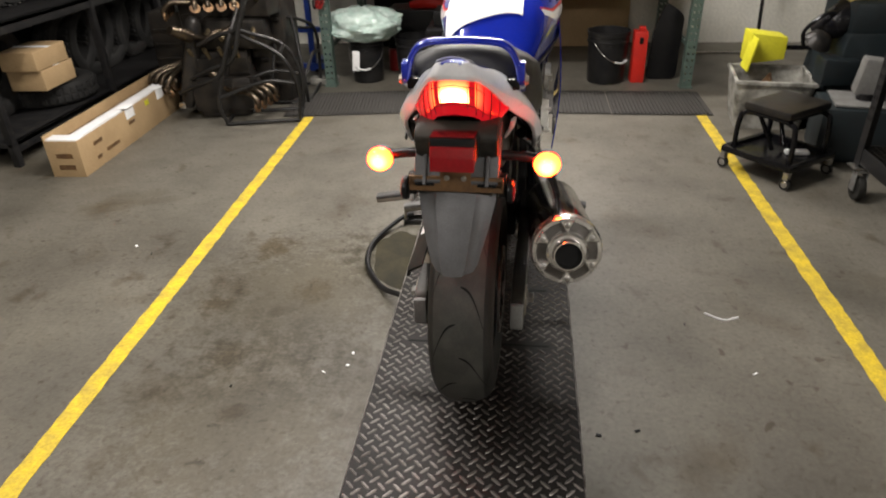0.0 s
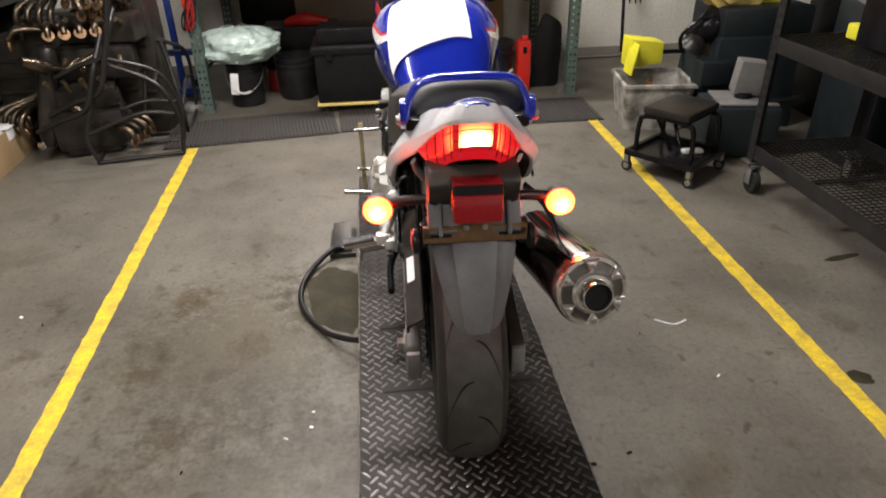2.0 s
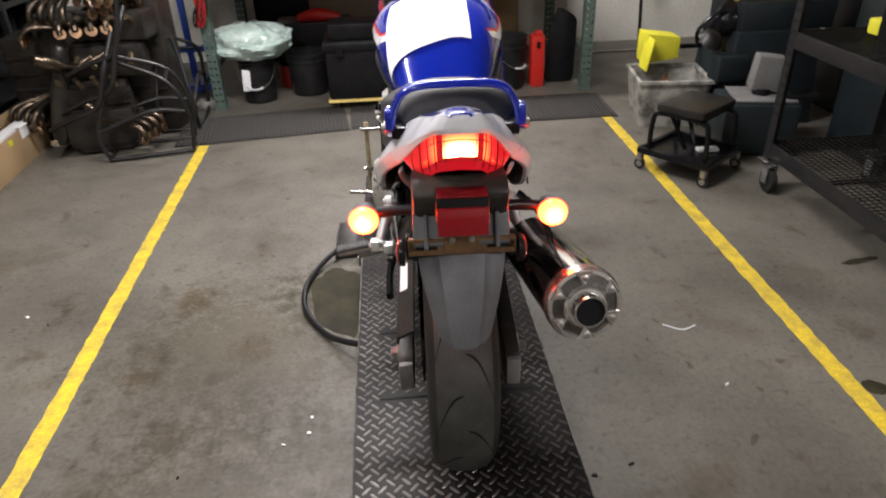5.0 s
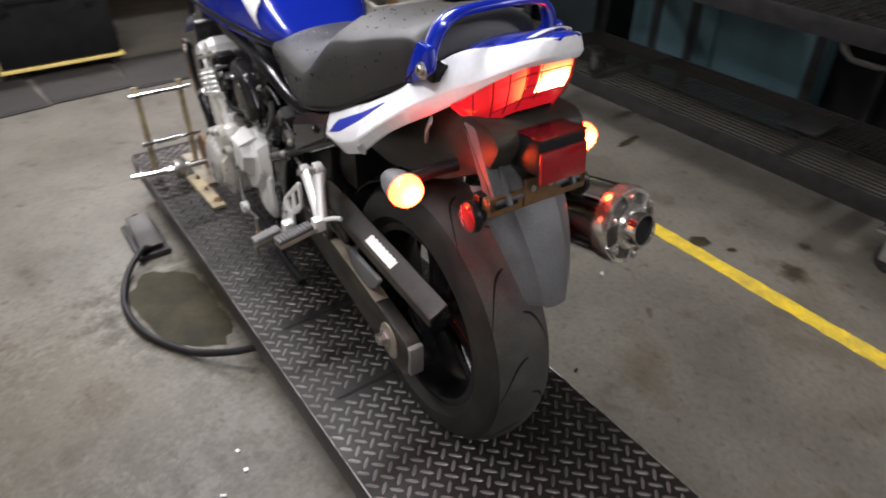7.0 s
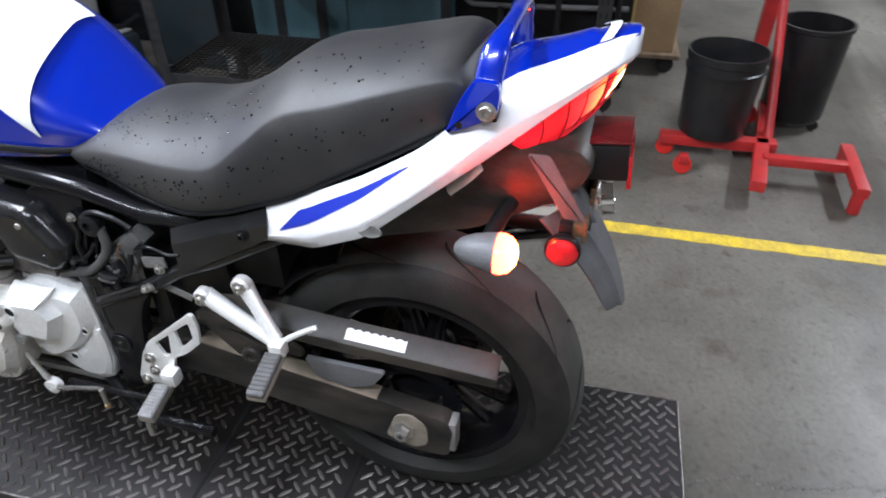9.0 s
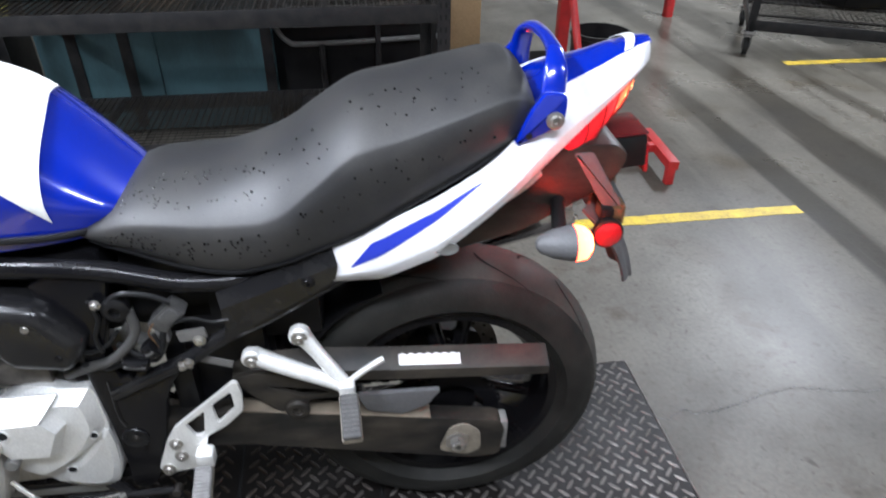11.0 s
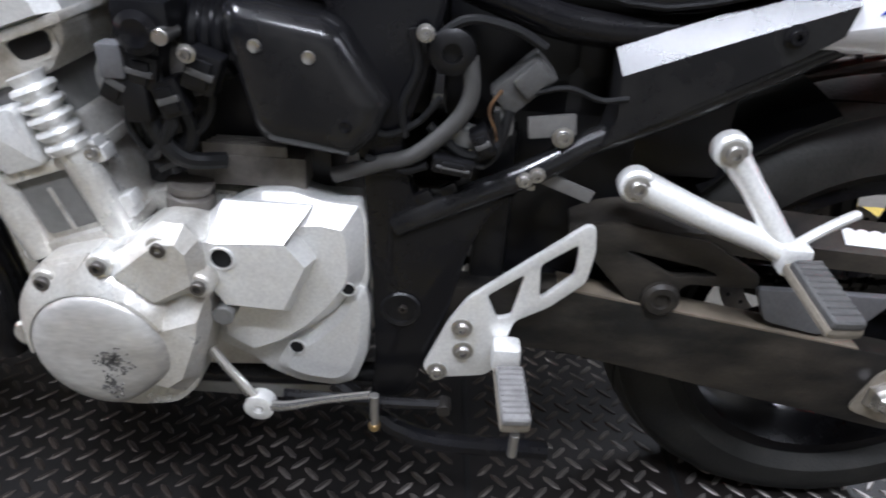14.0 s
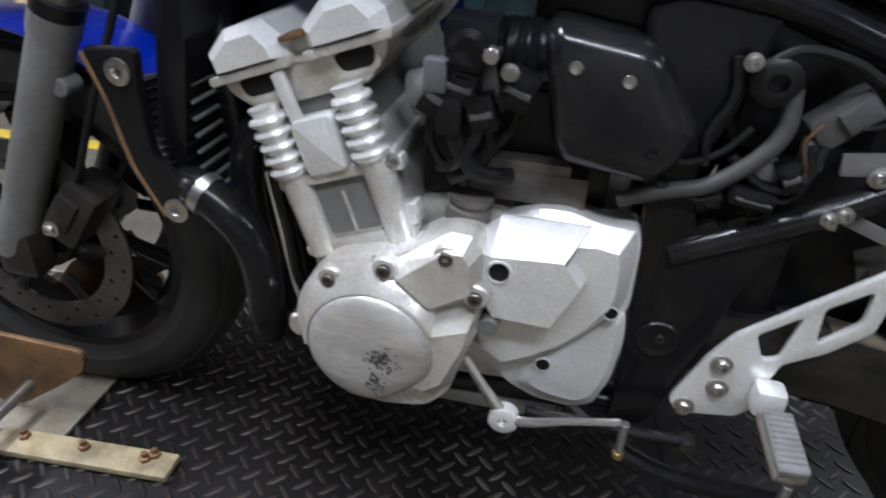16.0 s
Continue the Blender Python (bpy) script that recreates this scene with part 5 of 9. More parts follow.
# frame
M["side_black"] = mat("dusty_gloss_black", (0.007, 0.007, 0.008), 0.20, 0, (0.022, 0.021, 0.020), 16, 0.6, 0.0, 240, spread=0.07, ior=1.55)
for s in (-1, 1):
    f = part("main_frame", tube([(s * 0.05, 1.20, 1.06), (s * 0.115, 1.10, 0.995), (s * 0.15, 0.93, 0.945), (s * 0.15, 0.75, 0.93), (s * 0.15, 0.60, 0.915), (s * 0.140, 0.47, 0.876), (s * 0.126, 0.33, 0.880), (s * 0.128, 0.18, 0.935), (s * 0.10, 0.02, 1.03)], 0.0165, 12, 8), M["satin"], bike, "black steel frame tube")
    part("subframe_tube", tube([(s * 0.156, 0.63, 0.668), (s * 0.157, 0.602, 0.684), (s * 0.157, 0.502, 0.735), (s * 0.148, 0.438, 0.772), (s * 0.145, 0.361, 0.808), (s * 0.140, 0.273, 0.856), (s * 0.12, 0.12, 0.93)], 0.0135, 14, 8), M["side_black"], f, "glossy black subframe tube")
    plate = part("frame_plate", prism(rounded([(0.70, 0.90), (0.64, 0.925), (0.585, 0.905), (0.605, 0.82), (0.625, 0.76), (0.612, 0.70), (0.545, 0.705), (0.505, 0.722), (0.535, 0.685), (0.552, 0.645), (0.568, 0.569), (0.608, 0.445), (0.625, 0.428), (0.655, 0.430), (0.652, 0.50), (0.655, 0.60), (0.664, 0.72)], 0.010), s * 0.160, s * 0.13, 0.006), M["satin"], f, "black frame side plate")
    bm = lathe([(0.023, 0.0005), (0.021, 0.003), (0.0165, 0.002), (0.0155, -0.002), (0.007, -0.002), (0.0001, -0.002)], Matrix.Translation((s * 0.161, 0.622, 0.564)) @ pose(0, 0, 0, 0, 90 * s, 0), 28)
    part("pivot_cap", bm, M["black"], plate)
    part("pivot_bolt", bolt_head(bmesh.new(), (s * 0.1585, 0.620, 0.566), 0.005, s), M["dark_iron"], plate)
    part("plate_rib", tube([(s * 0.158, 0.634, 0.70), (s * 0.159, 0.636, 0.62), (s * 0.159, 0.63, 0.595)], 0.004, 8, 4), M["satin"], plate)
    part("hanger_tab", boxes(((s * 0.15, 0.462, 0.722), (0.004, 0.062, 0.014), 0.0015, pose(0, 0, 0, 20, 0, 0))), M["machine_grey"], f)
    part("down_tube", tube([(s * 0.04, 1.19, 1.0), (s * 0.09, 1.15, 0.85), (s * 0.12, 1.10, 0.62), (s * 0.12, 1.06, 0.45), (s * 0.12, 0.95, 0.42), (s * 0.12, 0.65, 0.43)], 0.0165, 12, 8), M["satin"], f)
    face = [(0.429, 0.840), (0.333, 0.878), (0.243, 0.912), (0.248, 0.886), (0.277, 0.866), (0.36, 0.818), (0.436, 0.772), (0.427, 0.80)]
    back = [(0.436, 0.861), (0.34, 0.899), (0.250, 0.933), (0.250, 0.880), (0.272, 0.858), (0.358, 0.810), (0.440, 0.766), (0.431, 0.80)]
    cover = part("side_cover", loft([[(s * 0.130, a, b) for a, b in back], [(s * 0.150, a, b) for a, b in back], [(s * 0.166, a, b) for a, b in face]]), M["side_black"], bike, "black plastic frame side cover", smooth=15)
    part("cover_bolt", bolt_head(bmesh.new(), (s * 0.166, 0.290, 0.884), 0.007, s), M["satin"], cover)

# engine
eng = part("crankcase", prism(rounded([(0.665, 0.68), (0.86, 0.69), (1.0, 0.64), (1.03, 0.55), (0.99, 0.46), (0.90, 0.44), (0.74, 0.45), (0.67, 0.50)], 0.025), -0.140, 0.140, 0.012), M["aluminium"], bike, "cast aluminium four-cylinder engine")
AC = (0.927, 0.535)
AO = [(1.001, 0.594), (0.993, 0.617), (0.97, 0.638), (0.891, 0.660), (0.845, 0.691), (0.824, 0.689), (0.812, 0.674), (0.810, 0.614), (0.813, 0.577), (0.837, 0.484), (0.862, 0.458), (0.906, 0.450), (0.955, 0.452), (0.99, 0.481), (1.006, 0.519)]
alt = part("alternator_cover", prism(rounded(AO, 0.012, 4), -0.222, -0.165, 0.006), M["aluminium"], eng, "scraped alternator cover")
AC = (0.922, 0.545)
DR = 0.070
rows = []
for k in range(49):
    a = 2 * math.pi * k / 48
    cut = 1.0 if not 195 < math.degrees(a) < 262 else 1.0 - 0.10 * math.sin(math.pi * (math.degrees(a) - 195) / 67)
    rows.append([(x, AC[0] + DR * q * cut * math.cos(a), AC[1] + DR * q * cut * math.sin(a)) for x, q in ((-0.205, 1.06), (-0.236, 1.03), (-0.2435, 1.0), (-0.248, 0.94), (-0.2515, 0.85), (-0.254, 0.66), (-0.255, 0.40), (-0.255, 0.001))])
bm = loft(rows, closed=False, cap=False)
bmesh.ops.remove_doubles(bm, verts=bm.verts, dist=1e-5)
part("cover_dome", bm, M["cover_edge"], alt, "scraped flat cap of the cover", smooth=50)
rows = []
for k in range(25):
    a = radians(-6 + 160 * k / 24)
    w = 0.004 + 0.017 * math.sin(math.pi * min(1, 0.08 + 0.92 * k / 24)) ** 0.8
    rows.append([(x, AC[0] + r * math.cos(a), AC[1] + r * math.sin(a)) for x, r in ((-0.220, DR - 0.002), (-0.2455, DR + 0.0005), (-0.2445, DR + 0.004), (-0.226, DR + 0.006 + w), (-0.220, DR + 0.008 + w))])
part("cover_ridge", loft(rows), M["aluminium"], alt, "bright sloping rim round the cap", smooth=30)
for base, top, x0, x1 in (([(0.872, 0.592), (0.809, 0.618), (0.811, 0.577), (0.834, 0.500), (0.852, 0.478), (0.90, 0.49), (0.90, 0.55)], [(0.878, 0.566), (0.818, 0.590), (0.821, 0.570), (0.843, 0.514), (0.860, 0.500), (0.895, 0.51), (0.90, 0.545)], -0.222, -0.243),
                          ([(0.908, 0.644), (0.845, 0.691), (0.824, 0.689), (0.812, 0.674), (0.810, 0.622), (0.862, 0.592)], [(0.896, 0.634), (0.847, 0.674), (0.830, 0.674), (0.822, 0.664), (0.820, 0.630), (0.860, 0.606)], -0.222, -0.237),
                          ([(1.000, 0.590), (0.990, 0.616), (0.965, 0.638), (0.925, 0.648), (0.925, 0.622), (0.965, 0.605)], [(0.992, 0.588), (0.982, 0.608), (0.962, 0.626), (0.934, 0.634), (0.934, 0.624), (0.966, 0.606)], -0.222, -0.232)):
    part("cover_ridge", loft([[(x0 + 0.004, a, b) for a, b in base], [(x0, a, b) for a, b in base], [(x1, a, b) for a, b in top]]), M["aluminium"], alt, "bevelled raised face of the cover", smooth=20)
bm = bmesh.new()
rs = random.Random(5)
for k in range(170):
    main = k < 125
    y = 0.905 + rs.gauss(0, 0.0075) if main else 0.911 + rs.gauss(0, 0.005)
    z = 0.543 + rs.gauss(0, 0.0065) if main else 0.510 + rs.gauss(0, 0.009)
    box(bm, (-0.2548, y, z), (0.0010, rs.uniform(0.001, 0.0045), rs.uniform(0.001, 0.003)), 0, pose(0, 0, 0, rs.uniform(-35, 35), 0, 0))
tagged(part("scrape", bm, M["scuff"], alt, "dark scraped patch"), kind="stuff")
for y, z in ((0.968, 0.620), (0.909, 0.642), (0.846, 0.668), (0.814, 0.627)):
    part("bolt_boss", lathe([(0.014, -0.02), (0.014, 0.006), (0.012, 0.008), (0.0001, 0.008)], Matrix.Translation((-0.226, y, z)) @ pose(0, 0, 0, 0, -90, 0), 16), M["aluminium"], alt)
    part("cover_bolt", lathe([(0.0075, 0.007), (0.0075, 0.013), (0.0065, 0.014), (0.0035, 0.014), (0.0035, 0.010), (0.0001, 0.010)], Matrix.Translation((-0.226, y, z)) @ pose(0, 0, 0, 0, -90, 0), 14), M["disc"], alt, "dark socket bolt")
part("bolt_boss", lathe([(0.016, -0.03), (0.016, 0.004), (0.013, 0.008), (0.0001, 0.009)], Matrix.Translation((-0.222, 1.006, 0.548)) @ pose(0, 0, 0, 0, -90, 0), 18), M["cap"], alt, "bright round boss")
# sprocket cover: faceted plates
SC = [(0.835, 0.657), (0.785, 0.693), (0.767, 0.701), (0.737, 0.703), (0.707, 0.694), (0.665, 0.695), (0.659, 0.674), (0.657, 0.602), (0.662, 0.580), (0.655, 0.556), (0.660, 0.495), (0.674, 0.455), (0.698, 0.444), (0.741, 0.448), (0.775, 0.463), (0.793, 0.480), (0.830, 0.500), (0.838, 0.56)]
sp = part("sprocket_cover", prism(rounded(SC, 0.008), -0.162, -0.125, 0.005), M["silver"], eng, "silver sprocket cover with bolt recesses")
PA = [(0.835, 0.665), (0.765, 0.700), (0.735, 0.700), (0.705, 0.692), (0.668, 0.690), (0.662, 0.668), (0.662, 0.610), (0.668, 0.592), (0.692, 0.560), (0.722, 0.533), (0.752, 0.512), (0.786, 0.496), (0.824, 0.52), (0.83, 0.60)]
PB = [(0.822, 0.660), (0.765, 0.672), (0.735, 0.672), (0.705, 0.676), (0.682, 0.672), (0.678, 0.658), (0.677, 0.622), (0.681, 0.606), (0.700, 0.576), (0.726, 0.548), (0.754, 0.527), (0.784, 0.512), (0.812, 0.53), (0.818, 0.60)]
part("cover_panel", loft([[(-0.158, a, b) for a, b in PA], [(-0.162, a, b) for a, b in PA], [(-0.184, a, b) for a, b in PB]]), M["silver"], sp, "raised faceted plate", smooth=18)
PA = [(0.829, 0.666), (0.802, 0.694), (0.712, 0.694), (0.728, 0.669), (0.707, 0.636), (0.740, 0.562), (0.806, 0.564), (0.823, 0.588)]
PB = [(0.815, 0.662), (0.804, 0.660), (0.733, 0.664), (0.731, 0.662), (0.714, 0.639), (0.738, 0.586), (0.797, 0.588), (0.808, 0.606)]
part("cover_panel", loft([[(-0.172, a, b) for a, b in PA], [(-0.176, a, b) for a, b in PA], [(-0.215, a, b + 0.006) for a, b in PB]]), M["silver"], sp, "raised faceted panel with a bright sloping top", smooth=18)
PA = [(0.660, 0.592), (0.656, 0.560), (0.661, 0.502), (0.674, 0.464), (0.694, 0.452), (0.735, 0.456), (0.768, 0.472), (0.752, 0.505), (0.718, 0.532), (0.688, 0.566), (0.672, 0.592)]
PB = [(0.668, 0.582), (0.665, 0.558), (0.669, 0.508), (0.680, 0.476), (0.696, 0.465), (0.732, 0.469), (0.755, 0.480), (0.742, 0.500), (0.710, 0.524), (0.682, 0.556), (0.674, 0.578)]
part("cover_panel", loft([[(-0.158, a, b) for a, b in rounded(PA, 0.012)], [(-0.166, a, b) for a, b in rounded(PA, 0.012)], [(-0.173, a, b) for a, b in rounded(PB, 0.012)]]), M["silver"], sp, "rounded lower lobe of the cover", smooth=25)
for y, z, x, r in ((0.795, 0.650, -0.2155, 0.0105), (0.677, 0.600, -0.1805, 0.007), (0.738, 0.512, -0.175, 0.008)):
    part("bolt_recess", lathe([(r, 0.0), (r * 0.9, 0.0012), (r * 0.8, 0.0006), (0.0001, 0.0004)], Matrix.Translation((x, y, z)) @ pose(0, 0, 0, 0, -90, 0), 18), M["groove"], sp)
    part("recess_rim", lathe([(r * 1.02, 0.0), (r * 1.28, 0.0), (r * 1.24, 0.0016), (r * 1.04, 0.0016)], Matrix.Translation((x, y, z)) @ pose(0, 0, 0, 0, -90, 0), 20, closed=True), M["silver"], sp)
part("wire_gasket", tube([(-0.185, 0.825, 0.665), (-0.185, 0.819, 0.62), (-0.187, 0.826, 0.585), (-0.186, 0.812, 0.56)], 0.003, 8), M["black"], sp)
part("oil_filler", lathe([(0.024, -0.02), (0.024, 0.008), (0.020, 0.010), (0.020, 0.014), (0.023, 0.015), (0.023, 0.021), (0.0001, 0.022)], pose(-0.165, 0.838, 0.686, 6, 0, 0), 24), M["regulator"], eng)
part("neutral_switch", cyl(bmesh.new(), (-0.195, 0.800, 0.582), "x", 0.011, 0.05), M["machine_grey"], eng)
# cylinder block and head lean forward
cb = Vector((0, 0.948, 0.645))
tilt = pose(0, 0, 0, -20, 0, 0)


def up(a, h):
    """A point of the tilted cylinders in side view: a along, h above the crankcase."""
    v = tilt @ Vector((0, a, h))
    return (cb.y + v.y, cb.z + v.z)


def tilted(rows):
    return [up(a, h) for a, h in rows]


block = part("cylinder_block", prism(rounded(tilted([(-0.058, 0.0), (-0.056, 0.115), (0.056, 0.115), (0.058, 0.0)]), 0.006), -0.185, 0.185, 0.006), M["aluminium"], eng)
part("block_recess", prism(rounded(tilted([(-0.03, 0.012), (-0.03, 0.075), (0.03, 0.075), (0.03, 0.012)]), 0.006), -0.187, -0.183, 0.0005), M["machine_grey"], block)
for a in (-0.0465, 0.0465):
    p, q = up(a, -0.005), up(a, 0.092)
    part("stud_column", tube([(-0.186, *p), (-0.186, *q)], 0.0165, 14, 0), M["aluminium"], block)
    prof = [(0.017, 0.0)]
    for k in range(5):
        prof += [(0.0195, 0.004 + k * 0.0135), (0.021, 0.007 + k * 0.0135), (0.0195, 0.0105 + k * 0.0135), (0.0145, 0.0118 + k * 0.0135), (0.0145, 0.0138 + k * 0.0135)]
    prof.append((0.017, 0.075))
    part("ribbed_sleeve", lathe(prof, Matrix.Translation((-0.190, *up(a, 0.088))) @ tilt, 24), M["silver"], block, "ribbed silver sleeve")
for hh in (0.0, 0.079):
    part("block_flange", prism(tilted([(-0.064, hh - 0.006), (-0.064, hh + 0.006), (0.064, hh + 0.006), (0.064, hh - 0.006)]), -0.195, 0.195, 0.003), M["aluminium"], block)
part("tensioner_boss", prism(rounded(tilted([(-0.022, 0.083), (-0.024, 0.142), (0.024, 0.142), (0.024, 0.083)]), 0.008), -0.202, -0.17, 0.007), M["silver"], block)
part("head_bracket", boxes(((-0.19, *up(0.018, 0.165)), (0.01, 0.012, 0.05), 0.002, pose(0, 0, 0, -22, 0, 0))), M["silver"], block)
head = part("cylinder_head", prism(rounded(tilted([(-0.062, 0.155), (-0.092, 0.178), (-0.098, 0.198), (0.088, 0.198), (0.086, 0.180), (0.062, 0.155)]), 0.01), -0.178, 0.178, 0.008), M["aluminium"], eng)
part("head_neck", prism(tilted([(-0.05, 0.09), (-0.05, 0.16), (0.05, 0.16), (0.05, 0.09)]), -0.170, 0.170, 0.004), M["machine_grey"], head)
for a in (-0.060, 0.047):
    foot = tilted([(a - 0.043, 0.200), (a - 0.043, 0.218), (a - 0.026, 0.240), (a + 0.016, 0.240), (a + 0.043, 0.222), (a + 0.043, 0.200)])
    face = tilted([(a - 0.030, 0.204), (a - 0.030, 0.214), (a - 0.020, 0.230), (a + 0.008, 0.230), (a + 0.030, 0.216), (a + 0.030, 0.204)])
    part("cam_lobe", loft([[(0.185, y, z) for y, z in foot], [(-0.178, y, z) for y, z in foot], [(-0.196, y, z) for y, z in face]]), M["silver"], head, "faceted end of the cam cover", smooth=18)
    part("cam_gasket", prism(rounded(tilted([(a - 0.046, 0.192), (a - 0.046, 0.201), (a + 0.046, 0.201), (a + 0.046, 0.192)]), 0.003), -0.192, 0.192, 0.002), M["aluminium"], head)
    part("cam_plug", prism(rounded(tilted([(a - 0.022, 0.191), (a - 0.017, 0.172), (a + 0.017, 0.172), (a + 0.022, 0.191)]), 0.008), -0.182, -0.176, 0.001), M["black"], head)
    part("plug_rim", prism(rounded(tilted([(a - 0.027, 0.192), (a - 0.022, 0.167), (a + 0.022, 0.167), (a + 0.027, 0.192)]), 0.009), -0.180, -0.174, 0.001), M["aluminium"], head)
part("valve_cover", prism(rounded(tilted([(-0.07, 0.195), (-0.06, 0.216), (0.05, 0.216), (0.06, 0.195)]), 0.01), -0.17, 0.185, 0.006), M["silver"], head)
part("cover_stain", boxes(((-0.172, *up(-0.006, 0.217)), (0.03, 0.026, 0.006), 0.002, tilt)), M["rust"], head, "rusty brown stain between the cam covers")
for hh in (0.012, 0.030):
    part("block_web", boxes(((-0.1865, *up(0.0, hh + 0.014)), (0.006, 0.004, 0.03), 0.001, tilt)), M["aluminium"], block)
for aa, hh in ((-0.062, 0.085), (-0.066, 0.075), (-0.066, 0.024), (-0.062, 0.014)):
    part("water_plug", boxes(((-0.178, *up(aa, hh)), (0.022, 0.016, 0.014), 0.003, tilt)), M["silver"], block)
part("plug_bolt", bolt_head(bmesh.new(), (-0.188, *up(-0.064, 0.080)), 0.0055, -1), M["bolt"], block)
# throttle bodies, airbox end and their fittings
part("intake_stub", lathe([(0.022, 0), (0.024, 0.02), (0.024, 0.06), (0.03, 0.07), (0.03, 0.09)], Matrix.Translation((-0.15, 0.905, 0.80)) @ pose(0, 0, 0, 75, 0, 0), 24), M["machine_grey"], eng)
tb = part("throttle_body", boxes(((-0.165, 0.85, 0.838), (0.06, 0.035, 0.06), 0.008)), M["black"], eng, "black throttle bodies with connectors")
part("linkage_cover", boxes(((-0.18, 0.842, 0.872), (0.05, 0.05, 0.03), 0.008)), M["black"], tb)
part("injector_plug", boxes(((-0.19, 0.858, 0.80), (0.03, 0.025, 0.04), 0.005)), M["black"], tb)
part("pulley", lathe([(0.017, 0), (0.019, 0.006), (0.012, 0.010), (0.006, 0.008), (0.0001, 0.008)], Matrix.Translation((-0.206, 0.842, 0.862)) @ pose(0, 0, 0, 0, -90, 0), 20), M["satin"], tb)
part("connector", boxes(((-0.197, 0.872, 0.835), (0.02, 0.022, 0.03), 0.003)), M["grey_plastic"], tb)
part("adjuster", cyl(bmesh.new(), (-0.20, 0.822, 0.86), "x", 0.007, 0.03), M["bolt"], tb)
part("intake_boot", cyl(bmesh.new(), (-0.14, 0.80, 0.85), "y", 0.03, 0.06), M["black"], tb)
BX = [(0.783, 0.880), (0.772, 0.890), (0.690, 0.877), (0.676, 0.868), (0.634, 0.803), (0.647, 0.772), (0.671, 0.748), (0.751, 0.759), (0.763, 0.773)]
inner = [(0.766, 0.858), (0.760, 0.864), (0.702, 0.857), (0.694, 0.852), (0.668, 0.808), (0.662, 0.792), (0.674, 0.774), (0.739, 0.783), (0.748, 0.794)]
BX, inner = rounded(BX, 0.006, 3), rounded(inner, 0.005, 3)
rows = [[(-0.11, a, b) for a, b in BX]]
for k in range(8):
    th = math.pi / 2 * k / 7
    u, d_ = 1 - math.cos(th), 0.027 * math.sin(th)
    rows.append([(-0.168 - d_, a + (c - a) * u, b + (e - b) * u) for (a, b), (c, e) in zip(BX, inner)])
bxp = part("airbox_cover", loft(rows), M["side_black"], bike, "satin black angular side box", smooth=50)
for y, z in ((0.750, 0.853), (0.704, 0.846), (0.674, 0.786)):
    part("box_screw", lathe([(0.0062, 0.0), (0.0055, 0.0016), (0.003, 0.0008), (0.0001, 0.0008)], Matrix.Translation((-0.195, y, z)) @ pose(0, 0, 0, 0, -90, 0), 14), M["bolt"] if z > 0.8 else M["satin"], bxp)
for k in range(3):
    part("boot_ring", lathe([(0.034, -0.005), (0.037, 0), (0.034, 0.005)], Matrix.Translation((-0.14, 0.79 + 0.012 * k, 0.845)) @ ALONG_Y, 28), M["black"], bxp)
reg = part("regulator", boxes(((-0.13, 0.783, 0.716), (0.045, 0.122, 0.034), 0.003)), M["regulator"], bike, "finned dark regulator")
for k in range(6):
    part("fin", boxes(((-0.15 + k * 0.007, 0.783, 0.737), (0.0022, 0.085 - k * 0.005, 0.014), 0.0006)), M["regulator"], reg)
part("breather_hose", tube([(-0.160, 0.692, 0.722), (-0.165, 0.645, 0.740), (-0.167, 0.613, 0.752), (-0.168, 0.579, 0.783), (-0.166, 0.563, 0.812), (-0.163, 0.566, 0.848)], 0.0082, 12, 8), M["grey_hose"], bike, "grey rubber hose")
part("hose_elbow", lathe([(0.010, 0), (0.021, 0.002), (0.021, 0.012), (0.015, 0.016), (0.009, 0.016), (0.009, 0.008), (0.0001, 0.008)], Matrix.Translation((-0.158, 0.582, 0.852)) @ pose(0, 0, 0, 0, -90, 0), 24), M["black"], bike)
part("fuel_pipe", tube([(-0.19, 0.86, 0.80), (-0.19, 0.848, 0.765), (-0.185, 0.83, 0.74), (-0.16, 0.80, 0.73)], 0.0085, 10, 6), M["hose"], bike)
part("wire_loom", tube([(-0.19, 0.845, 0.83), (-0.195, 0.83, 0.79), (-0.19, 0.85, 0.75), (-0.17, 0.87, 0.735)], 0.006, 8, 6), M["hose"], bike)
part("wire_loom", tube([(-0.16, 0.60, 0.78), (-0.165, 0.565, 0.755), (-0.165, 0.535, 0.765), (-0.16, 0.525, 0.80)], 0.005, 8, 6), M["hose"], bike)
sw = part("brake_switch", boxes(((-0.148, 0.515, 0.824), (0.03, 0.056, 0.030), 0.003, pose(0, 0, 0, -44, 0, 0)), ((-0.152, 0.508, 0.831), (0.034, 0.030, 0.022), 0.003, pose(0, 0, 0, -44, 0, 0))), M["pad"], bike, "dark grey relay under the seat")
part("switch_bracket", boxes(((-0.156, 0.484, 0.786), (0.006, 0.046, 0.022), 0.003, pose(0, 0, 0, -8, 0, 0))), M["machine_grey"], sw)
part("switch_bolt", bolt_head(bmesh.new(), (-0.160, 0.473, 0.777), 0.007, -1), M["bolt"], sw)
part("master_cylinder", boxes(((-0.145, 0.555, 0.765), (0.03, 0.05, 0.018), 0.005, pose(0, 0, 0, 15, 0, 0)), ((-0.148, 0.53, 0.788), (0.02, 0.02, 0.03), 0.004)), M["machine_grey"], bike)
part("clip", boxes(((-0.162, 0.497, 0.732), (0.006, 0.008, 0.022), 0.002), ((-0.162, 0.509, 0.729), (0.006, 0.007, 0.018), 0.002)), M["bolt"], bike)
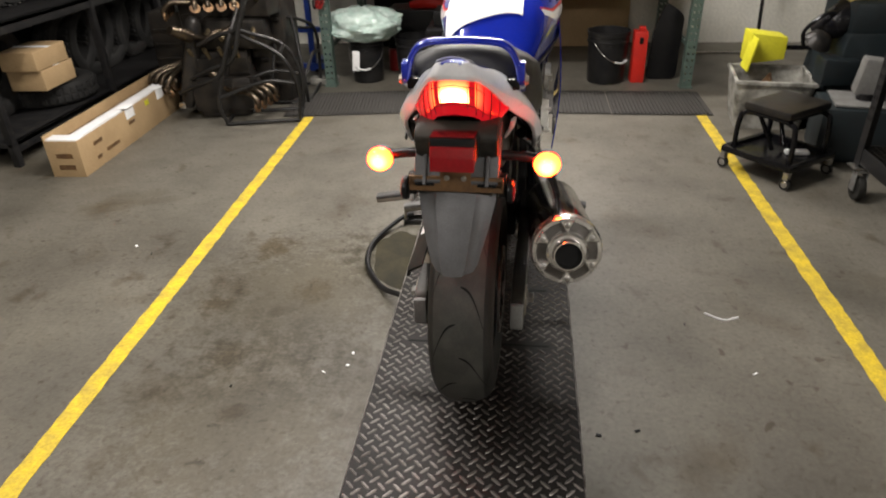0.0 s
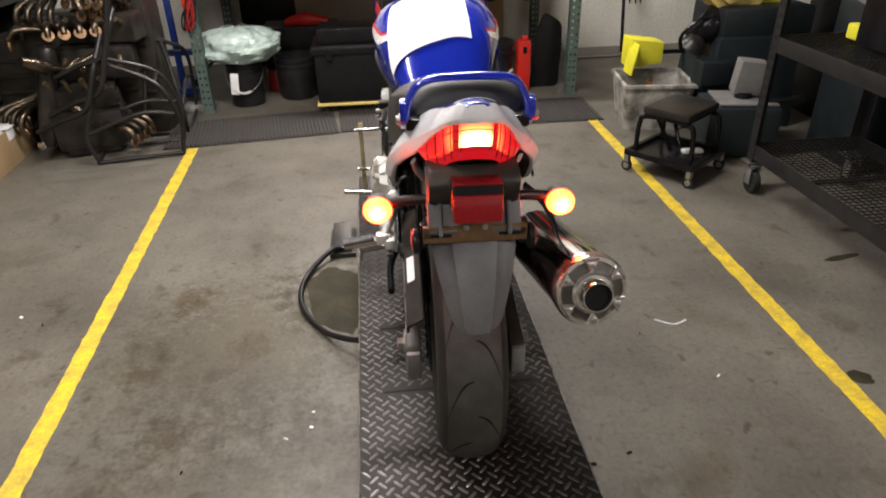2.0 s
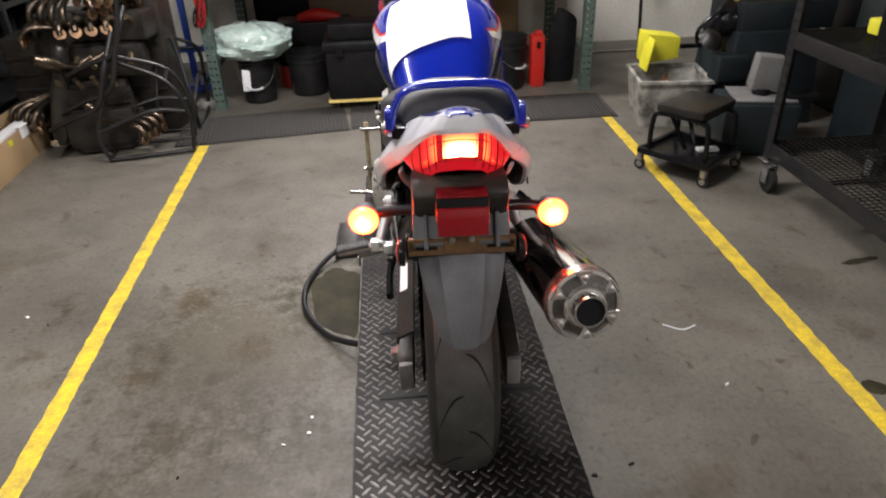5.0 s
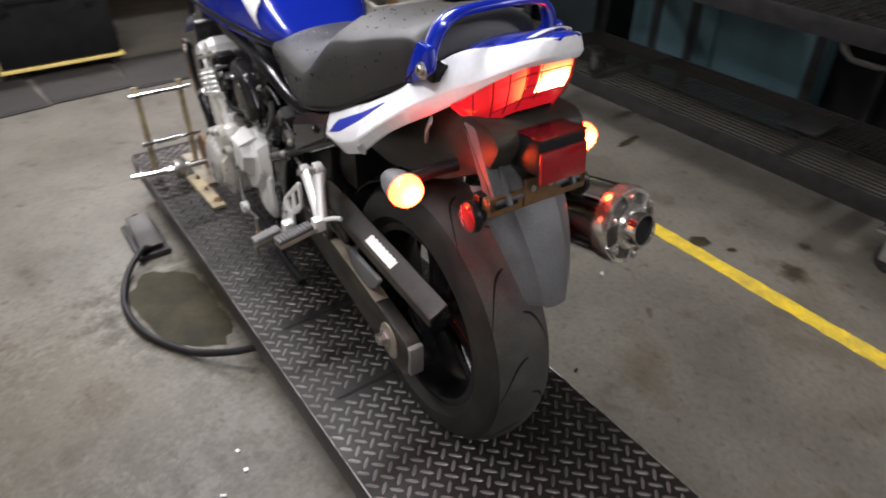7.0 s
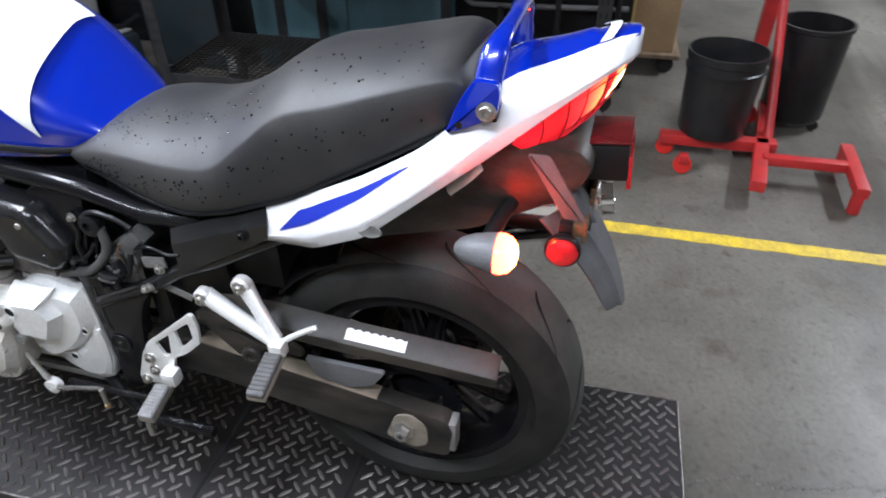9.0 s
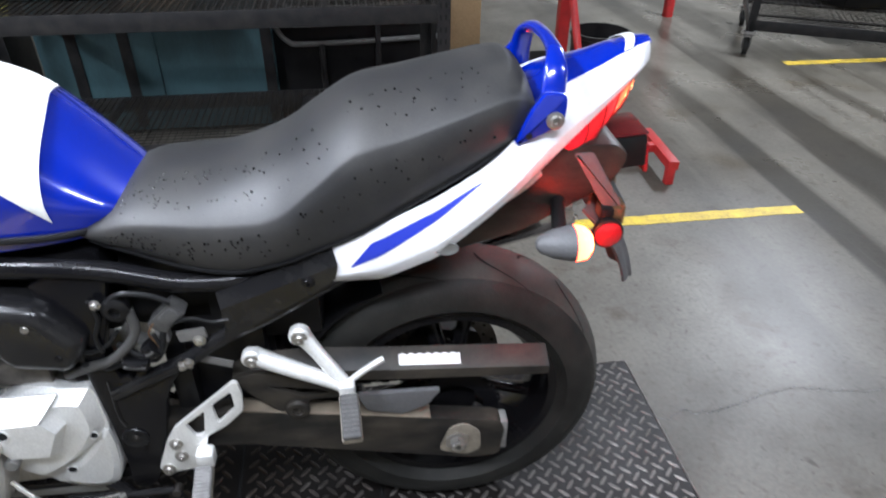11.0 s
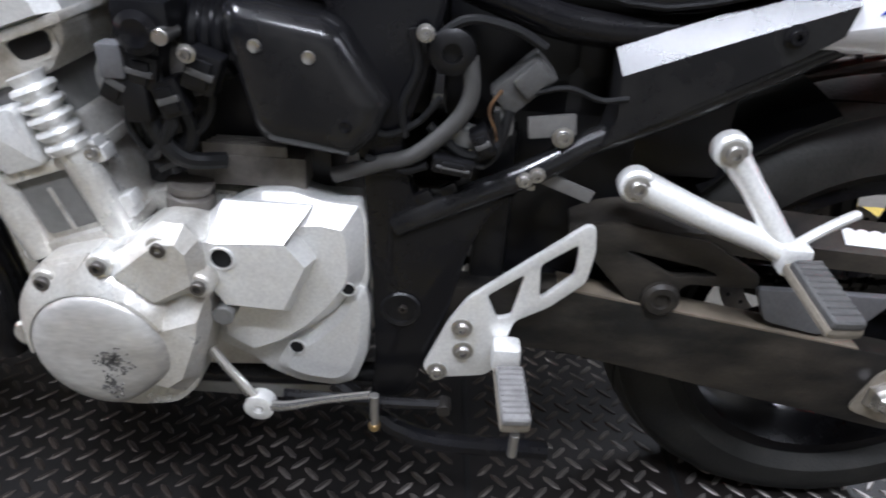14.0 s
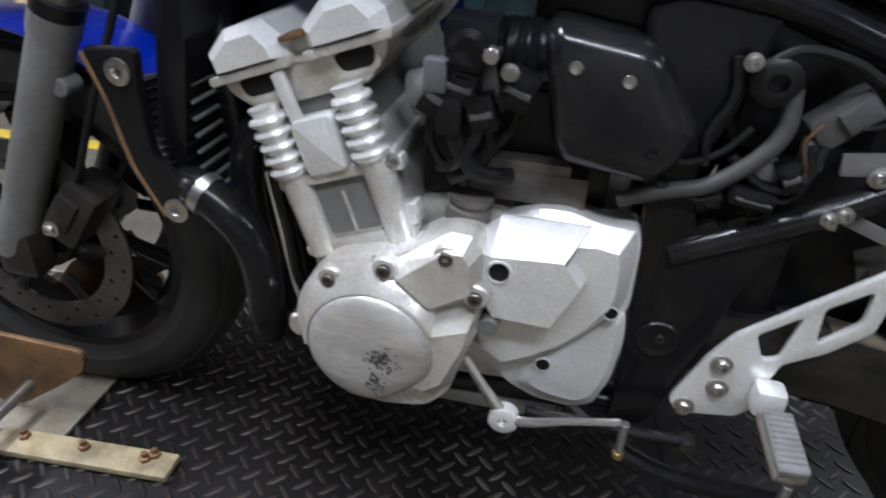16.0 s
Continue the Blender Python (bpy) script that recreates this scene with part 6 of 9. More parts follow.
for row in (((0, 0.43, 0.84), (0.2, 0.08, 0.16), 0.02), ((0, 0.53, 0.62), (0.25, 0.04, 0.30), 0.01), ((0, 0.455, 0.66), (0.2, 0.14, 0.34), 0.01), ((0, 0.35, 0.79), (0.17, 0.13, 0.16), 0.01), ((0, 0.392, 0.64), (0.15, 0.04, 0.2), 0.01), ((0, 0.32, 0.86), (0.18, 0.16, 0.05), 0.01)):
    part("inner_fender", boxes(row), M["black"], bike)
part("inner_shroud", boxes(((0, 0.80, 0.745), (0.25, 0.20, 0.13), 0.01)), M["black"], bike)
part("battery_box", boxes(((0, 0.52, 0.84), (0.2, 0.14, 0.15), 0.015)), M["black"], bike)
part("airbox", boxes(((0, 0.70, 0.85), (0.24, 0.2, 0.16), 0.02)), M["black"], bike)
# plugs, leads and small hoses of the injection and the tail loom
def plug(name, y, z, sy, sz, lean, x=-0.19, material="black", label=""):
    p = part(name, boxes(((x, y, z), (0.024, sy, sz), 0.003, pose(0, 0, 0, lean, 0, 0)), ((x, y, z), (0.030, sy * 0.55, sz * 0.7), 0.002, pose(0, 0, 0, lean, 0, 0))), M[material], bike, label)
    part("plug_rim", boxes(((x - 0.0135, y, z), (0.004, sy * 0.8, sz * 0.18), 0.001, pose(0, 0, 0, lean, 0, 0))), M["pad"], p)
    return p


plug("connector", 0.850, 0.826, 0.030, 0.030, 12, label="black injector plug")
plug("connector", 0.828, 0.803, 0.026, 0.034, -18, label="black sensor plug")
plug("connector", 0.797, 0.828, 0.030, 0.036, 20, label="black sensor plug")
plug("connector", 0.872, 0.815, 0.022, 0.040, 30)
plug("connector", 0.575, 0.746, 0.040, 0.016, 8, x=-0.168, label="black loom connector")
plug("connector", 0.548, 0.770, 0.018, 0.028, -30, x=-0.165)
for pts, r, key in (([(0.850, 0.812), (0.858, 0.785), (0.850, 0.755), (0.842, 0.722)], 0.005, "hose"), ([(0.828, 0.79), (0.822, 0.766), (0.835, 0.742), (0.858, 0.728)], 0.0085, "hose"), ([(0.797, 0.81), (0.803, 0.785), (0.818, 0.765), (0.845, 0.752)], 0.005, "hose"),
                    ([(0.872, 0.80), (0.880, 0.77), (0.868, 0.745), (0.845, 0.735)], 0.004, "hose"), ([(0.555, 0.752), (0.540, 0.757), (0.535, 0.775), (0.545, 0.80), (0.535, 0.82)], 0.0016, "rust"), ([(0.560, 0.747), (0.545, 0.745), (0.532, 0.765), (0.538, 0.80)], 0.0032, "hose"),
                    ([(0.600, 0.742), (0.62, 0.735), (0.635, 0.74), (0.66, 0.745)], 0.0045, "hose"), ([(0.618, 0.87), (0.612, 0.835), (0.625, 0.80), (0.622, 0.77)], 0.004, "hose"), ([(0.505, 0.82), (0.475, 0.826), (0.445, 0.817), (0.42, 0.82)], 0.0028, "hose"),
                    ([(0.60, 0.86), (0.57, 0.88), (0.53, 0.875), (0.50, 0.86)], 0.0045, "hose"), ([(0.66, 0.78), (0.64, 0.77), (0.61, 0.785), (0.59, 0.81)], 0.0035, "hose")):
    part("lead", tube([(-0.178 if pts[0][0] > 0.7 else -0.166, a, b) for a, b in pts], r, 8, 7), M[key], bike)
for y, z in ((0.805, 0.846), (0.494, 0.742), (0.606, 0.868), (0.505, 0.736)):
    part("clamp_screw", bolt_head(bmesh.new(), (-0.172 if y < 0.7 else -0.205, y, z), 0.0055, -1), M["bolt"], bike)
for y, z in ((0.60, 0.70), (0.575, 0.71)):
    part("frame_lug", boxes(((-0.158, y, z), (0.01, 0.018, 0.022), 0.003, pose(0, 0, 0, -30, 0, 0))), M["satin"], bike)

# pegs and controls on both sides
for s in (-1, 1):
    br = part("pillion_bracket", tube([(s * 0.158, 0.396, 0.735), (s * 0.172, 0.335, 0.714), (s * 0.190, 0.266, 0.694), (s * 0.194, 0.248, 0.688)], [0.0165, 0.0145, 0.012, 0.014], 12, 6), M["silver"], bike, "silver forked pillion peg bracket")
    part("upper_fork", tube([(s * 0.158, 0.315, 0.777), (s * 0.172, 0.289, 0.745), (s * 0.190, 0.252, 0.695)], [0.0155, 0.012, 0.0125], 12, 6), M["silver"], br)
    part("heel_loop", tube([(s * 0.192, 0.246, 0.690), (s * 0.185, 0.215, 0.710), (s * 0.178, 0.190, 0.722), (s * 0.175, 0.182, 0.724)], 0.0052, 10, 6), M["silver"], br)
    for y, z in ((0.396, 0.735), (0.315, 0.777)):
        part("bracket_bolt", bolt_head(bmesh.new(), (s * 0.172, y, z), 0.0085, s), M["bolt"], br)
        part("bracket_eye", cyl(bmesh.new(), (s * 0.162, y, z), "x", 0.0175, 0.02, 0.003), M["silver"], br)
    part("peg_clevis", boxes(((s * 0.202, 0.244, 0.687), (0.026, 0.026, 0.03), 0.005)), M["silver"], br)
    peg = [(s * 0.212, 0.242, 0.687), (s * 0.258, 0.239, 0.681), (s * 0.304, 0.235, 0.675)]
    along = (Vector(peg[2]) - Vector(peg[0])).normalized()
    turn = Matrix.Translation(Vector(peg[0]).lerp(Vector(peg[2]), 0.5)) @ along.to_track_quat("X", "Z").to_matrix().to_4x4()
    bm = boxes(((0, 0, -0.003), (0.090, 0.033, 0.012), 0.005))
    bm.transform(turn)
    part("peg_core", bm, M["dull"], br, "dull metal peg under its rubber")
    bm = boxes(((0.003, 0, 0.006), (0.084, 0.030, 0.011), 0.0048, None, 3))
    bm.transform(turn)
    part("pillion_peg", bm, M["pad"], br, "ribbed grey rubber foot peg pad")
    bm = bmesh.new()
    for k in range(9):
        box(bm, (-0.034 + 0.0085 * k, 0, 0.0112), (0.0045, 0.026, 0.004), 0.0012, None, 1)
    bm.transform(turn)
    tagged(part("peg_rib", bm, M["pad"], br), kind="stuff")
    dy_ = -0.007
    hp = [(0.602, 0.492), (0.575, 0.560), (0.556, 0.592), (0.443, 0.690), (0.434, 0.688), (0.430, 0.66), (0.434, 0.622), (0.468, 0.588), (0.503, 0.566), (0.508, 0.548), (0.516, 0.500), (0.53, 0.486), (0.59, 0.477)]
    hp = [(a + dy_, b) for a, b in hp]
    plate = part("heel_plate", prism(rounded(hp, 0.006, 3), s * 0.172, s * 0.164, 0.0015, holes=(rounded([(0.529, 0.597), (0.492, 0.627), (0.501, 0.572), (0.516, 0.567)], 0.005, 3), rounded([(0.477, 0.640), (0.441, 0.668), (0.440, 0.630), (0.473, 0.597)], 0.006, 3))),
                 M["silver"], bike, "silver footrest plate with two cut-outs")
    for y, z in ((0.560, 0.553), (0.557, 0.521), (0.585, 0.488)):
        part("plate_bolt", bolt_head(bmesh.new(), (s * 0.172, y + dy_, z), 0.008, s), M["bolt"], plate)
    part("peg_hinge", boxes(((s * 0.186, 0.503, 0.530), (0.03, 0.032, 0.034), 0.008)), M["silver"], plate)
    peg = [(s * 0.198, 0.502, 0.531), (s * 0.218, 0.500, 0.529), (s * 0.275, 0.496, 0.520), (s * 0.286, 0.495, 0.518)]
    along = (Vector(peg[3]) - Vector(peg[0])).normalized()
    turn = Matrix.Translation(Vector(peg[0]).lerp(Vector(peg[3]), 0.55)) @ along.to_track_quat("X", "Z").to_matrix().to_4x4()
    bm = boxes(((-0.002, 0, -0.004), (0.078, 0.032, 0.014), 0.006))
    bm.transform(turn)
    part("peg_core", bm, M["dull"], plate, "dull metal peg under its rubber")
    bm = boxes(((0.001, 0, 0.006), (0.072, 0.030, 0.012), 0.0052, None, 3))
    bm.transform(turn)
    part("rider_peg", bm, M["peg"], plate, "worn grey ribbed rider peg")
    bm = bmesh.new()
    for k in range(9):
        box(bm, (-0.029 + 0.0070 * k, 0, 0.0118), (0.0038, 0.026, 0.004), 0.0012, None, 1)
    bm.transform(turn)
    tagged(part("peg_rib", bm, M["peg"], plate), kind="stuff")
    part("peg_feeler", cyl(bmesh.new(), (s * 0.280, 0.495, 0.492), "z", 0.005, 0.03), M["bolt"], plate)
sh = part("gear_lever", tube([(-0.205, 0.824, 0.527), (-0.212, 0.802, 0.500), (-0.218, 0.772, 0.466), (-0.221, 0.745, 0.464), (-0.222, 0.70, 0.478), (-0.222, 0.647, 0.491)], [0.0070, 0.0075, 0.011, 0.0085, 0.0060, 0.0062], 10, 6, flat=0.7), M["cap"], bike, "worn steel gear lever")
part("lever_pivot", lathe([(0.006, -0.012), (0.0165, -0.012), (0.0165, 0.004), (0.012, 0.006), (0.006, 0.006), (0.006, 0.0)], Matrix.Translation((-0.222, 0.772, 0.462)) @ pose(0, 0, 0, 0, -90, 0), 24), M["silver"], sh)
part("toe_peg", cyl(bmesh.new(), (-0.226, 0.643, 0.472), "z", 0.005, 0.045), M["bolt"], sh, "small worn toe peg")
part("toe_tip", lathe([(0.0001, -0.006), (0.006, -0.004), (0.0068, 0), (0.006, 0.004), (0.0001, 0.006)], pose(-0.226, 0.643, 0.449), 14), M["brass"], sh, "brass-coloured tip")
part("linkage_rod", tube([(-0.20, 0.75, 0.462), (-0.195, 0.64, 0.455), (-0.19, 0.572, 0.452)], 0.007, 10, 3), M["satin"], sh)
part("rod_joint", cyl(bmesh.new(), (-0.19, 0.567, 0.451), "x", 0.008, 0.02), M["dark_iron"], sh)
part("side_stand", tube([(-0.15, 0.70, 0.44), (-0.19, 0.60, 0.40), (-0.19, 0.44, 0.39)], 0.012, 10, 5), M["satin"], bike, "folded black side stand")
part("sump_pan", boxes(((0, 0.84, 0.405), (0.26, 0.26, 0.05), 0.02)), M["machine_grey"], eng)

# radiator, headers and front end
rad = part("radiator", boxes(((0, 1.165, 0.76), (0.34, 0.035, 0.26), 0.006, pose(0, 0, 0, 8, 0, 0))), M["satin"], bike, "black radiator behind the front wheel")
for k in range(12):
    part("radiator_fin", boxes(((0, 1.146, 0.65 + k * 0.019), (0.32, 0.004, 0.004), 0.001)), M["machine_grey"], rad)
for x in (-0.135, -0.045, 0.045, 0.135):
    part("header_pipe", tube([(x, 1.0, 0.755), (x, 1.085, 0.735), (x * 1.0, 1.105, 0.66), (x, 1.09, 0.56), (x * 0.9, 1.07, 0.46), (x * 0.6, 0.97, 0.385), (x * 0.4, 0.80, 0.365)], 0.019, 14, 8), M["satin"], bike, "black exhaust header pipe")
wp = part("coolant_pipe", tube([(-0.165, 1.165, 0.668), (-0.185, 1.135, 0.674), (-0.19, 1.107, 0.658), (-0.19, 1.080, 0.627), (-0.188, 1.068, 0.576), (-0.182, 1.069, 0.52), (-0.165, 1.08, 0.483)], 0.0225, 16, 8), M["satin"], bike, "black coolant hose with a clamp")
part("hose_clamp", tube([(-0.186, 1.133, 0.674), (-0.188, 1.122, 0.669)], 0.0245, 18, 0), M["bolt"], wp)
part("horn_bracket", prism(rounded([(1.238, 0.822), (1.177, 0.826), (1.180, 0.783), (1.176, 0.715), (1.148, 0.681), (1.148, 0.638), (1.172, 0.640), (1.202, 0.70), (1.218, 0.768)], 0.008), -0.200, -0.185, 0.004), M["black"], bike, "black radiator side bracket")
part("worn_edge", tube([(-0.199, 1.237, 0.818), (-0.199, 1.218, 0.768), (-0.199, 1.202, 0.70), (-0.199, 1.172, 0.643)], 0.0028, 8, 5), M["rust"], bike, "scraped brown edge of the bracket")
for y, z in ((1.197, 0.802), (1.157, 0.653)):
    bm = lathe([(0.014, 0), (0.014, 0.003), (0.006, 0.004), (0.004, 0.0), (0.0001, 0.0)], Matrix.Translation((-0.2005, y, z)) @ pose(0, 0, 0, 0, -90, 0), 20)
    part("bracket_washer", bm, M["bolt"], bike)
prof = []
for k in range(13):
    prof += [(0.013, k * 0.009), (0.018, k * 0.009 + 0.003), (0.013, k * 0.009 + 0.006)]
part("corrugated_hose", lathe(prof, Matrix.Translation((-0.155, 1.172, 0.675)) @ pose(0, 0, 0, -16, 0, 0), 16), M["black"], bike)
axis_top = Vector((0, 1.193, 1.14))
axis_low = Vector((0, 1.497, 0.50))
for s in (-1, 1):
    o = Vector((s * 0.1, 0, 0))
    p = lambda u: axis_top.lerp(axis_low, u) + o
    fork = part("fork_leg", tube([p(-0.02), p(0.5)], 0.0215, 18, 0), M["steel"], bike, "telescopic front fork leg")
    part("fork_slider", tube([p(0.47), p(0.475), p(0.52), p(0.54), p(1.0), p(1.04)], [0.027, 0.030, 0.030, 0.0275, 0.0275, 0.02], 18, 0), M["machine_grey"], fork, "dusty grey lower fork slider")
    part("dust_seal", tube([p(0.46), p(0.485)], 0.0305, 18, 0), M["black"], fork)
    part("axle_clamp", boxes(((s * 0.1, FY - 0.005, FZ), (0.045, 0.06, 0.07), 0.01)), M["dark_iron"], fork)
    part("fender_mount", cyl(bmesh.new(), p(0.62) - Vector((0, 0.03, 0)), "x", 0.012, 0.03), M["machine_grey"], fork)
    cal = part("brake_caliper", boxes(((s * 0.085, FY - 0.105, FZ + 0.075), (0.065, 0.055, 0.10), 0.012, pose(0, 0, 0, 35, 0, 0)), ((s * 0.115, FY - 0.10, FZ + 0.08), (0.02, 0.035, 0.06), 0.008, pose(0, 0, 0, 35, 0, 0))), M["dark_iron"], bike, "dark front brake caliper")
    part("caliper_bolt", bolt_head(bmesh.new(), (s * 0.126, FY - 0.085, FZ + 0.06), 0.008, s), M["bolt"], cal)
    part("brake_line", tube([(s * 0.10, FY - 0.12, FZ + 0.12), (s * 0.12, 1.31, 0.72), (s * 0.10, 1.24, 0.90), (s * 0.07, 1.2, 1.1)], 0.005, 8, 8), M["hose"], cal)
rows = []
for i in range(16):
    a = radians(40 + i * 8.2)
    rr = FR + 0.024
    rows.append([(x, FY + (rr - 14 * abs(x) ** 3) * math.cos(a), FZ + (rr - 14 * abs(x) ** 3) * math.sin(a)) for x in (-0.08, -0.065, -0.045, -0.02, 0, 0.02, 0.045, 0.065, 0.08)])
part("front_mudguard", thicken(loft(rows, closed=False, cap=False), 0.004), M["blue"], bike, "glossy blue front mudguard")
part("lower_yoke", boxes(((0, 1.262, 0.97), (0.25, 0.06, 0.045), 0.012, pose(0, 0, 0, 23, 0, 0))), M["satin"], bike)
part("upper_yoke", boxes(((0, 1.188, 1.145), (0.25, 0.07, 0.035), 0.012, pose(0, 0, 0, 20, 0, 0))), M["silver"], bike, "silver upper yoke")
bars = part("handlebar", tube([(-0.305, 1.130, 1.196), (-0.215, 1.165, 1.215), (-0.13, 1.185, 1.218), (-0.05, 1.190, 1.200), (0.05, 1.190, 1.200), (0.13, 1.185, 1.218), (0.215, 1.165, 1.215), (0.305, 1.130, 1.196)], 0.011, 12, 6), M["satin"], bike, "black handlebar")
for s in (-1, 1):
    part("bar_clamp", boxes(((s * 0.045, 1.19, 1.186), (0.034, 0.045, 0.045), 0.01)), M["silver"], bars)
    part("clamp_bolt", bolt_head(bmesh.new(), (s * 0.045, 1.168, 1.200), 0.006, s), M["bolt"], bars)
    part("grip", tube([(s * 0.215, 1.164, 1.214), (s * 0.308, 1.129, 1.195)], [0.0175, 0.019], 14, 0), M["rubber"], bars, "black rubber grip")
    part("bar_end", tube([(s * 0.308, 1.129, 1.195), (s * 0.330, 1.121, 1.190)], 0.0165, 14, 0), M["satin"], bars)
    part("switchgear", boxes(((s * 0.190, 1.172, 1.222), (0.05, 0.045, 0.048), 0.01, pose(0, 0, 0, 0, s * 12, -s * 20))), M["black"], bars)
    part("switch_button", boxes(((s * 0.186, 1.150, 1.236), (0.018, 0.008, 0.010), 0.002)), M["machine_grey"], bars)
    part("control_lever", tube([(s * 0.17, 1.215, 1.228), (s * 0.225, 1.212, 1.220), (s * 0.315, 1.178, 1.196)], [0.009, 0.007, 0.0085], 10, 6, flat=0.6), M["satin"] if s < 0 else M["silver"], bars, "brake lever" if s > 0 else "clutch lever")
    part("reservoir" if s > 0 else "lever_perch", boxes(((s * 0.148, 1.218, 1.230), (0.056, 0.045, 0.05), 0.012)), M["machine_grey"] if s > 0 else M["black"], bars)
    part("fairing_inner", prism(rounded([(1.26, 1.15), (1.32, 1.235), (1.40, 1.262), (1.42, 1.10), (1.28, 1.02)], 0.04), s * 0.098, s * 0.185, 0.03), M["rubber"], bike)
part("bar_mount", boxes(((0, 1.188, 1.168), (0.17, 0.05, 0.022), 0.008)), M["chrome"], bars, "bright top clamp")
cl = part("instrument_panel", prism(rounded([(-0.092, 1.196), (-0.104, 1.232), (-0.076, 1.272), (0.076, 1.272), (0.104, 1.232), (0.092, 1.196)], 0.024, 5), 1.30, 1.36, 0.008, axis="y"), M["black"], bike, "instrument panel with dial and red display")
part("dial", cyl(bmesh.new(), (-0.012, 1.296, 1.236), "y", 0.030, 0.008), M["dial"], cl, "round pale dial")
part("needle", boxes(((-0.006, 1.2905, 1.243), (0.003, 0.002, 0.022), 0.0005, pose(0, 0, 0, 0, 25, 0))), M["red"], cl, "red needle")
part("dial_ring", lathe([(0.030, 0), (0.034, 0.0), (0.034, 0.012), (0.030, 0.012)], pose(-0.012, 1.288, 1.236, -90), 32, closed=True), M["silver"], cl)
part("display", boxes(((0.049, 1.297, 1.240), (0.044, 0.006, 0.038), 0.004)), M["lcd"], cl, "glowing red display")
part("pilot_lamp", cyl(bmesh.new(), (-0.062, 1.297, 1.238), "y", 0.005, 0.006), M["green_led"], cl)
rows = []
for i in range(9):
    u = i / 8
    hw = 0.205 - 0.05 * u - 0.06 * max(0, u - 0.6) / 0.4
    rows.append([(x * hw, 1.36 + 0.05 * u + 0.085 * (1 - abs(x) ** 2), 1.255 + 0.20 * u - 0.02 * abs(x) ** 2 * u) for x in np.linspace(-1, 1, 13)])
ws = part("windscreen", thicken(loft(rows, closed=False, cap=False), 0.003), M["screen"], bike, "smoke-tinted plastic windscreen", smooth=60)
rows = []
for i in range(10):
    u = i / 9
    rows.append([(s_ * (0.13 + 0.085 * math.sin(math.pi * min(1, v * 1.05))), 1.22 + 0.03 + u * 0.32, 1.26 - 0.34 * v + 0.01 * u) for s_, v in ((1, 0.0), (1, 0.25), (1, 0.5), (1, 0.75), (1, 1.0))])
fr = part("upper_fairing", thicken(loft(rows, closed=False, cap=False), 0.004), M["blue"], bike, "blue half fairing")
rows = [[(-x, y, z) for x, y, z in r] for r in rows]
part("upper_fairing", thicken(loft(rows[3:], closed=False, cap=False), 0.004), M["blue"], bike, "blue half fairing")
rows = []
for i in range(10):
    u = i / 9
    rows.append([(0.205 + 0.02 * math.sin(math.pi * v), 0.93 + 0.28 * u + 0.10 * v * u, 1.06 - (0.20 + 0.28 * (1 - u * 0.5)) * v) for v in np.linspace(0, 1, 7)])
part("side_fairing", thicken(loft(rows, closed=False, cap=False), 0.004), M["blue"], bike, "blue right side fairing panel")
part("headlight", lathe([(0.0001, 0.03), (0.06, 0.02), (0.085, -0.02), (0.08, -0.08), (0.05, -0.11)], pose(0, 1.545, 1.12, -90), 32), M["machine_grey"], bike)

# paper on the tank
M["ink"] = mat("faint_grey_print", (0.62, 0.62, 0.62), 0.8, 0, None, 60, 0.5, 0)


def paper_at(u, v):
    """A sheet laid askew over the ridge of the tank, u across and v along."""
    a = Vector((-0.150, 0.925)).lerp(Vector((0.088, 0.955)), u)
    b = Vector((-0.195, 0.640)).lerp(Vector((0.090, 0.676)), u)
    b.y -= 0.008 * math.sin(math.pi * min(1, u / 0.8))
    q = b.lerp(a, v)
    ss = np.linspace(0, 1, 41)
    line = np.array([tank_point(q.y, t_) for t_ in ss])
    run = np.concatenate(([0], np.cumsum(np.linalg.norm(np.diff(line, axis=0), axis=1))))
    s_ = math.copysign(float(np.interp(abs(q.x), run, ss)), q.x)
    return tank_point(q.y, s_, 0.004 + 0.0015 * math.sin(u * 9 + v * 5) + 0.006 * (1 - v) ** 5 * math.sin(math.pi * min(1, u * 1.2)))


rows = [[paper_at(u, v) for u in np.linspace(0, 1, 22)] for v in np.linspace(0, 1, 22)]
sheet = solid("paper_sheet", thicken(loft(rows, closed=False, cap=False), 0.0006), M["paper"], "white sheet of paper lying over the blue fuel tank", "paper", m=bike.matrix_world.copy(), smooth=60)
for k, (u, v, w, h_) in enumerate(((0.10, 0.72, 0.16, 0.03), (0.12, 0.60, 0.20, 0.03), (0.12, 0.48, 0.12, 0.03), (0.10, 0.34, 0.22, 0.03), (0.55, 0.7, 0.2, 0.025), (0.55, 0.58, 0.25, 0.025))):
    rows = [[paper_at(a, b) + Vector((0, 0, 0.0012)) for a in np.linspace(u, u + w, 8)] for b in (v, v + h_)]
    part("printed_bar", loft(rows, closed=False, cap=False), M["ink"], sheet)

# ---------------------------------------------------------------- workbench on pallet-rack uprights


def upright(h):
    """A perforated channel post standing on the origin, its holes towards -y."""
    w, dpt = 0.076, 0.07
    holes = []
    z = 0.06
    while z < h - 0.04:
        for x in (-0.018, 0.018):
            holes.append([(x - 0.006, z - 0.008), (x + 0.006, z - 0.008), (x + 0.008, z + 0.008), (x - 0.008, z + 0.008)])
        z += 0.05
    bm = prism([(-w / 2, 0.0), (w / 2, 0.0), (w / 2, h), (-w / 2, h)], -dpt / 2, -dpt / 2 + 0.003, 0, axis="y", holes=holes)
    for s in (-1, 1):
        box(bm, (s * (w / 2 - 0.0015), 0.0015, h / 2), (0.003, dpt - 0.003, h))
    return bm


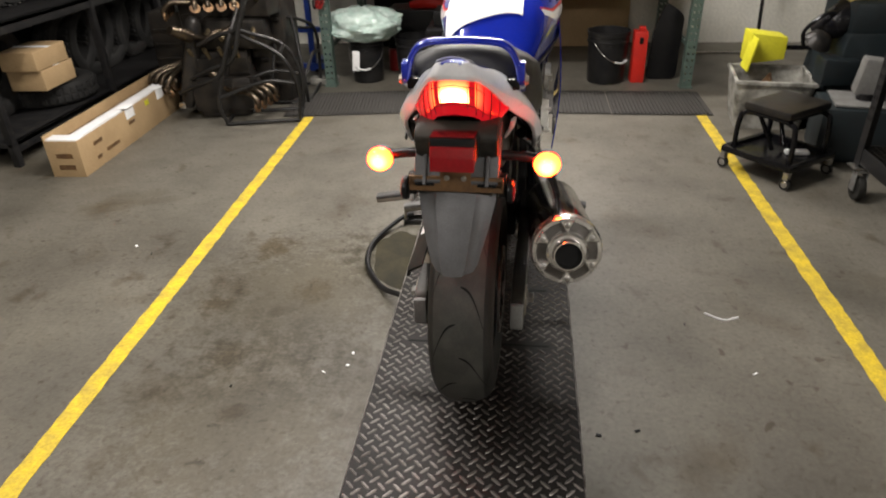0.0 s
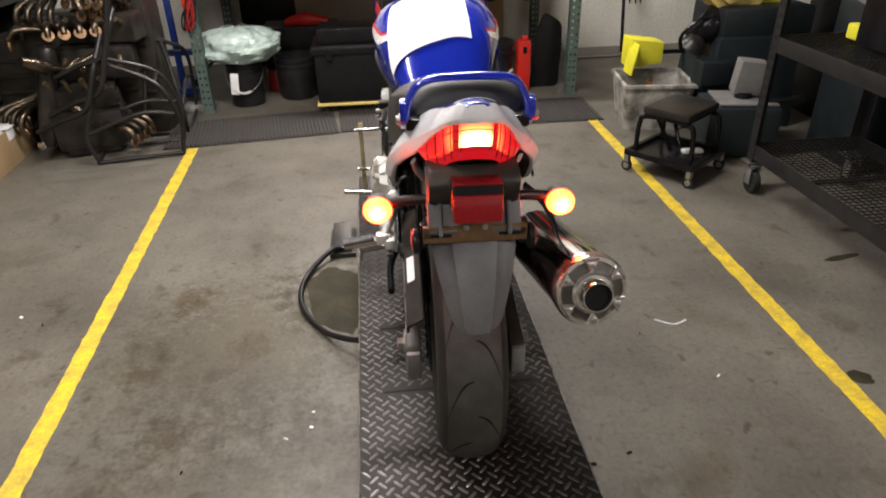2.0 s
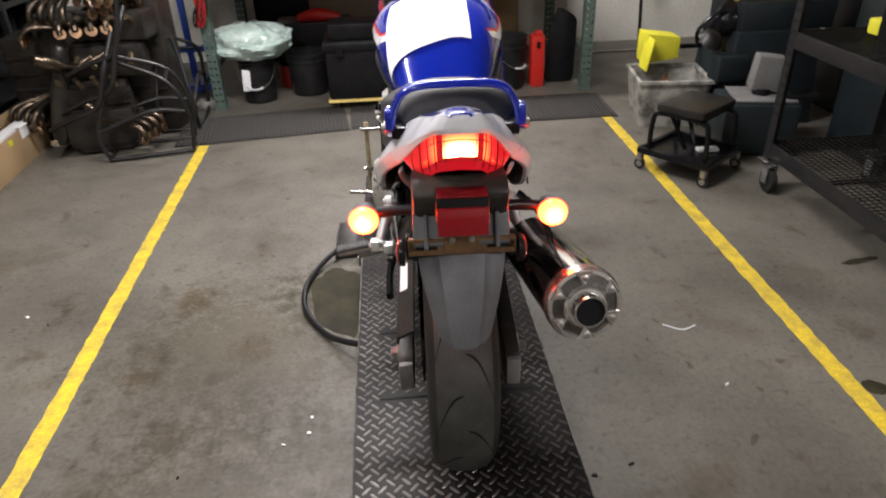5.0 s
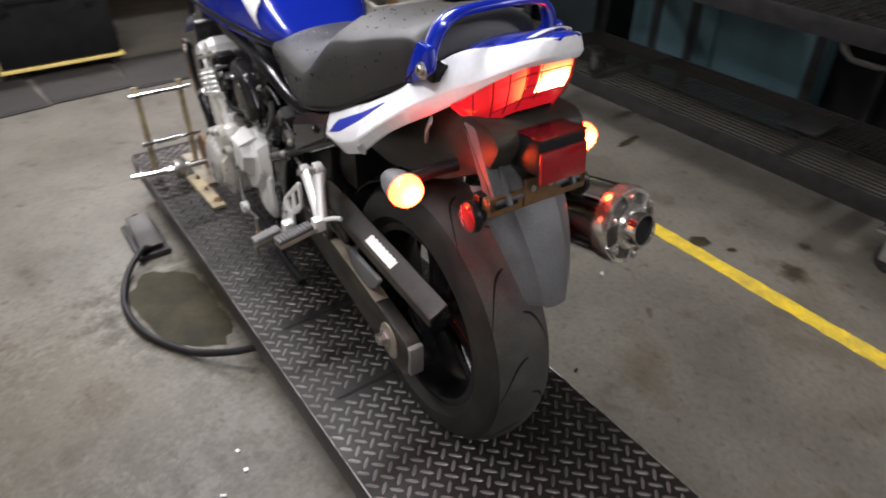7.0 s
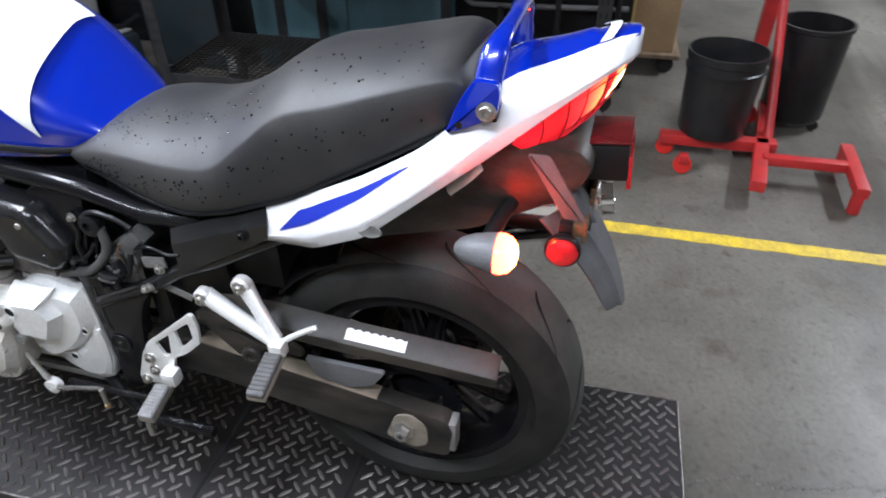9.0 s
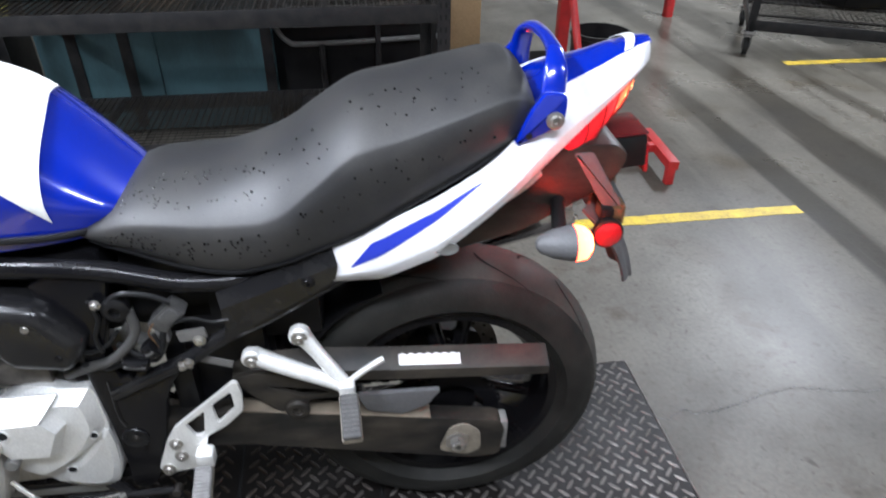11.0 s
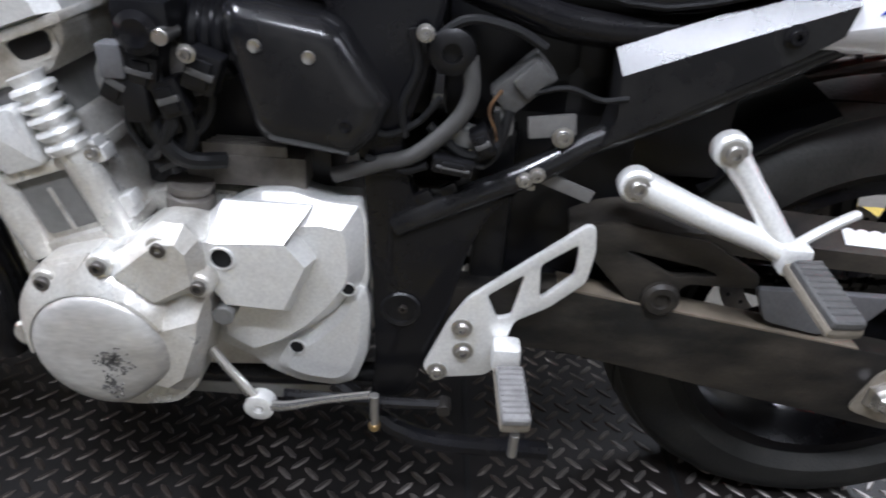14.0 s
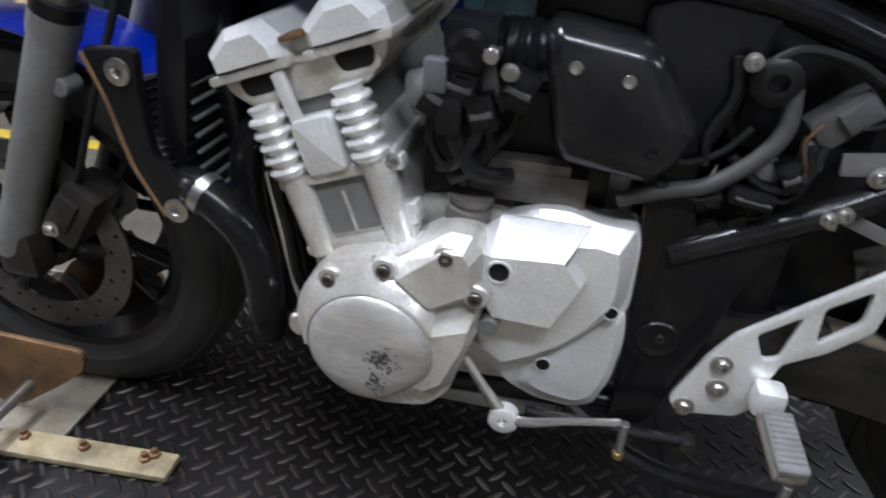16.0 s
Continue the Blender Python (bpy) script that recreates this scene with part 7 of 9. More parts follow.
bench = thing("workbench", "long workbench of wood on green rack posts with orange beams", "workbench", pose(0, 0, 0))
for x, y, h in ((-1.445, 3.81, 1.10), (1.375, 3.81, 1.85), (-1.445, 5.1, 1.10), (1.375, 5.1, 1.85)):
    bm = upright(h)
    bm.transform(pose(x, y, 0))
    up_ = part("rack_post", bm, M["green"], bench, "grey-green perforated steel post", smooth=0)
    part("foot_plate", boxes(((x, y, 0.004), (0.10, 0.11, 0.008), 0.001)), M["green"], up_)
for y in (3.765, 5.12):
    bm = boxes(((-0.035, y, 0.885), (2.80, 0.045, 0.105), 0.006), ((-0.035, y + 0.01, 0.945), (2.80, 0.03, 0.02), 0.003))
    b_ = part("beam", bm, M["orange"], bench, "bright orange box beam")
    for x in (-1.455, 1.385):
        part("beam_hook", boxes(((x, y - 0.004, 0.86), (0.05, 0.05, 0.19), 0.004)), M["orange"], b_)
for k in range(5):
    y0 = 3.775 + k * 0.30
    part("board", boxes(((-0.035, y0 + 0.149, 0.967), (2.76, 0.296, 0.028), 0.004)), M["wood"], bench, "oil-darkened bench board")
for x in (-1.445, 1.375):
    part("depth_brace", boxes(((x, 4.455, 0.30), (0.03, 1.2, 0.03), 0.004)), M["green"], bench)
BT = 0.982


def can(name, label, cat, x, y, r, h, body, cap, rc=None, hc=0.03, z=BT):
    t = thing(name, label, cat, pose(x, y, z))
    part("body", lathe([(r * 0.92, 0), (r, 0.004), (r, h * 0.86), (r * 0.7, h * 0.95), (r * 0.45, h)], None, 24), M[body], t)
    rc = rc or r * 0.5
    part("cap", lathe([(rc, h - 0.002), (rc, h + hc * 0.85), (rc * 0.8, h + hc), (0.0001, h + hc)], None, 20), M[cap], t)
    return t


def rag(name, label, x, y, z, sx, sy, hgt, material, seed, cat="rag"):
    """A crumpled cloth or film: a heap with folds."""
    r_ = random.Random(seed)
    o = Vector((r_.uniform(0, 50), r_.uniform(0, 50), 0))
    rows = []
    for i in range(19):
        row = []
        for j in range(19):
            u, v = i / 9 - 1, j / 9 - 1
            d_ = min(1, math.hypot(u, v))
            n = noise.noise(o + Vector((u * 2.2, v * 2.2, 0))) + 0.5 * noise.noise(o + Vector((u * 5, v * 5, 3)))
            row.append((u * sx / 2 * (1 + 0.15 * n), v * sy / 2 * (1 + 0.15 * n), max(0.0, hgt * (1 - d_ ** 2.5) * (0.75 + 0.55 * n)) + 0.003))
        rows.append(row)
    bm = loft(rows, closed=False, cap=False)
    return solid(name, thicken(bm, 0.002), M[material], label, cat, m=pose(x, y, z), smooth=50)


can("spray_can", "dark red spray can standing on the bench", "spray can", -1.52 + 0.12, 4.95, 0.033, 0.17, "red", "black")
can("bottle", "blue plastic bottle with dark cap on the bench", "bottle", -1.16, 4.55, 0.045, 0.16, "blue_steel", "black", 0.02, 0.05)
for dx, hh in ((-0.87, 0.13), (-0.80, 0.12), (-0.74, 0.125)):
    can("small_can", "small dark can standing at the back of the bench", "can", dx, 5.08, 0.024, hh, "machine_grey", "black")
can("spray_can", "white spray can standing on the bench", "spray can", -1.33, 4.72, 0.03, 0.15, "crate", "red")
rag("rag", "crumpled white rag lying on the bench", -1.12, 4.12, BT, 0.24, 0.17, 0.06, "foam", 1)
rag("rag", "dark shop rag lying on the bench", -0.93, 4.15, BT, 0.14, 0.12, 0.035, "black", 2)
rag("rag", "crumpled white rag lying on the bench", 1.03, 4.50, BT, 0.22, 0.2, 0.08, "foam", 3)
for x, y, a, l_, m_, nm in ((-0.55, 5.0, 20, 0.2, "rust", "hammer"), (-0.32, 5.02, -8, 0.22, "steel", "wrench"), (0.55, 5.0, 12, 0.24, "steel", "wrench")):
    t = thing(nm, "steel %s lying on the bench" % nm, nm, pose(x, y, BT, 0, 0, a))
    part("shaft", boxes(((0, 0, 0.008), (l_, 0.016, 0.010), 0.004)), M[m_], t)
    part("head", boxes(((l_ / 2, 0, 0.014), (0.035, 0.06, 0.024), 0.006)), M["steel"], t)
t = thing("power_tool", "yellow power tool lying on the bench", "power tool", pose(-0.1, 5.0, BT))
part("body", tube([(-0.22, 0, 0.035), (-0.05, 0, 0.04), (0.08, 0.01, 0.04)], [0.028, 0.036, 0.03], 16, 6), M["lime"], t, "yellow body")
part("nose", tube([(0.07, 0.01, 0.04), (0.16, 0.015, 0.04)], [0.03, 0.02], 16, 0), M["black"], t)
part("grip", tube([(-0.12, 0, 0.04), (-0.15, -0.10, 0.022)], 0.02, 12, 0), M["black"], t)
# vise
t = thing("bench_vise", "black bench vise bolted to the end of the bench", "vise", pose(1.17, 3.98, BT))
part("base", lathe([(0.075, 0), (0.075, 0.015), (0.05, 0.03), (0.05, 0.06)], None, 28), M["satin"], t)
part("fixed_jaw", boxes(((0, 0.03, 0.11), (0.09, 0.11, 0.10), 0.015), ((0, -0.03, 0.165), (0.12, 0.03, 0.03), 0.006)), M["satin"], t)
part("moving_jaw", boxes(((0, -0.11, 0.11), (0.08, 0.06, 0.085), 0.015), ((0, -0.075, 0.165), (0.12, 0.03, 0.03), 0.006)), M["satin"], t)
part("screw", cyl(bmesh.new(), (0, -0.16, 0.10), "y", 0.014, 0.09), M["steel"], t)
part("handle", cyl(bmesh.new(), (0.02, -0.19, 0.10), "x", 0.007, 0.22), M["steel"], t)
can("bottle", "small blue bottle beside the vise", "bottle", 1.30, 4.35, 0.04, 0.15, "blue_steel", "black")
t = thing("pliers", "yellow-handled pliers lying on the bench", "pliers", pose(1.25, 3.86, BT))
for s in (-1, 1):
    part("handle", tube([(0, 0, 0.012), (s * 0.03, 0.06, 0.012), (s * 0.03, 0.13, 0.012)], 0.007, 8), M["lime"], t)
part("jaws", boxes(((0, -0.02, 0.012), (0.022, 0.05, 0.014), 0.004)), M["steel"], t)
# cable bundle on the left post
t = thing("air_hose_coil", "dark red cable bundle hung on the rack post", "cable", pose(-1.44, 3.74, 0.62))
for k in range(6):
    r_ = random.Random(k)
    part("loop", tube([(r_.uniform(-0.03, 0.03), 0, 0.36), (r_.uniform(0.0, 0.05), -0.015, 0.25), (r_.uniform(-0.05, 0.0), -0.01 - 0.006 * k, 0.1), (r_.uniform(-0.06, -0.01), -0.01, 0.0), (r_.uniform(-0.02, 0.05), -0.02, 0.09), (r_.uniform(0.0, 0.05), -0.01, 0.3)], 0.006, 8, 8), M["red_steel"] if k % 2 else M["hose"], t)

# under the bench


def bucket(x, y, r, h, label, z=0.0, m="bucket", handle=True, seed=0):
    t = thing("bucket", label, "bucket", pose(x, y, z, 0, 0, seed * 40), group="buckets")
    rt = r * 1.1
    prof = [(0.0001, 0.004), (r * 0.97, 0.004), (r, 0.012), (rt * 0.985, h * 0.78), (rt * 1.03, h * 0.785), (rt * 1.03, h * 0.82), (rt, h * 0.83), (rt, h * 0.90), (rt * 1.04, h * 0.91), (rt * 1.05, h), (rt * 1.0, h), (rt * 0.97, h * 0.9), (r * 0.95, 0.02), (0.0001, 0.02)]
    part("pail", lathe(prof, None, 36), M[m], t)
    if handle:
        w = [(math.cos(a) * rt * 1.05, -0.02 - math.sin(a) * 0.14, h * 0.80 - math.sin(a) * 0.15) for a in np.linspace(0, math.pi, 9)]
        part("wire_handle", tube(w, 0.003, 8, 4), M["bolt"], t, "bright wire handle")
        part("handle_grip", tube(w[3:6], 0.008, 8, 4), M["foam"], t)
    return t


bucket(-1.17, 3.98, 0.125, 0.34, "black plastic bucket under the bench with a bag on top", seed=0)
rows = []
for i in range(27):
    v = i / 26
    row = []
    for j in range(56):
        a = 2 * math.pi * j / 56
        n = noise.noise(Vector((math.cos(a) * 1.6, math.sin(a) * 1.6, v * 3))) + 0.5 * noise.noise(Vector((math.cos(a) * 4, math.sin(a) * 4, v * 7)))
        n += 0.45 * abs(noise.noise(Vector((math.cos(a) * 9, math.sin(a) * 9, v * 13))))
        r_ = (0.10 + 0.20 * math.sin(math.pi * min(1, 0.12 + v * 0.9)) ** 0.6) * (1 + 0.20 * n) * (1.0 if v < 0.97 else 0.4)
        row.append((-1.17 + r_ * math.cos(a), 3.98 + r_ * 0.85 * math.sin(a), 0.345 + 0.24 * v + 0.02 * n))
    rows.append(row)
solid("plastic_bag", loft(rows), M["bag"], "crumpled pale green plastic bag resting on a black bucket", "plastic bag", smooth=45)
solid("paper_tag", boxes(((-1.235, 3.842, 0.19), (0.06, 0.002, 0.16), 0.0005, pose(0, 0, 0, -4, 4, 0))), M["paper"], "white paper tag hanging on the bucket", "tag")
bucket(-0.79, 4.12, 0.145, 0.33, "black plastic tub with a rim under the bench", handle=False)
solid("red_can", lathe([(0.08, 0), (0.08, 0.16), (0.07, 0.18), (0.0001, 0.18)], pose(-0.98, 4.35, 0), 24), M["red_steel"], "dark red can standing under the bench", "can")
# wheeled tool tote
t = thing("tool_cart", "black wheeled tool box with a yellow base strip", "tool box", pose(-0.27, 3.80, -0.04))
part("body", boxes(((0, 0, 0.30), (0.66, 0.42, 0.36), 0.02)), M["black"], t)
part("lid", boxes(((0, 0, 0.50), (0.70, 0.46, 0.05), 0.015)), M["black"], t)
part("tray", boxes(((-0.05, 0.02, 0.585), (0.5, 0.3, 0.11), 0.015)), M["black"], t)
part("base_board", boxes(((0, 0, 0.108), (0.68, 0.44, 0.018), 0.004)), M["machine_yellow"], t, "yellow wooden base")
for x in (-0.28, 0.28):
    for y in (-0.17, 0.17):
        part("caster", cyl(bmesh.new(), (x, y, 0.070), "x", 0.028, 0.03), M["rubber"], t)
for x in (-0.22, 0.22):
    part("latch", boxes(((x, -0.232, 0.47), (0.05, 0.012, 0.07), 0.004)), M["satin"], t)
solid("funnel", tube([(-0.86, 4.45, 0.52), (-0.7, 4.4, 0.55), (-0.52, 4.38, 0.53)], [0.03, 0.055, 0.03], 14, 6), M["red"], "red plastic tool lying on boxes under the bench", "tool")
t = thing("storage_box", "dark storage box under the bench", "box", pose(-0.75, 4.5, 0))
part("body", boxes(((0, 0, 0.25), (0.6, 0.35, 0.5), 0.01)), M["black"], t)
for x, w, h, m_ in ((-1.1, 0.5, 0.6, "black"), (0.55, 1.1, 0.78, "card")):
    solid("panel", boxes(((x, 5.22, h / 2), (w, 0.02, h), 0.003, pose(0, 0, 0, -3, 0, 0))), M[m_], "brown board leaning against the wall under the bench" if m_ == "card" else "dark board leaning under the bench", "board")
bucket(0.78, 3.98, 0.145, 0.40, "black plastic bucket with a wire handle and white grip", seed=1)
t = thing("red_canister", "tall red plastic canister standing under the bench", "canister", pose(1.02, 3.96, 0, 0, 0, 4))
part("body", boxes(((0, 0, 0.20), (0.105, 0.10, 0.40), 0.012)), M["red"], t)
part("neck", boxes(((0.01, 0, 0.415), (0.05, 0.05, 0.03), 0.008)), M["red"], t)
part("latch", boxes(((0.0, -0.054, 0.33), (0.03, 0.01, 0.05), 0.003)), M["black"], t)
solid("rubber_sheet", prism(rounded([(1.10, 0.0), (1.34, 0.0), (1.35, 0.50), (1.20, 0.60), (1.13, 0.40)], 0.05), 4.02, 4.05, 0.006, axis="y"), M["black"], "black rubber sheet leaning by the rack post", "sheet")
solid("cable", tube([(0.66, 4.3, 0.74), (0.80, 4.25, 0.66), (0.95, 4.25, 0.72), (1.1, 4.2, 0.66)], 0.012, 10, 8), M["hose"], "black cable sagging under the bench", "cable")

# ---------------------------------------------------------------- left side
t = thing("tool_stand", "blue steel stand with a tray top beside the bench", "stand", pose(-1.74, 4.45, 0))
part("tray", boxes(((0, 0, 1.035), (0.72, 0.62, 0.012), 0.003)), M["machine_grey"], t, "dirty steel tray")
for s in (-1, 1):
    part("tray_rim", boxes(((0, s * 0.31, 1.03), (0.74, 0.012, 0.05), 0.003)), M["blue_steel"], t)
    part("tray_rim", boxes(((s * 0.365, 0, 1.03), (0.012, 0.62, 0.05), 0.003)), M["blue_steel"], t)
part("column", boxes(((0.02, -0.2, 0.54), (0.045, 0.045, 0.96), 0.005)), M["blue_steel"], t)
part("base_bar", boxes(((0.05, -0.2, 0.36), (0.34, 0.05, 0.045), 0.005)), M["blue_steel"], t)
part("base_bar", boxes(((-0.12, -0.22, 0.055), (0.60, 0.05, 0.05), 0.005)), M["blue_steel"], t)
part("base_bar", boxes(((0.02, 0.05, 0.04), (0.05, 0.6, 0.05), 0.005)), M["blue_steel"], t)
solid("oil_pan", boxes(((-1.52, 3.86, 0.03), (0.22, 0.14, 0.055), 0.015)), M["crate"], "grimy white pan on the floor", "pan")
M["tube_frame"] = mat("bare_tube_steel", (0.035, 0.034, 0.033), 0.34, 0.5, (0.016, 0.015, 0.014), 9, 0.7, 0.1)
M["header_steel"] = mat("heat_stained_steel", (0.15, 0.115, 0.08), 0.3, 0.9, (0.02, 0.017, 0.014), 9, 1.0, 0.15, 160)


def headers(x, y, z, turn_, lean, label, seed):
    """Four bent exhaust pipes that meet in a collector."""
    t = thing("exhaust_header", label, "exhaust pipes", pose(x, y, z, lean, 0, turn_), group="exhaust headers")
    r_ = random.Random(seed)
    for k in range(4):
        dx = (k - 1.5) * 0.085
        pts = [(dx, -0.16, 0.16 + r_.uniform(-0.01, 0.01)), (dx, -0.13, 0.20), (dx * 0.95, -0.06, 0.20), (dx * 0.7, 0.02, 0.13), (dx * 0.35, 0.10, 0.06), (dx * 0.25, 0.22, 0.045)]
        part("pipe", tube(pts, 0.0195, 12, 7), M["header_steel"], t)
        part("flange", lathe([(0.021, -0.006), (0.034, -0.005), (0.034, 0.005), (0.021, 0.006)], pose(dx, -0.158, 0.163, 50), 18), M["rust"], t)
    part("collector", tube([(0, 0.20, 0.045), (0, 0.27, 0.045), (0, 0.36, 0.045)], [0.045, 0.042, 0.028], 16, 5), M["header_steel"], t)
    return t


M["stud"] = mat("tarnished_brass", (0.34, 0.27, 0.16), 0.35, 0.85, (0.10, 0.08, 0.05), 30, 0.9, 0.1)
# engine block on the floor, dark with short brass studs
t = thing("engine_block", "bare oily engine block standing on the floor", "engine", pose(-2.03, 3.10, 0, 0, 0, 12))
part("crankcase", boxes(((0, 0, 0.17), (0.42, 0.34, 0.24), 0.04), ((0, -0.02, 0.08), (0.34, 0.26, 0.14), 0.03)), M["dark_iron"], t)
part("cylinder_bank", boxes(((0, -0.03, 0.36), (0.40, 0.18, 0.18), 0.015, pose(0, 0, 0, 14, 0, 0))), M["dark_iron"], t)
for k in range(4):
    part("port", tube([(-0.15 + 0.1 * k, -0.12, 0.42), (-0.17 + 0.1 * k, -0.17, 0.50)], 0.015, 14, 0), M["stud"], t, "brass-coloured port sleeve")
    part("fin", boxes(((0, -0.03 + 0.006 * k, 0.30 + 0.035 * k), (0.42, 0.2, 0.006), 0.002, pose(0, 0, 0, 14, 0, 0))), M["dark_iron"], t)
part("side_cover", lathe([(0.09, 0), (0.09, 0.02), (0.06, 0.035), (0.0001, 0.036)], Matrix.Translation((0.21, 0, 0.17)) @ ALONG_X, 28), M["dark_iron"], t)
# second block stacked on the first
t = thing("cylinder_head", "dark cylinder head stacked on the engine block", "cylinder head", pose(-1.93, 3.2, 0.445, 0, 0, 8))
part("body", boxes(((0, 0, 0.11), (0.46, 0.24, 0.2), 0.02)), M["dark_iron"], t)
for k in range(4):
    part("stub", tube([(-0.16 + 0.105 * k, -0.11, 0.15), (-0.16 + 0.105 * k, -0.20, 0.10)], 0.017, 12, 0), M["stud"], t, "brass-coloured stub")
t = thing("cylinder_head", "dark cylinder head on top of the stack", "cylinder head", pose(-1.86, 3.27, 0.66, 0, 0, -6))
part("body", boxes(((0, 0, 0.09), (0.44, 0.22, 0.17), 0.02)), M["dark_iron"], t)
for k in range(4):
    part("stub", tube([(-0.15 + 0.1 * k, -0.1, 0.12), (-0.15 + 0.1 * k, -0.17, 0.16)], 0.018, 12, 0), M["stud"], t, "brass-coloured stub")
headers(-2.02, 3.16, 0.62, 20, 8, "heat-stained exhaust headers lying on a cylinder head", 1)
headers(-2.20, 3.28, 0.64, -75, 35, "oily exhaust headers leaning in the stack", 5)
headers(-2.04, 3.26, 0.86, 62, 48, "heat-stained exhaust headers on top of the stack", 2)
headers(-1.80, 3.24, 0.80, -28, 15, "oily exhaust headers on top of the stack", 6)
headers(-1.92, 3.40, 0.98, 28, 78, "heat-stained exhaust headers standing on end on the stack", 3)
headers(-2.16, 3.40, 0.86, -20, 70, "dark exhaust headers standing on end on the stack", 9)
headers(-2.05, 3.05, 0.46, 150, 25, "heat-stained exhaust headers hung over the engine block", 7)
headers(-2.46, 3.36, 0.12, 40, 30, "rusty exhaust headers leaning by the carton", 4)
headers(-2.36, 3.20, 0.22, -35, 55, "rusty exhaust headers leaning on the floor", 8)
headers(-1.90, 2.98, 0.10, 80, 40, "dark exhaust headers leaning against the frame", 10)
for k_, (x_, y_, z_, b_) in enumerate(((-1.88, 2.84, 0.40, 0.20), (-1.80, 2.86, 0.62, 0.28), (-1.98, 2.82, 0.30, 0.16))):
    solid("bent_pipe", tube([(x_ - 0.30, y_ + 0.06, z_ - 0.10), (x_ - 0.12, y_, z_ - 0.02), (x_ + 0.06, y_ - 0.03, z_ + 0.06), (x_ + 0.15, y_, z_ + 0.12 + b_), (x_ + 0.20, y_ + 0.12, z_ + 0.30 + b_)], 0.0155, 12, 8), M["tube_frame"], "dark steel pipe bent and caught in the engine stack", "pipe", "bent pipes")
for x_, y_, z_, sx_, sy_, sz_, a_ in ((-1.98, 3.42, 0.0, 0.5, 0.3, 0.72, 6), (-1.80, 3.48, 0.0, 0.40, 0.26, 0.98, -8), (-2.24, 3.5, 0.0, 0.4, 0.3, 0.82, 14), (-2.52, 3.62, 0.0, 0.44, 0.34, 0.66, 4)):
    t = thing("gearbox_casting", "dark oily engine casting stacked on the floor", "engine part", pose(x_, y_, z_, 0, 0, a_), group="engine castings")
    part("case", boxes(((0, 0, sz_ / 2), (sx_, sy_, sz_), 0.05)), M["dark_iron"], t)
    for k in range(5):
        part("rib", boxes(((0, -sy_ / 2 - 0.004, sz_ * (0.15 + 0.16 * k)), (sx_ * 0.85, 0.02, 0.02), 0.005)), M["dark_iron"], t)
solid("silencer", tube([(-2.26, 2.93, 0.09), (-2.24, 2.94, 0.20), (-2.14, 2.98, 0.62), (-2.12, 2.99, 0.70)], [0.035, 0.055, 0.055, 0.03], 20, 4), M["dark_iron"], "dull dark silencer leaning on the engine block", "silencer")
solid("bright_cap", lathe([(0.02, 0), (0.026, 0.006), (0.02, 0.012), (0.0001, 0.014)], pose(-2.27, 2.862, 0.12, 90), 18), M["chrome"], "bright pipe end cap of the leaning silencer", "cap")
# bare tubular frames


def bare_frame(m, label):
    t = thing("bare_chassis", label, "motorcycle chassis", m, group="bare frames")
    for s in (-1, 1):
        for pts in ([(s * 0.12, 0.0, 0.015), (s * 0.13, 0.22, 0.02), (s * 0.13, 0.5, 0.02)], [(s * 0.12, 0.0, 0.015), (s * 0.12, -0.03, 0.18), (s * 0.08, 0.06, 0.46), (s * 0.05, 0.10, 0.62)],
                    [(s * 0.13, 0.5, 0.02), (s * 0.14, 0.52, 0.25), (s * 0.14, 0.42, 0.48), (s * 0.05, 0.12, 0.62)], [(s * 0.14, 0.50, 0.28), (s * 0.13, 0.30, 0.30), (s * 0.12, -0.02, 0.2)]):
            part("rail", tube(pts, 0.013, 10, 7), M["tube_frame"], t)
    for y, z in ((0.0, 0.015), (0.5, 0.02), (0.42, 0.48), (0.1, 0.62)):
        part("cross_tube", cyl(bmesh.new(), (0, y, z), "x", 0.012, 0.26 if z < 0.5 else 0.10, segs=12), M["tube_frame"], t)
    return t


bare_frame(pose(-1.95, 2.90, 0, 0, 0, -78), "bare tubular motorcycle frame standing on the floor")
bare_frame(pose(-1.62, 3.30, 0, 0, 0, 6), "dark bare tubular frame standing behind the stack")
# long carton
t = thing("long_carton", "long open cardboard carton with white foam strips on top", "carton", pose(-2.42, 1.86, 0, 0, 0, 2.2))
LC = 1.36
part("front_panel", boxes(((-0.004, LC / 2, 0.11), (0.006, LC, 0.22), 0.001)), M["card"], t)
part("back_panel", boxes(((-0.2, LC / 2, 0.125), (0.006, LC, 0.25), 0.001)), M["card"], t)
for y in (0.003, LC - 0.003):
    part("end_panel", boxes(((-0.102, y, 0.11), (0.19, 0.006, 0.22), 0.001)), M["card"], t)
part("bottom", boxes(((-0.102, LC / 2, 0.004), (0.19, LC - 0.014, 0.006), 0.001)), M["card"], t)
part("foam_strip", boxes(((-0.06, LC / 2, 0.205), (0.075, LC - 0.05, 0.045), 0.008)), M["foam"], t, "white foam lining")
part("foam_end", boxes(((-0.1, 0.05, 0.212), (0.19, 0.09, 0.035), 0.008)), M["foam"], t, "white foam lining")
part("contents", boxes(((-0.145, LC / 2, 0.15), (0.08, LC - 0.1, 0.08), 0.01)), M["rust"], t, "brown wrapped contents")
for y, w in ((0.62, 0.11), (1.06, 0.10)):
    part("paper_label", boxes(((-0.02, y, 0.232), (0.07, w, 0.002), 0.0003), ((0.0005, y, 0.195), (0.002, w, 0.075), 0.0003)), M["paper"], t, "white paper label")
part("yellow_label", boxes(((0.0005, 0.86, 0.185), (0.002, 0.05, 0.035), 0.0003)), M["lime"], t)
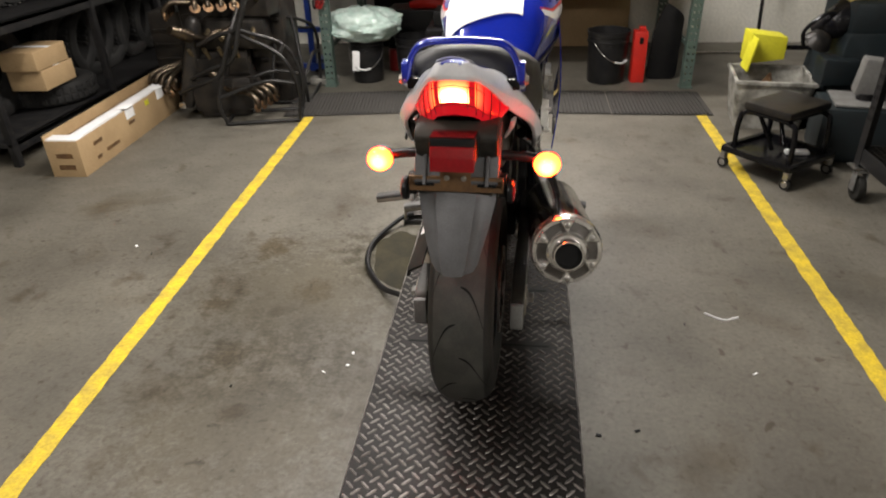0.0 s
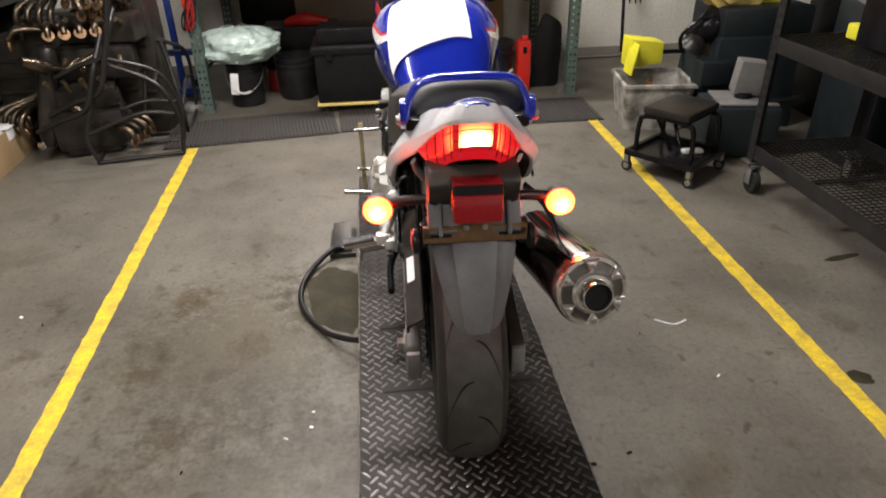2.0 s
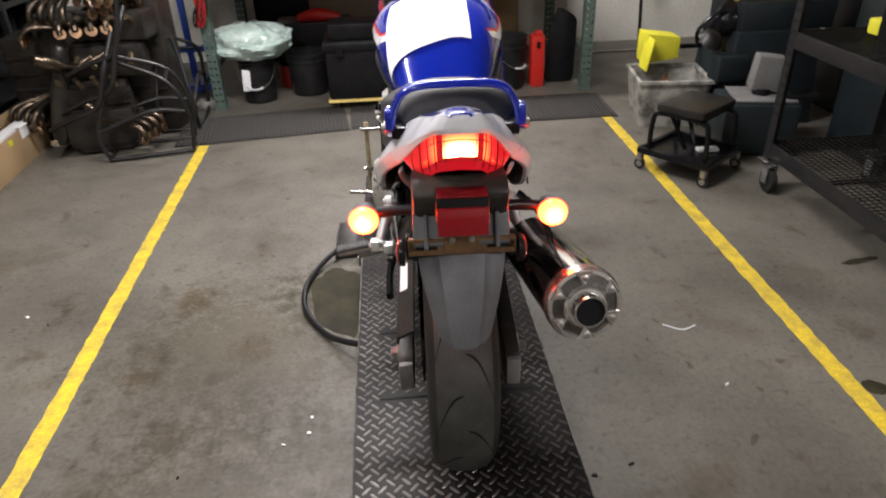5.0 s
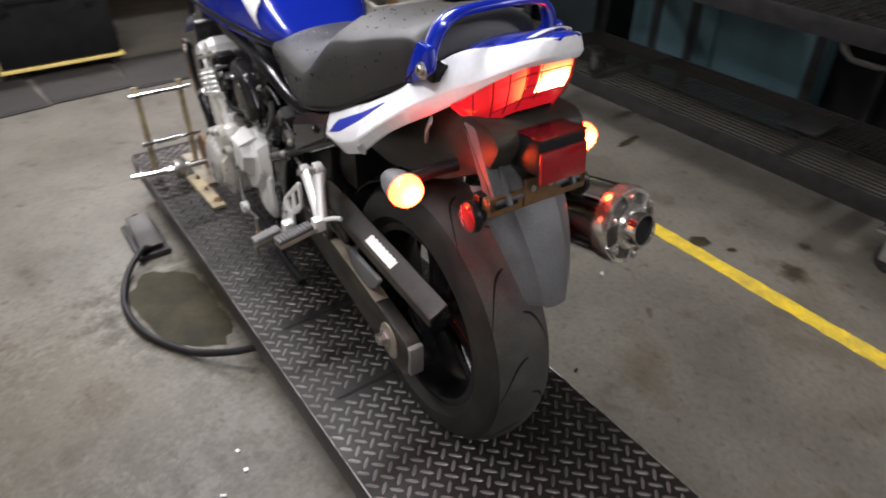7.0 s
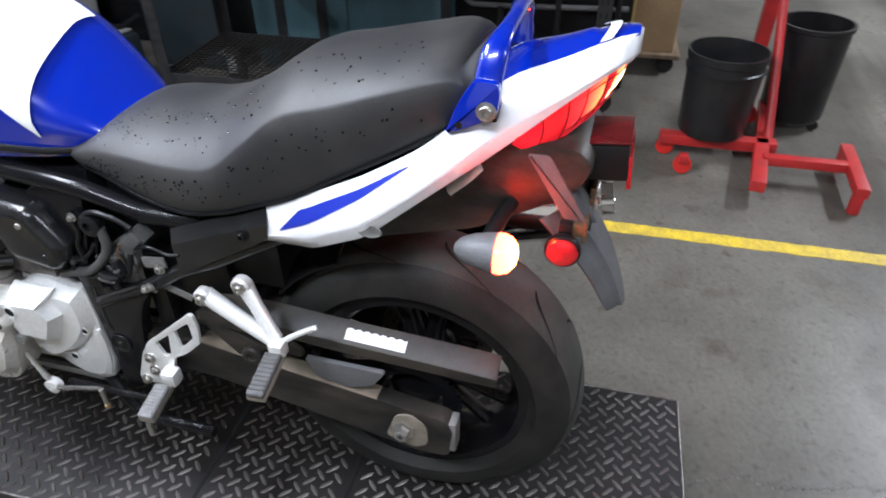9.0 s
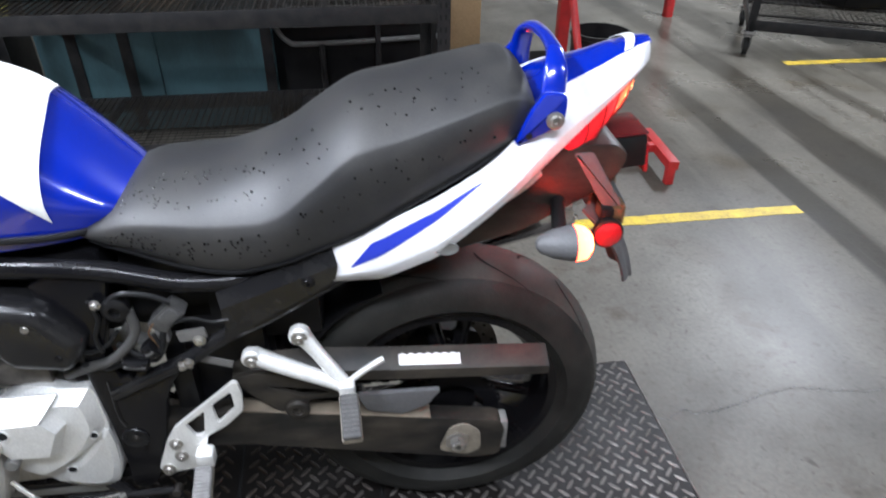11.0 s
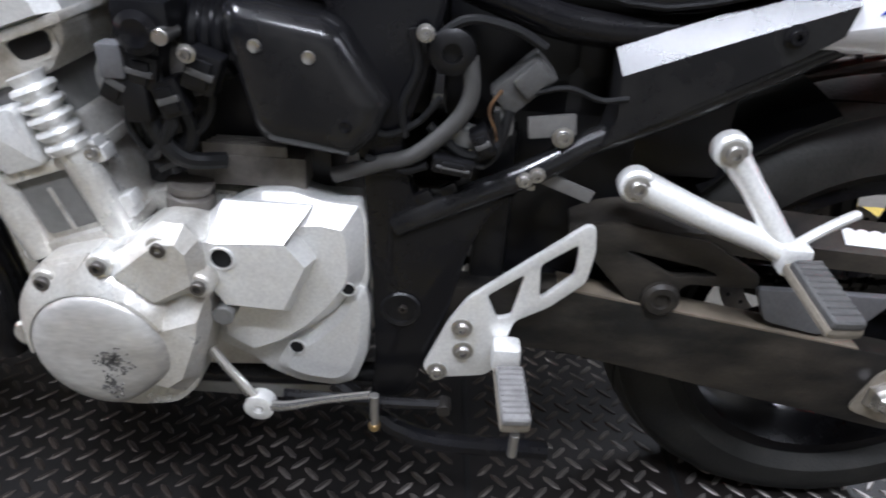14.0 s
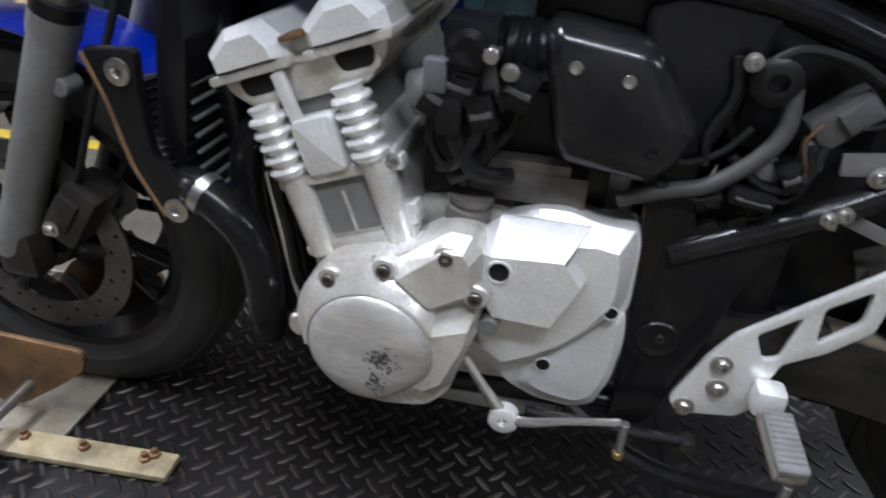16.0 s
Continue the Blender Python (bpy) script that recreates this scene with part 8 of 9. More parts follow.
for y, z, w in ((0.2, 0.15, 0.10), (0.35, 0.07, 0.16), (0.62, 0.13, 0.08), (0.18, 0.06, 0.05)):
    part("printed_bar", boxes(((0.0, y, z), (0.001, w, 0.022), 0.0)), M["rust"], t)
for z in (0.06, 0.13):
    part("printed_bar", boxes(((-0.1, -0.001, z), (0.1, 0.001, 0.03), 0.0)), M["rust"], t)
# dark shelving along the left wall
sh_ = thing("shelving", "black steel shelving with tyres and cartons along the wall", "shelving", pose(0, 0, 0))
for x in (-2.95, -3.75):
    for y in (2.0, 3.13, 4.05, 4.85):
        part("post", boxes(((x, y, 1.05), (0.045, 0.045, 2.1), 0.004)), M["rack"], sh_)
for z in (0.14, 0.80, 1.45, 2.05):
    part("shelf", boxes(((-3.35, 3.42, z), (0.84, 2.9, 0.03), 0.004)), M["rack"], sh_)
    for x in (-2.945, -3.755):
        part("shelf_edge", boxes(((x, 3.42, z - 0.02), (0.03, 2.9, 0.07), 0.004)), M["rack"], sh_)
part("back_panel", boxes(((-3.79, 3.42, 1.05), (0.012, 2.9, 2.1), 0.002)), M["rack"], sh_)
part("end_panel", boxes(((-3.35, 4.884, 1.05), (0.86, 0.012, 2.1), 0.002)), M["rack"], sh_)
M["tread_rubber"] = mat("old_tyre", (0.017, 0.017, 0.017), 0.75, 0, (0.035, 0.033, 0.03), 12, 0.7, 0.3, 120)


def loose_tyre(x, y, z, r, w, m, label):
    t = thing("tyre", label, "tyre", pose(x, y, z) @ m, group="loose tyres")
    prof = [(r * 0.66, -w * 0.36), (r * 0.72, -w * 0.46), (r * 0.86, -w * 0.5), (r * 0.96, -w * 0.42), (r, -w * 0.2), (r, w * 0.2), (r * 0.96, w * 0.42), (r * 0.86, w * 0.5), (r * 0.72, w * 0.46), (r * 0.66, w * 0.36)]
    part("carcass", lathe(prof, None, 48, closed=True), M["tread_rubber"], t)
    bm = bmesh.new()
    for k in range(40):
        a = 2 * math.pi * k / 40
        for q in (-1, 1):
            box(bm, (r * math.cos(a), r * math.sin(a), q * w * 0.18), (0.016, 0.03, w * 0.28), 0.003, pose(0, 0, 0, 0, 0, math.degrees(a)), 1)
    tagged(part("tread_block", bm, M["tread_rubber"], t), kind="stuff")


for y, z in ((2.45, 0.155), (3.3, 0.155), (3.55, 0.155), (3.8, 0.155), (4.2, 0.155), (4.5, 0.155)):
    loose_tyre(-3.33, y, z + 0.31, 0.31, 0.15, ALONG_X @ pose(0, 0, 0, 0, 8, 0), "worn black tyre standing on the shelf")
for y, z in ((2.6, 0.815), (2.8, 0.815), (3.3, 0.815), (3.55, 0.815), (3.75, 0.815), (4.2, 0.815), (4.4, 0.815), (4.6, 0.815)):
    loose_tyre(-3.33, y, z + 0.30, 0.30, 0.15, ALONG_X @ pose(0, 0, 0, 0, -6, 0), "worn black tyre standing on the shelf")
loose_tyre(-3.28, 2.9, 0.155 + 0.08, 0.31, 0.15, Matrix(), "worn black tyre lying on the shelf")
for y, z, h in ((2.75, 0.40, 0.13), (2.72, 0.535, 0.12)):
    t = thing("carton", "small brown carton on the shelving", "carton", pose(-3.12, y - 0.08, z - (0.4 - 0.325) , 0, 0, 3))
    part("body", boxes(((0, 0, h / 2), (0.24, 0.36, h), 0.004)), M["card"], t)
    part("tape", boxes(((0, 0, h + 0.001), (0.242, 0.05, 0.002), 0.0)), M["foam"], t)
rag("plastic_bag", "big crumpled clear plastic bag hung over the shelf", -3.05, 3.75, 1.47, 0.55, 0.75, 0.30, "bag", 9, "plastic bag")
rows = []
for i in range(12):
    v = i / 11
    rows.append([(-2.90 + 0.05 * math.sin(3 * v + a) + 0.06 * math.sin(v * math.pi) * math.cos(a), 3.78 + (0.10 + 0.18 * math.sin(math.pi * min(1, v + 0.2))) * math.cos(a) * (1 + 0.15 * noise.noise(Vector((a, v * 4, 0)))), 1.46 - 0.42 * v + 0.03 * math.sin(a)) for a in np.linspace(0, 2 * math.pi, 19)[:-1]])
solid("plastic_bag", loft(rows), M["bag"], "crumpled clear plastic film hanging from the shelf", "plastic bag", smooth=45)
solid("wall_box", boxes(((-1.75, 5.31, 1.62), (0.36, 0.08, 0.12), 0.01)), M["machine_grey"], "grey electrical box mounted on the wall", "electrical box")
solid("wall_cable", tube([(-3.4, 5.335, 0.95), (-2.6, 5.33, 1.12), (-2.0, 5.33, 1.22), (-1.2, 5.335, 1.5), (-0.2, 5.335, 1.62)], 0.009, 8, 8), M["grey_hose"], "grey cable running across the wall", "cable")
solid("wall_cable", tube([(0.55, 5.335, 1.7), (0.62, 5.335, 1.35), (0.75, 5.335, 1.2), (0.72, 5.335, 1.02)], 0.006, 8, 8), M["hose"], "thin black cable hanging down the wall", "cable")
t = thing("work_lamp", "clamped work lamp hanging over the bench", "lamp", pose(1.0, 5.26, 1.25))
part("shade", lathe([(0.015, 0.10), (0.03, 0.09), (0.07, 0.0), (0.068, 0.0), (0.028, 0.086)], None, 24), M["crate"], t)
part("socket", cyl(bmesh.new(), (0, 0, 0.13), "z", 0.02, 0.08), M["black"], t)
part("arm", tube([(0, 0, 0.16), (0.02, 0.04, 0.22), (0.0, 0.075, 0.25)], 0.006, 8), M["satin"], t)

# ---------------------------------------------------------------- right side
# apron on the wall
rows = []
for i in range(14):
    v = i / 13
    hw = 0.23 + 0.05 * v
    rows.append([(2.13 + u * hw, 5.30 - 0.035 * (1 + math.sin(u * 9 + v * 2)) * v - 0.01, 1.62 - 0.98 * v + 0.03 * math.cos(u * 7) * v) for u in np.linspace(-1, 1, 15)])
t = thing("apron", "black work apron hanging on the wall", "apron", pose(0, 0, 0))
part("cloth", thicken(loft(rows, closed=False, cap=False), 0.004), M["black"], t)
for k in range(3):
    part("printed_bar", boxes(((2.02 + 0.08 * k, 5.235, 1.18), (0.06, 0.003, 0.035), 0.0)), M["lime"], t)
for x in (2.36, 2.42, 2.47):
    part("strap", tube([(x, 5.3, 1.6), (x + 0.02, 5.27, 1.1), (x - 0.02, 5.28, 0.75), (x + 0.01, 5.28, 0.42)], 0.008, 8, 8), M["black"], t)
part("hook", tube([(2.13, 5.345, 1.62), (2.13, 5.29, 1.62), (2.13, 5.28, 1.65)], 0.006, 8), M["steel"], t)
solid("broom", tube([(2.27, 5.1, 0.0), (2.27, 5.3, 1.15)], 0.016, 10, 0), M["black"], "black pole leaning on the wall", "pole")
solid("threshold", boxes(((2.0, 4.9, 0.008), (0.7, 0.04, 0.014), 0.003)), M["steel"], "bright metal strip lying on the floor", "metal strip")
# scuffed crate
cr = thing("plastic_crate", "scuffed white plastic crate with oily parts inside", "crate", pose(1.72, 3.02, 0, 0, 0, -8))


def tub(sx, sy, h, t_, taper, bm=None):
    bm = bm or bmesh.new()
    rows = []
    for z, k, o in ((0, 0, 0), (h, taper, 0), (h, taper, 0.012), (h - 0.02, taper, 0.012), (h - 0.02, taper, 0.002)):
        a, b = sx / 2 + k + o, sy / 2 + k + o
        rows.append([(x, y, z) for x, y in rounded([(-a, -b), (a, -b), (a, b), (-a, b)], 0.05)])
    rows2 = []
    for z, k in ((h, taper), (t_, 0)):
        a, b = sx / 2 + k - t_, sy / 2 + k - t_
        rows2.append([(x, y, z) for x, y in rounded([(-a, -b), (a, -b), (a, b), (-a, b)], 0.045)])
    return loft([rows2[1], rows2[0]] + [rows[1], rows[0]], bm)


part("tub", tub(0.40, 0.36, 0.31, 0.006, 0.04), M["crate"], cr)
for y in (-0.2, 0.2):
    part("rim", boxes(((0, y * 1.1, 0.305), (0.48, 0.022, 0.025), 0.005)), M["crate"], cr)
for x in (-0.23, 0.23):
    part("rim", boxes(((x, 0, 0.305), (0.022, 0.44, 0.025), 0.005)), M["crate"], cr)
rag("oily_rag", "oily brown rags heaped in the crate", 1.72, 3.02, 0.012, 0.36, 0.32, 0.30, "rust", 14)
# lime boxes on the machine's arm
t = thing("machine_tool", "old blue-green sawing machine with a yellow belt guard", "machine", pose(0, 0, 0))
part("pedestal", prism(rounded([(1.95, 0.0), (2.62, 0.0), (2.55, 0.62), (2.02, 0.62)], 0.03), 2.75, 3.25, 0.02, axis="y"), M["teal"], t, "dark blue-green cast pedestal")
part("motor_box", boxes(((2.32, 2.98, 0.70), (0.6, 0.46, 0.18), 0.03)), M["teal"], t)
part("head_casting", tube([(2.1, 2.95, 0.70), (2.0, 2.9, 0.66), (1.9, 2.95, 0.58)], [0.12, 0.1, 0.06], 16, 5), M["satin"], t)
GP = [(1.79, 1.12), (1.82, 1.26), (1.93, 1.37), (2.06, 1.37), (2.29, 1.0), (2.33, 0.84), (2.24, 0.69), (2.08, 0.73), (1.90, 0.87)]
g = part("belt_guard", prism(rounded(GP, 0.02, 3), 2.86, 3.06, 0.012, axis="y"), M["machine_yellow"], t, "pale yellow belt guard")
part("guard_face", prism(rounded([(1.80, 1.13), (1.83, 1.25), (1.92, 1.33), (1.99, 1.30), (2.17, 0.96), (2.14, 0.84), (2.06, 0.80), (1.93, 0.90)], 0.02, 3), 2.80, 2.87, 0.02, axis="y"), M["machine_yellow"], g)
part("yellow_skirt", prism(rounded([(2.15, 0.70), (2.52, 0.72), (2.50, 0.92), (2.25, 0.98)], 0.03), 2.92, 3.02, 0.012, axis="y"), M["lime"], t)
part("grey_cover", prism(rounded([(2.02, 1.38), (2.28, 1.46), (2.56, 1.05), (2.50, 0.85), (2.30, 0.88), (2.28, 1.08)], 0.05), 3.0, 3.16, 0.02, axis="y"), M["machine_grey"], t)
part("pulley", lathe([(0.02, -0.06), (0.085, -0.06), (0.09, -0.045), (0.08, 0), (0.09, 0.045), (0.085, 0.06), (0.02, 0.06)], Matrix.Translation((1.79, 2.98, 0.98)) @ pose(0, 0, 0, 0, 90, 25), 28), M["rust"], t)
part("motor", lathe([(0.05, -0.2), (0.14, -0.18), (0.15, -0.1), (0.15, 0.16), (0.1, 0.2)], Matrix.Translation((2.66, 3.0, 0.98)) @ ALONG_X, 28), M["dark_iron"], t)
part("bracket", boxes(((2.1, 3.0, 0.72), (0.14, 0.1, 0.12), 0.02)), M["satin"], t)
part("lamp_arm", tube([(2.06, 2.86, 0.70), (1.90, 2.83, 0.72), (1.80, 2.85, 0.62), (1.82, 2.88, 0.52)], 0.012, 10, 6), M["satin"], t)
part("lamp_shade", lathe([(0.03, 0.05), (0.06, 0.03), (0.085, -0.02), (0.08, -0.02), (0.05, 0.02)], pose(1.90, 2.86, 0.56, 30, 20, 0), 24), M["dark_iron"], t)
part("lamp_bulb", lathe([(0.0001, -0.01), (0.05, -0.015), (0.05, -0.02), (0.0001, -0.03)], pose(1.90, 2.86, 0.56, 30, 20, 0), 20), M["machine_yellow"], t)
part("vice_block", boxes(((2.0, 2.78, 0.40), (0.2, 0.16, 0.16), 0.02)), M["teal"], t)
lb = part("lime_shield", prism([(1.60, 0.34), (1.60, 0.54), (1.83, 0.51), (1.83, 0.37)], 3.16, 3.34, 0.006, axis="y"), M["lime"], t, "bright lime-yellow shield box")
part("shield_flap", boxes(((1.595, 3.13, 0.42), (0.012, 0.15, 0.21), 0.002, pose(0, 0, 0, 0, 10, 0))), M["lime"], lb)
part("shield_arm", boxes(((1.92, 3.2, 0.44), (0.22, 0.03, 0.03), 0.004)), M["satin"], t)
t = thing("coolant_tank", "dark blue-green tank with a pump on its lid", "tank", pose(2.02, 2.42, 0, 0, 0, -12))
part("tank", boxes(((0, 0, 0.16), (0.42, 0.36, 0.31), 0.03)), M["teal"], t)
part("lid", boxes(((0.02, 0, 0.325), (0.34, 0.3, 0.012), 0.003)), M["machine_grey"], t)
part("pump_box", boxes(((0.04, 0.03, 0.45), (0.16, 0.12, 0.20), 0.015, pose(0, 0, 0, 0, 6, 0))), M["machine_grey"], t)
part("pump_neck", cyl(bmesh.new(), (0.02, 0.0, 0.345), "z", 0.05, 0.04), M["satin"], t)
part("pipe", tube([(0.1, -0.08, 0.36), (0.18, -0.1, 0.34), (0.3, -0.1, 0.36)], 0.016, 10, 5), M["satin"], t)
# creeper stool
st = thing("rolling_stool", "black padded rolling mechanic's stool with a tool tray", "stool", pose(1.53, 2.15, 0, 0, 0, 38))
part("cushion", boxes(((0, 0, 0.375), (0.36, 0.28, 0.045), 0.018)), M["dark_iron"], st, "worn black cushion")
part("seat_pan", boxes(((0, 0, 0.346), (0.34, 0.26, 0.016), 0.004)), M["satin"], st)
for s in (-1, 1):
    part("side_frame", tube([(s * 0.15, -0.17, 0.12), (s * 0.15, -0.165, 0.28), (s * 0.15, -0.12, 0.335), (s * 0.15, 0.12, 0.335), (s * 0.15, 0.165, 0.28), (s * 0.15, 0.17, 0.12)], 0.014, 10, 5), M["satin"], st)
    part("tray_rail", boxes(((s * 0.19, 0, 0.115), (0.028, 0.40, 0.035), 0.006)), M["satin"], st)
    part("tray_rail", boxes(((0, s * 0.2, 0.115), (0.40, 0.028, 0.035), 0.006)), M["satin"], st)
    part("leg", tube([(s * 0.09, 0.1, 0.335), (s * 0.05, 0.0, 0.13)], 0.012, 10, 0), M["satin"], st)
    for q in (-1, 1):
        w = part("caster", cyl(bmesh.new(), (s * 0.185, q * 0.195, 0.032), "x", 0.031, 0.022), M["rubber"], st)
        part("caster_fork", boxes(((s * 0.185, q * 0.195, 0.078), (0.034, 0.03, 0.045), 0.006)), M["bolt"], w, "bright steel fork")
        part("wheel_disc", cyl(bmesh.new(), (s * 0.185, q * 0.195, 0.032), "x", 0.018, 0.026), M["bolt"], w)
part("tray", boxes(((0, 0, 0.105), (0.36, 0.38, 0.008), 0.002)), M["satin"], st)
solid("tool", boxes(((1.62, 2.12, 0.122), (0.12, 0.05, 0.02), 0.006)), M["paper"], "small pale rag in the stool's tray", "rag")


# rolling racks with wire shelves


def grate(x0, x1, y0, y1, z, step, r):
    v, f_ = [], []

    def bar(c, s):
        k = len(v)
        for dx in (-1, 1):
            for dy in (-1, 1):
                for dz in (-1, 1):
                    v.append((c[0] + dx * s[0] / 2, c[1] + dy * s[1] / 2, c[2] + dz * s[2] / 2))
        f_.extend([[k, k + 1, k + 3, k + 2], [k + 4, k + 6, k + 7, k + 5], [k, k + 4, k + 5, k + 1], [k + 2, k + 3, k + 7, k + 6], [k, k + 2, k + 6, k + 4], [k + 1, k + 5, k + 7, k + 3]])
    n = int((y1 - y0) / step)
    for i in range(1, n):
        bar(((x0 + x1) / 2, y0 + i * (y1 - y0) / n, z), (x1 - x0, r, r))
    n = int((x1 - x0) / step)
    for i in range(1, n):
        bar((x0 + i * (x1 - x0) / n, (y0 + y1) / 2, z - r), (r, y1 - y0, r))
    me = bpy.data.meshes.new("wire_mesh")
    me.from_pydata(v, [], f_)
    me.materials.append(M["wire"])
    return me


def rack(name, label, w, l, levels, high, m, step=0.03):
    t = thing(name, label, "rack", m)
    for s in (-1, 1):
        for q in (-1, 1):
            bm = bmesh.new()
            x, y = s * (w / 2 - 0.025), q * (l / 2 - 0.025)
            box(bm, (x, y + q * 0.022, (0.18 + high) / 2), (0.055, 0.006, high - 0.18), 0.001, None, 1)
            box(bm, (x + s * 0.024, y - q * 0.006, (0.18 + high) / 2), (0.006, 0.05, high - 0.18), 0.001, None, 1)
            post = part("corner_post", bm, M["rack"], t)
            z = 0.42
            while z < high - 0.05:
                for dx in (-0.011, 0.011):
                    part("slot", boxes(((x + dx, y + q * 0.0255, z), (0.008, 0.001, 0.022), 0)), M["groove"], post, smooth=0)
                    part("slot", boxes(((x + s * 0.0275, y - q * 0.006 + dx, z), (0.001, 0.008, 0.022), 0)), M["groove"], post, smooth=0)
                z += 0.05
            cs = part("caster", lathe([(0.03, -0.018), (0.060, -0.017), (0.0625, -0.008), (0.0625, 0.008), (0.060, 0.017), (0.03, 0.018)], Matrix.Translation((x, y - 0.03, 0.0635)) @ ALONG_X, 28), M["rubber"], t)
            part("caster_fork", boxes(((x - 0.026, y - 0.022, 0.10), (0.005, 0.05, 0.10), 0.001), ((x + 0.026, y - 0.022, 0.10), (0.005, 0.05, 0.10), 0.001), ((x, y - 0.01, 0.15), (0.06, 0.07, 0.012), 0.002)), M["machine_grey"], cs)
            part("caster_plate", boxes(((x, y, 0.168), (0.10, 0.085, 0.008), 0.002)), M["bolt"], cs, "bright caster plate")
    for z in levels:
        for s in (-1, 1):
            part("shelf_beam", boxes(((s * (w / 2 - 0.006), 0, z - 0.035), (0.012, l - 0.01, 0.075), 0.003)), M["rack"], t)
            part("shelf_beam", boxes(((0, s * (l / 2 - 0.006), z - 0.035), (w - 0.03, 0.012, 0.075), 0.003)), M["rack"], t)
        for k in (-0.25, 0.25):
            part("shelf_rib", boxes(((0, k * l, z - 0.012), (w - 0.04, 0.035, 0.014), 0.002)), M["rack"], t)
        ob = new("wire_mesh", grate(-w / 2 + 0.012, w / 2 - 0.012, -l / 2 + 0.012, l / 2 - 0.012, z, step, 0.004))
        ob.parent = t
        tagged(ob, "welded wire mesh shelf", kind="stuff")
    return t


rack("rolling_rack", "black steel rolling rack with wire mesh shelves", 0.62, 2.08, (0.265, 0.82, 1.40), 1.62, pose(2.10, 0.80, 0))
# what stands behind and in the rack
t = thing("metal_cabinet", "streaked blue metal cabinet standing behind the rack", "cabinet", pose(2.82, 1.15, 0))
part("body", boxes(((0, 0, 0.62), (0.5, 1.15, 1.2), 0.012)), M["cabinet"], t)
for y in (-0.285, 0.285):
    part("door", boxes(((-0.256, y, 0.62), (0.014, 0.56, 1.16), 0.004)), M["cabinet"], t)
for y in (-0.55, -0.2, 0.2, 0.55):
    part("foot", boxes(((0.0, y, 0.01), (0.45, 0.05, 0.02), 0.003)), M["rack"], t)
for y in (1.55, 1.30, 0.60):
    part("dark_strip", boxes(((-0.266, y - 1.15, 0.6), (0.008, 0.055, 1.1), 0.002)), M["rack"], t)
t = thing("pipe_stand", "dark tubular stand behind the rack", "stand", pose(2.62, 0.12, 0.0))
for k, (z, o) in enumerate(((0.62, 0.0), (0.54, 0.05), (0.44, 0.1))):
    part("rail", tube([(0.0, 0.45, z + 0.12), (0.0, 0.38, z + 0.02), (0.0, 0.25, z), (0.0, -0.45, z + 0.02)], 0.014, 10, 6), M["machine_grey"], t)
    part("leg", boxes(((0.0, -0.4 + 0.3 * k, z / 2), (0.03, 0.03, z), 0.004)), M["rack"], t)
part("body", boxes(((0.16, 0, 0.33), (0.22, 0.95, 0.64), 0.02)), M["black"], t)
for y, z, sx, sy, sz, m_, lb_ in ((1.35, 0.828, 0.3, 0.4, 0.30, "black", "dark plastic case on the rack's middle shelf"), (0.55, 0.828, 0.25, 0.35, 0.16, "machine_grey", "grey metal box on the rack's middle shelf"), (1.62, 0.828, 0.2, 0.14, 0.07, "lime", "yellow plastic part on the rack's middle shelf"),
                                 (0.98, 0.828, 0.2, 0.3, 0.05, "card", "flat brown carton on the rack's middle shelf"), (-0.05, 0.828, 0.26, 0.2, 0.06, "card", "flat brown carton on the rack's middle shelf"), (0.35, 0.273, 0.2, 0.16, 0.015, "rack", "dark steel plate on the rack's bottom shelf")):
    solid("box", boxes(((2.16, y, z + sz / 2), (sx, sy, sz), 0.012)), M[m_], lb_, "box", "boxes on the rack")
t = thing("machine", "dark blue-green machine standing past the rack", "machine", pose(2.75, 2.15, 0))
part("body", boxes(((0, 0, 0.45), (0.5, 0.5, 0.9), 0.03)), M["teal"], t)
part("top", boxes(((0, 0, 0.98), (0.4, 0.4, 0.16), 0.03)), M["machine_grey"], t)
part("wheel", lathe([(0.05, -0.03), (0.2, -0.03), (0.21, 0), (0.2, 0.03), (0.05, 0.03)], Matrix.Translation((-0.28, -0.05, 1.1)) @ ALONG_X, 32), M["machine_grey"], t)
t = thing("lathe", "grey machine with round guards behind the racks", "machine", pose(3.3, 2.9, 0))
part("bed", boxes(((0, 0, 0.5), (0.9, 0.6, 1.0), 0.03)), M["satin"], t)
part("housing", lathe([(0.05, -0.3), (0.22, -0.28), (0.24, 0), (0.22, 0.28), (0.05, 0.3)], Matrix.Translation((0, -0.1, 1.22)) @ ALONG_X, 28), M["machine_grey"], t)

# cartons on a dolly, seen past the rack
t = thing("dolly", "wooden dolly with casters", "dolly", pose(3.22, -0.35, 0))
part("deck", boxes(((0, 0, 0.115), (0.55, 0.62, 0.025), 0.004)), M["wood"], t)
for x in (-0.2, 0.2):
    for y in (-0.24, 0.24):
        part("caster", cyl(bmesh.new(), (x, y, 0.05), "x", 0.049, 0.03), M["rubber"], t)
t = thing("carton", "tall brown carton standing on a dolly", "carton", pose(3.22, -0.35, 0.128))
part("body", boxes(((0, 0, 0.35), (0.46, 0.54, 0.70), 0.006)), M["card"], t)
part("tape", boxes(((-0.2315, 0, 0.35), (0.002, 0.06, 0.66), 0.0)), M["machine_yellow"], t)
for z in (0.5, 0.42, 0.2):
    part("printed_bar", boxes(((-0.2325, 0.12, z), (0.001, 0.16, 0.035), 0)), M["black"], t)
rag("rag", "crumpled pale cloth on the carton", 3.1, -0.55, 0.83, 0.4, 0.36, 0.12, "paper", 21)

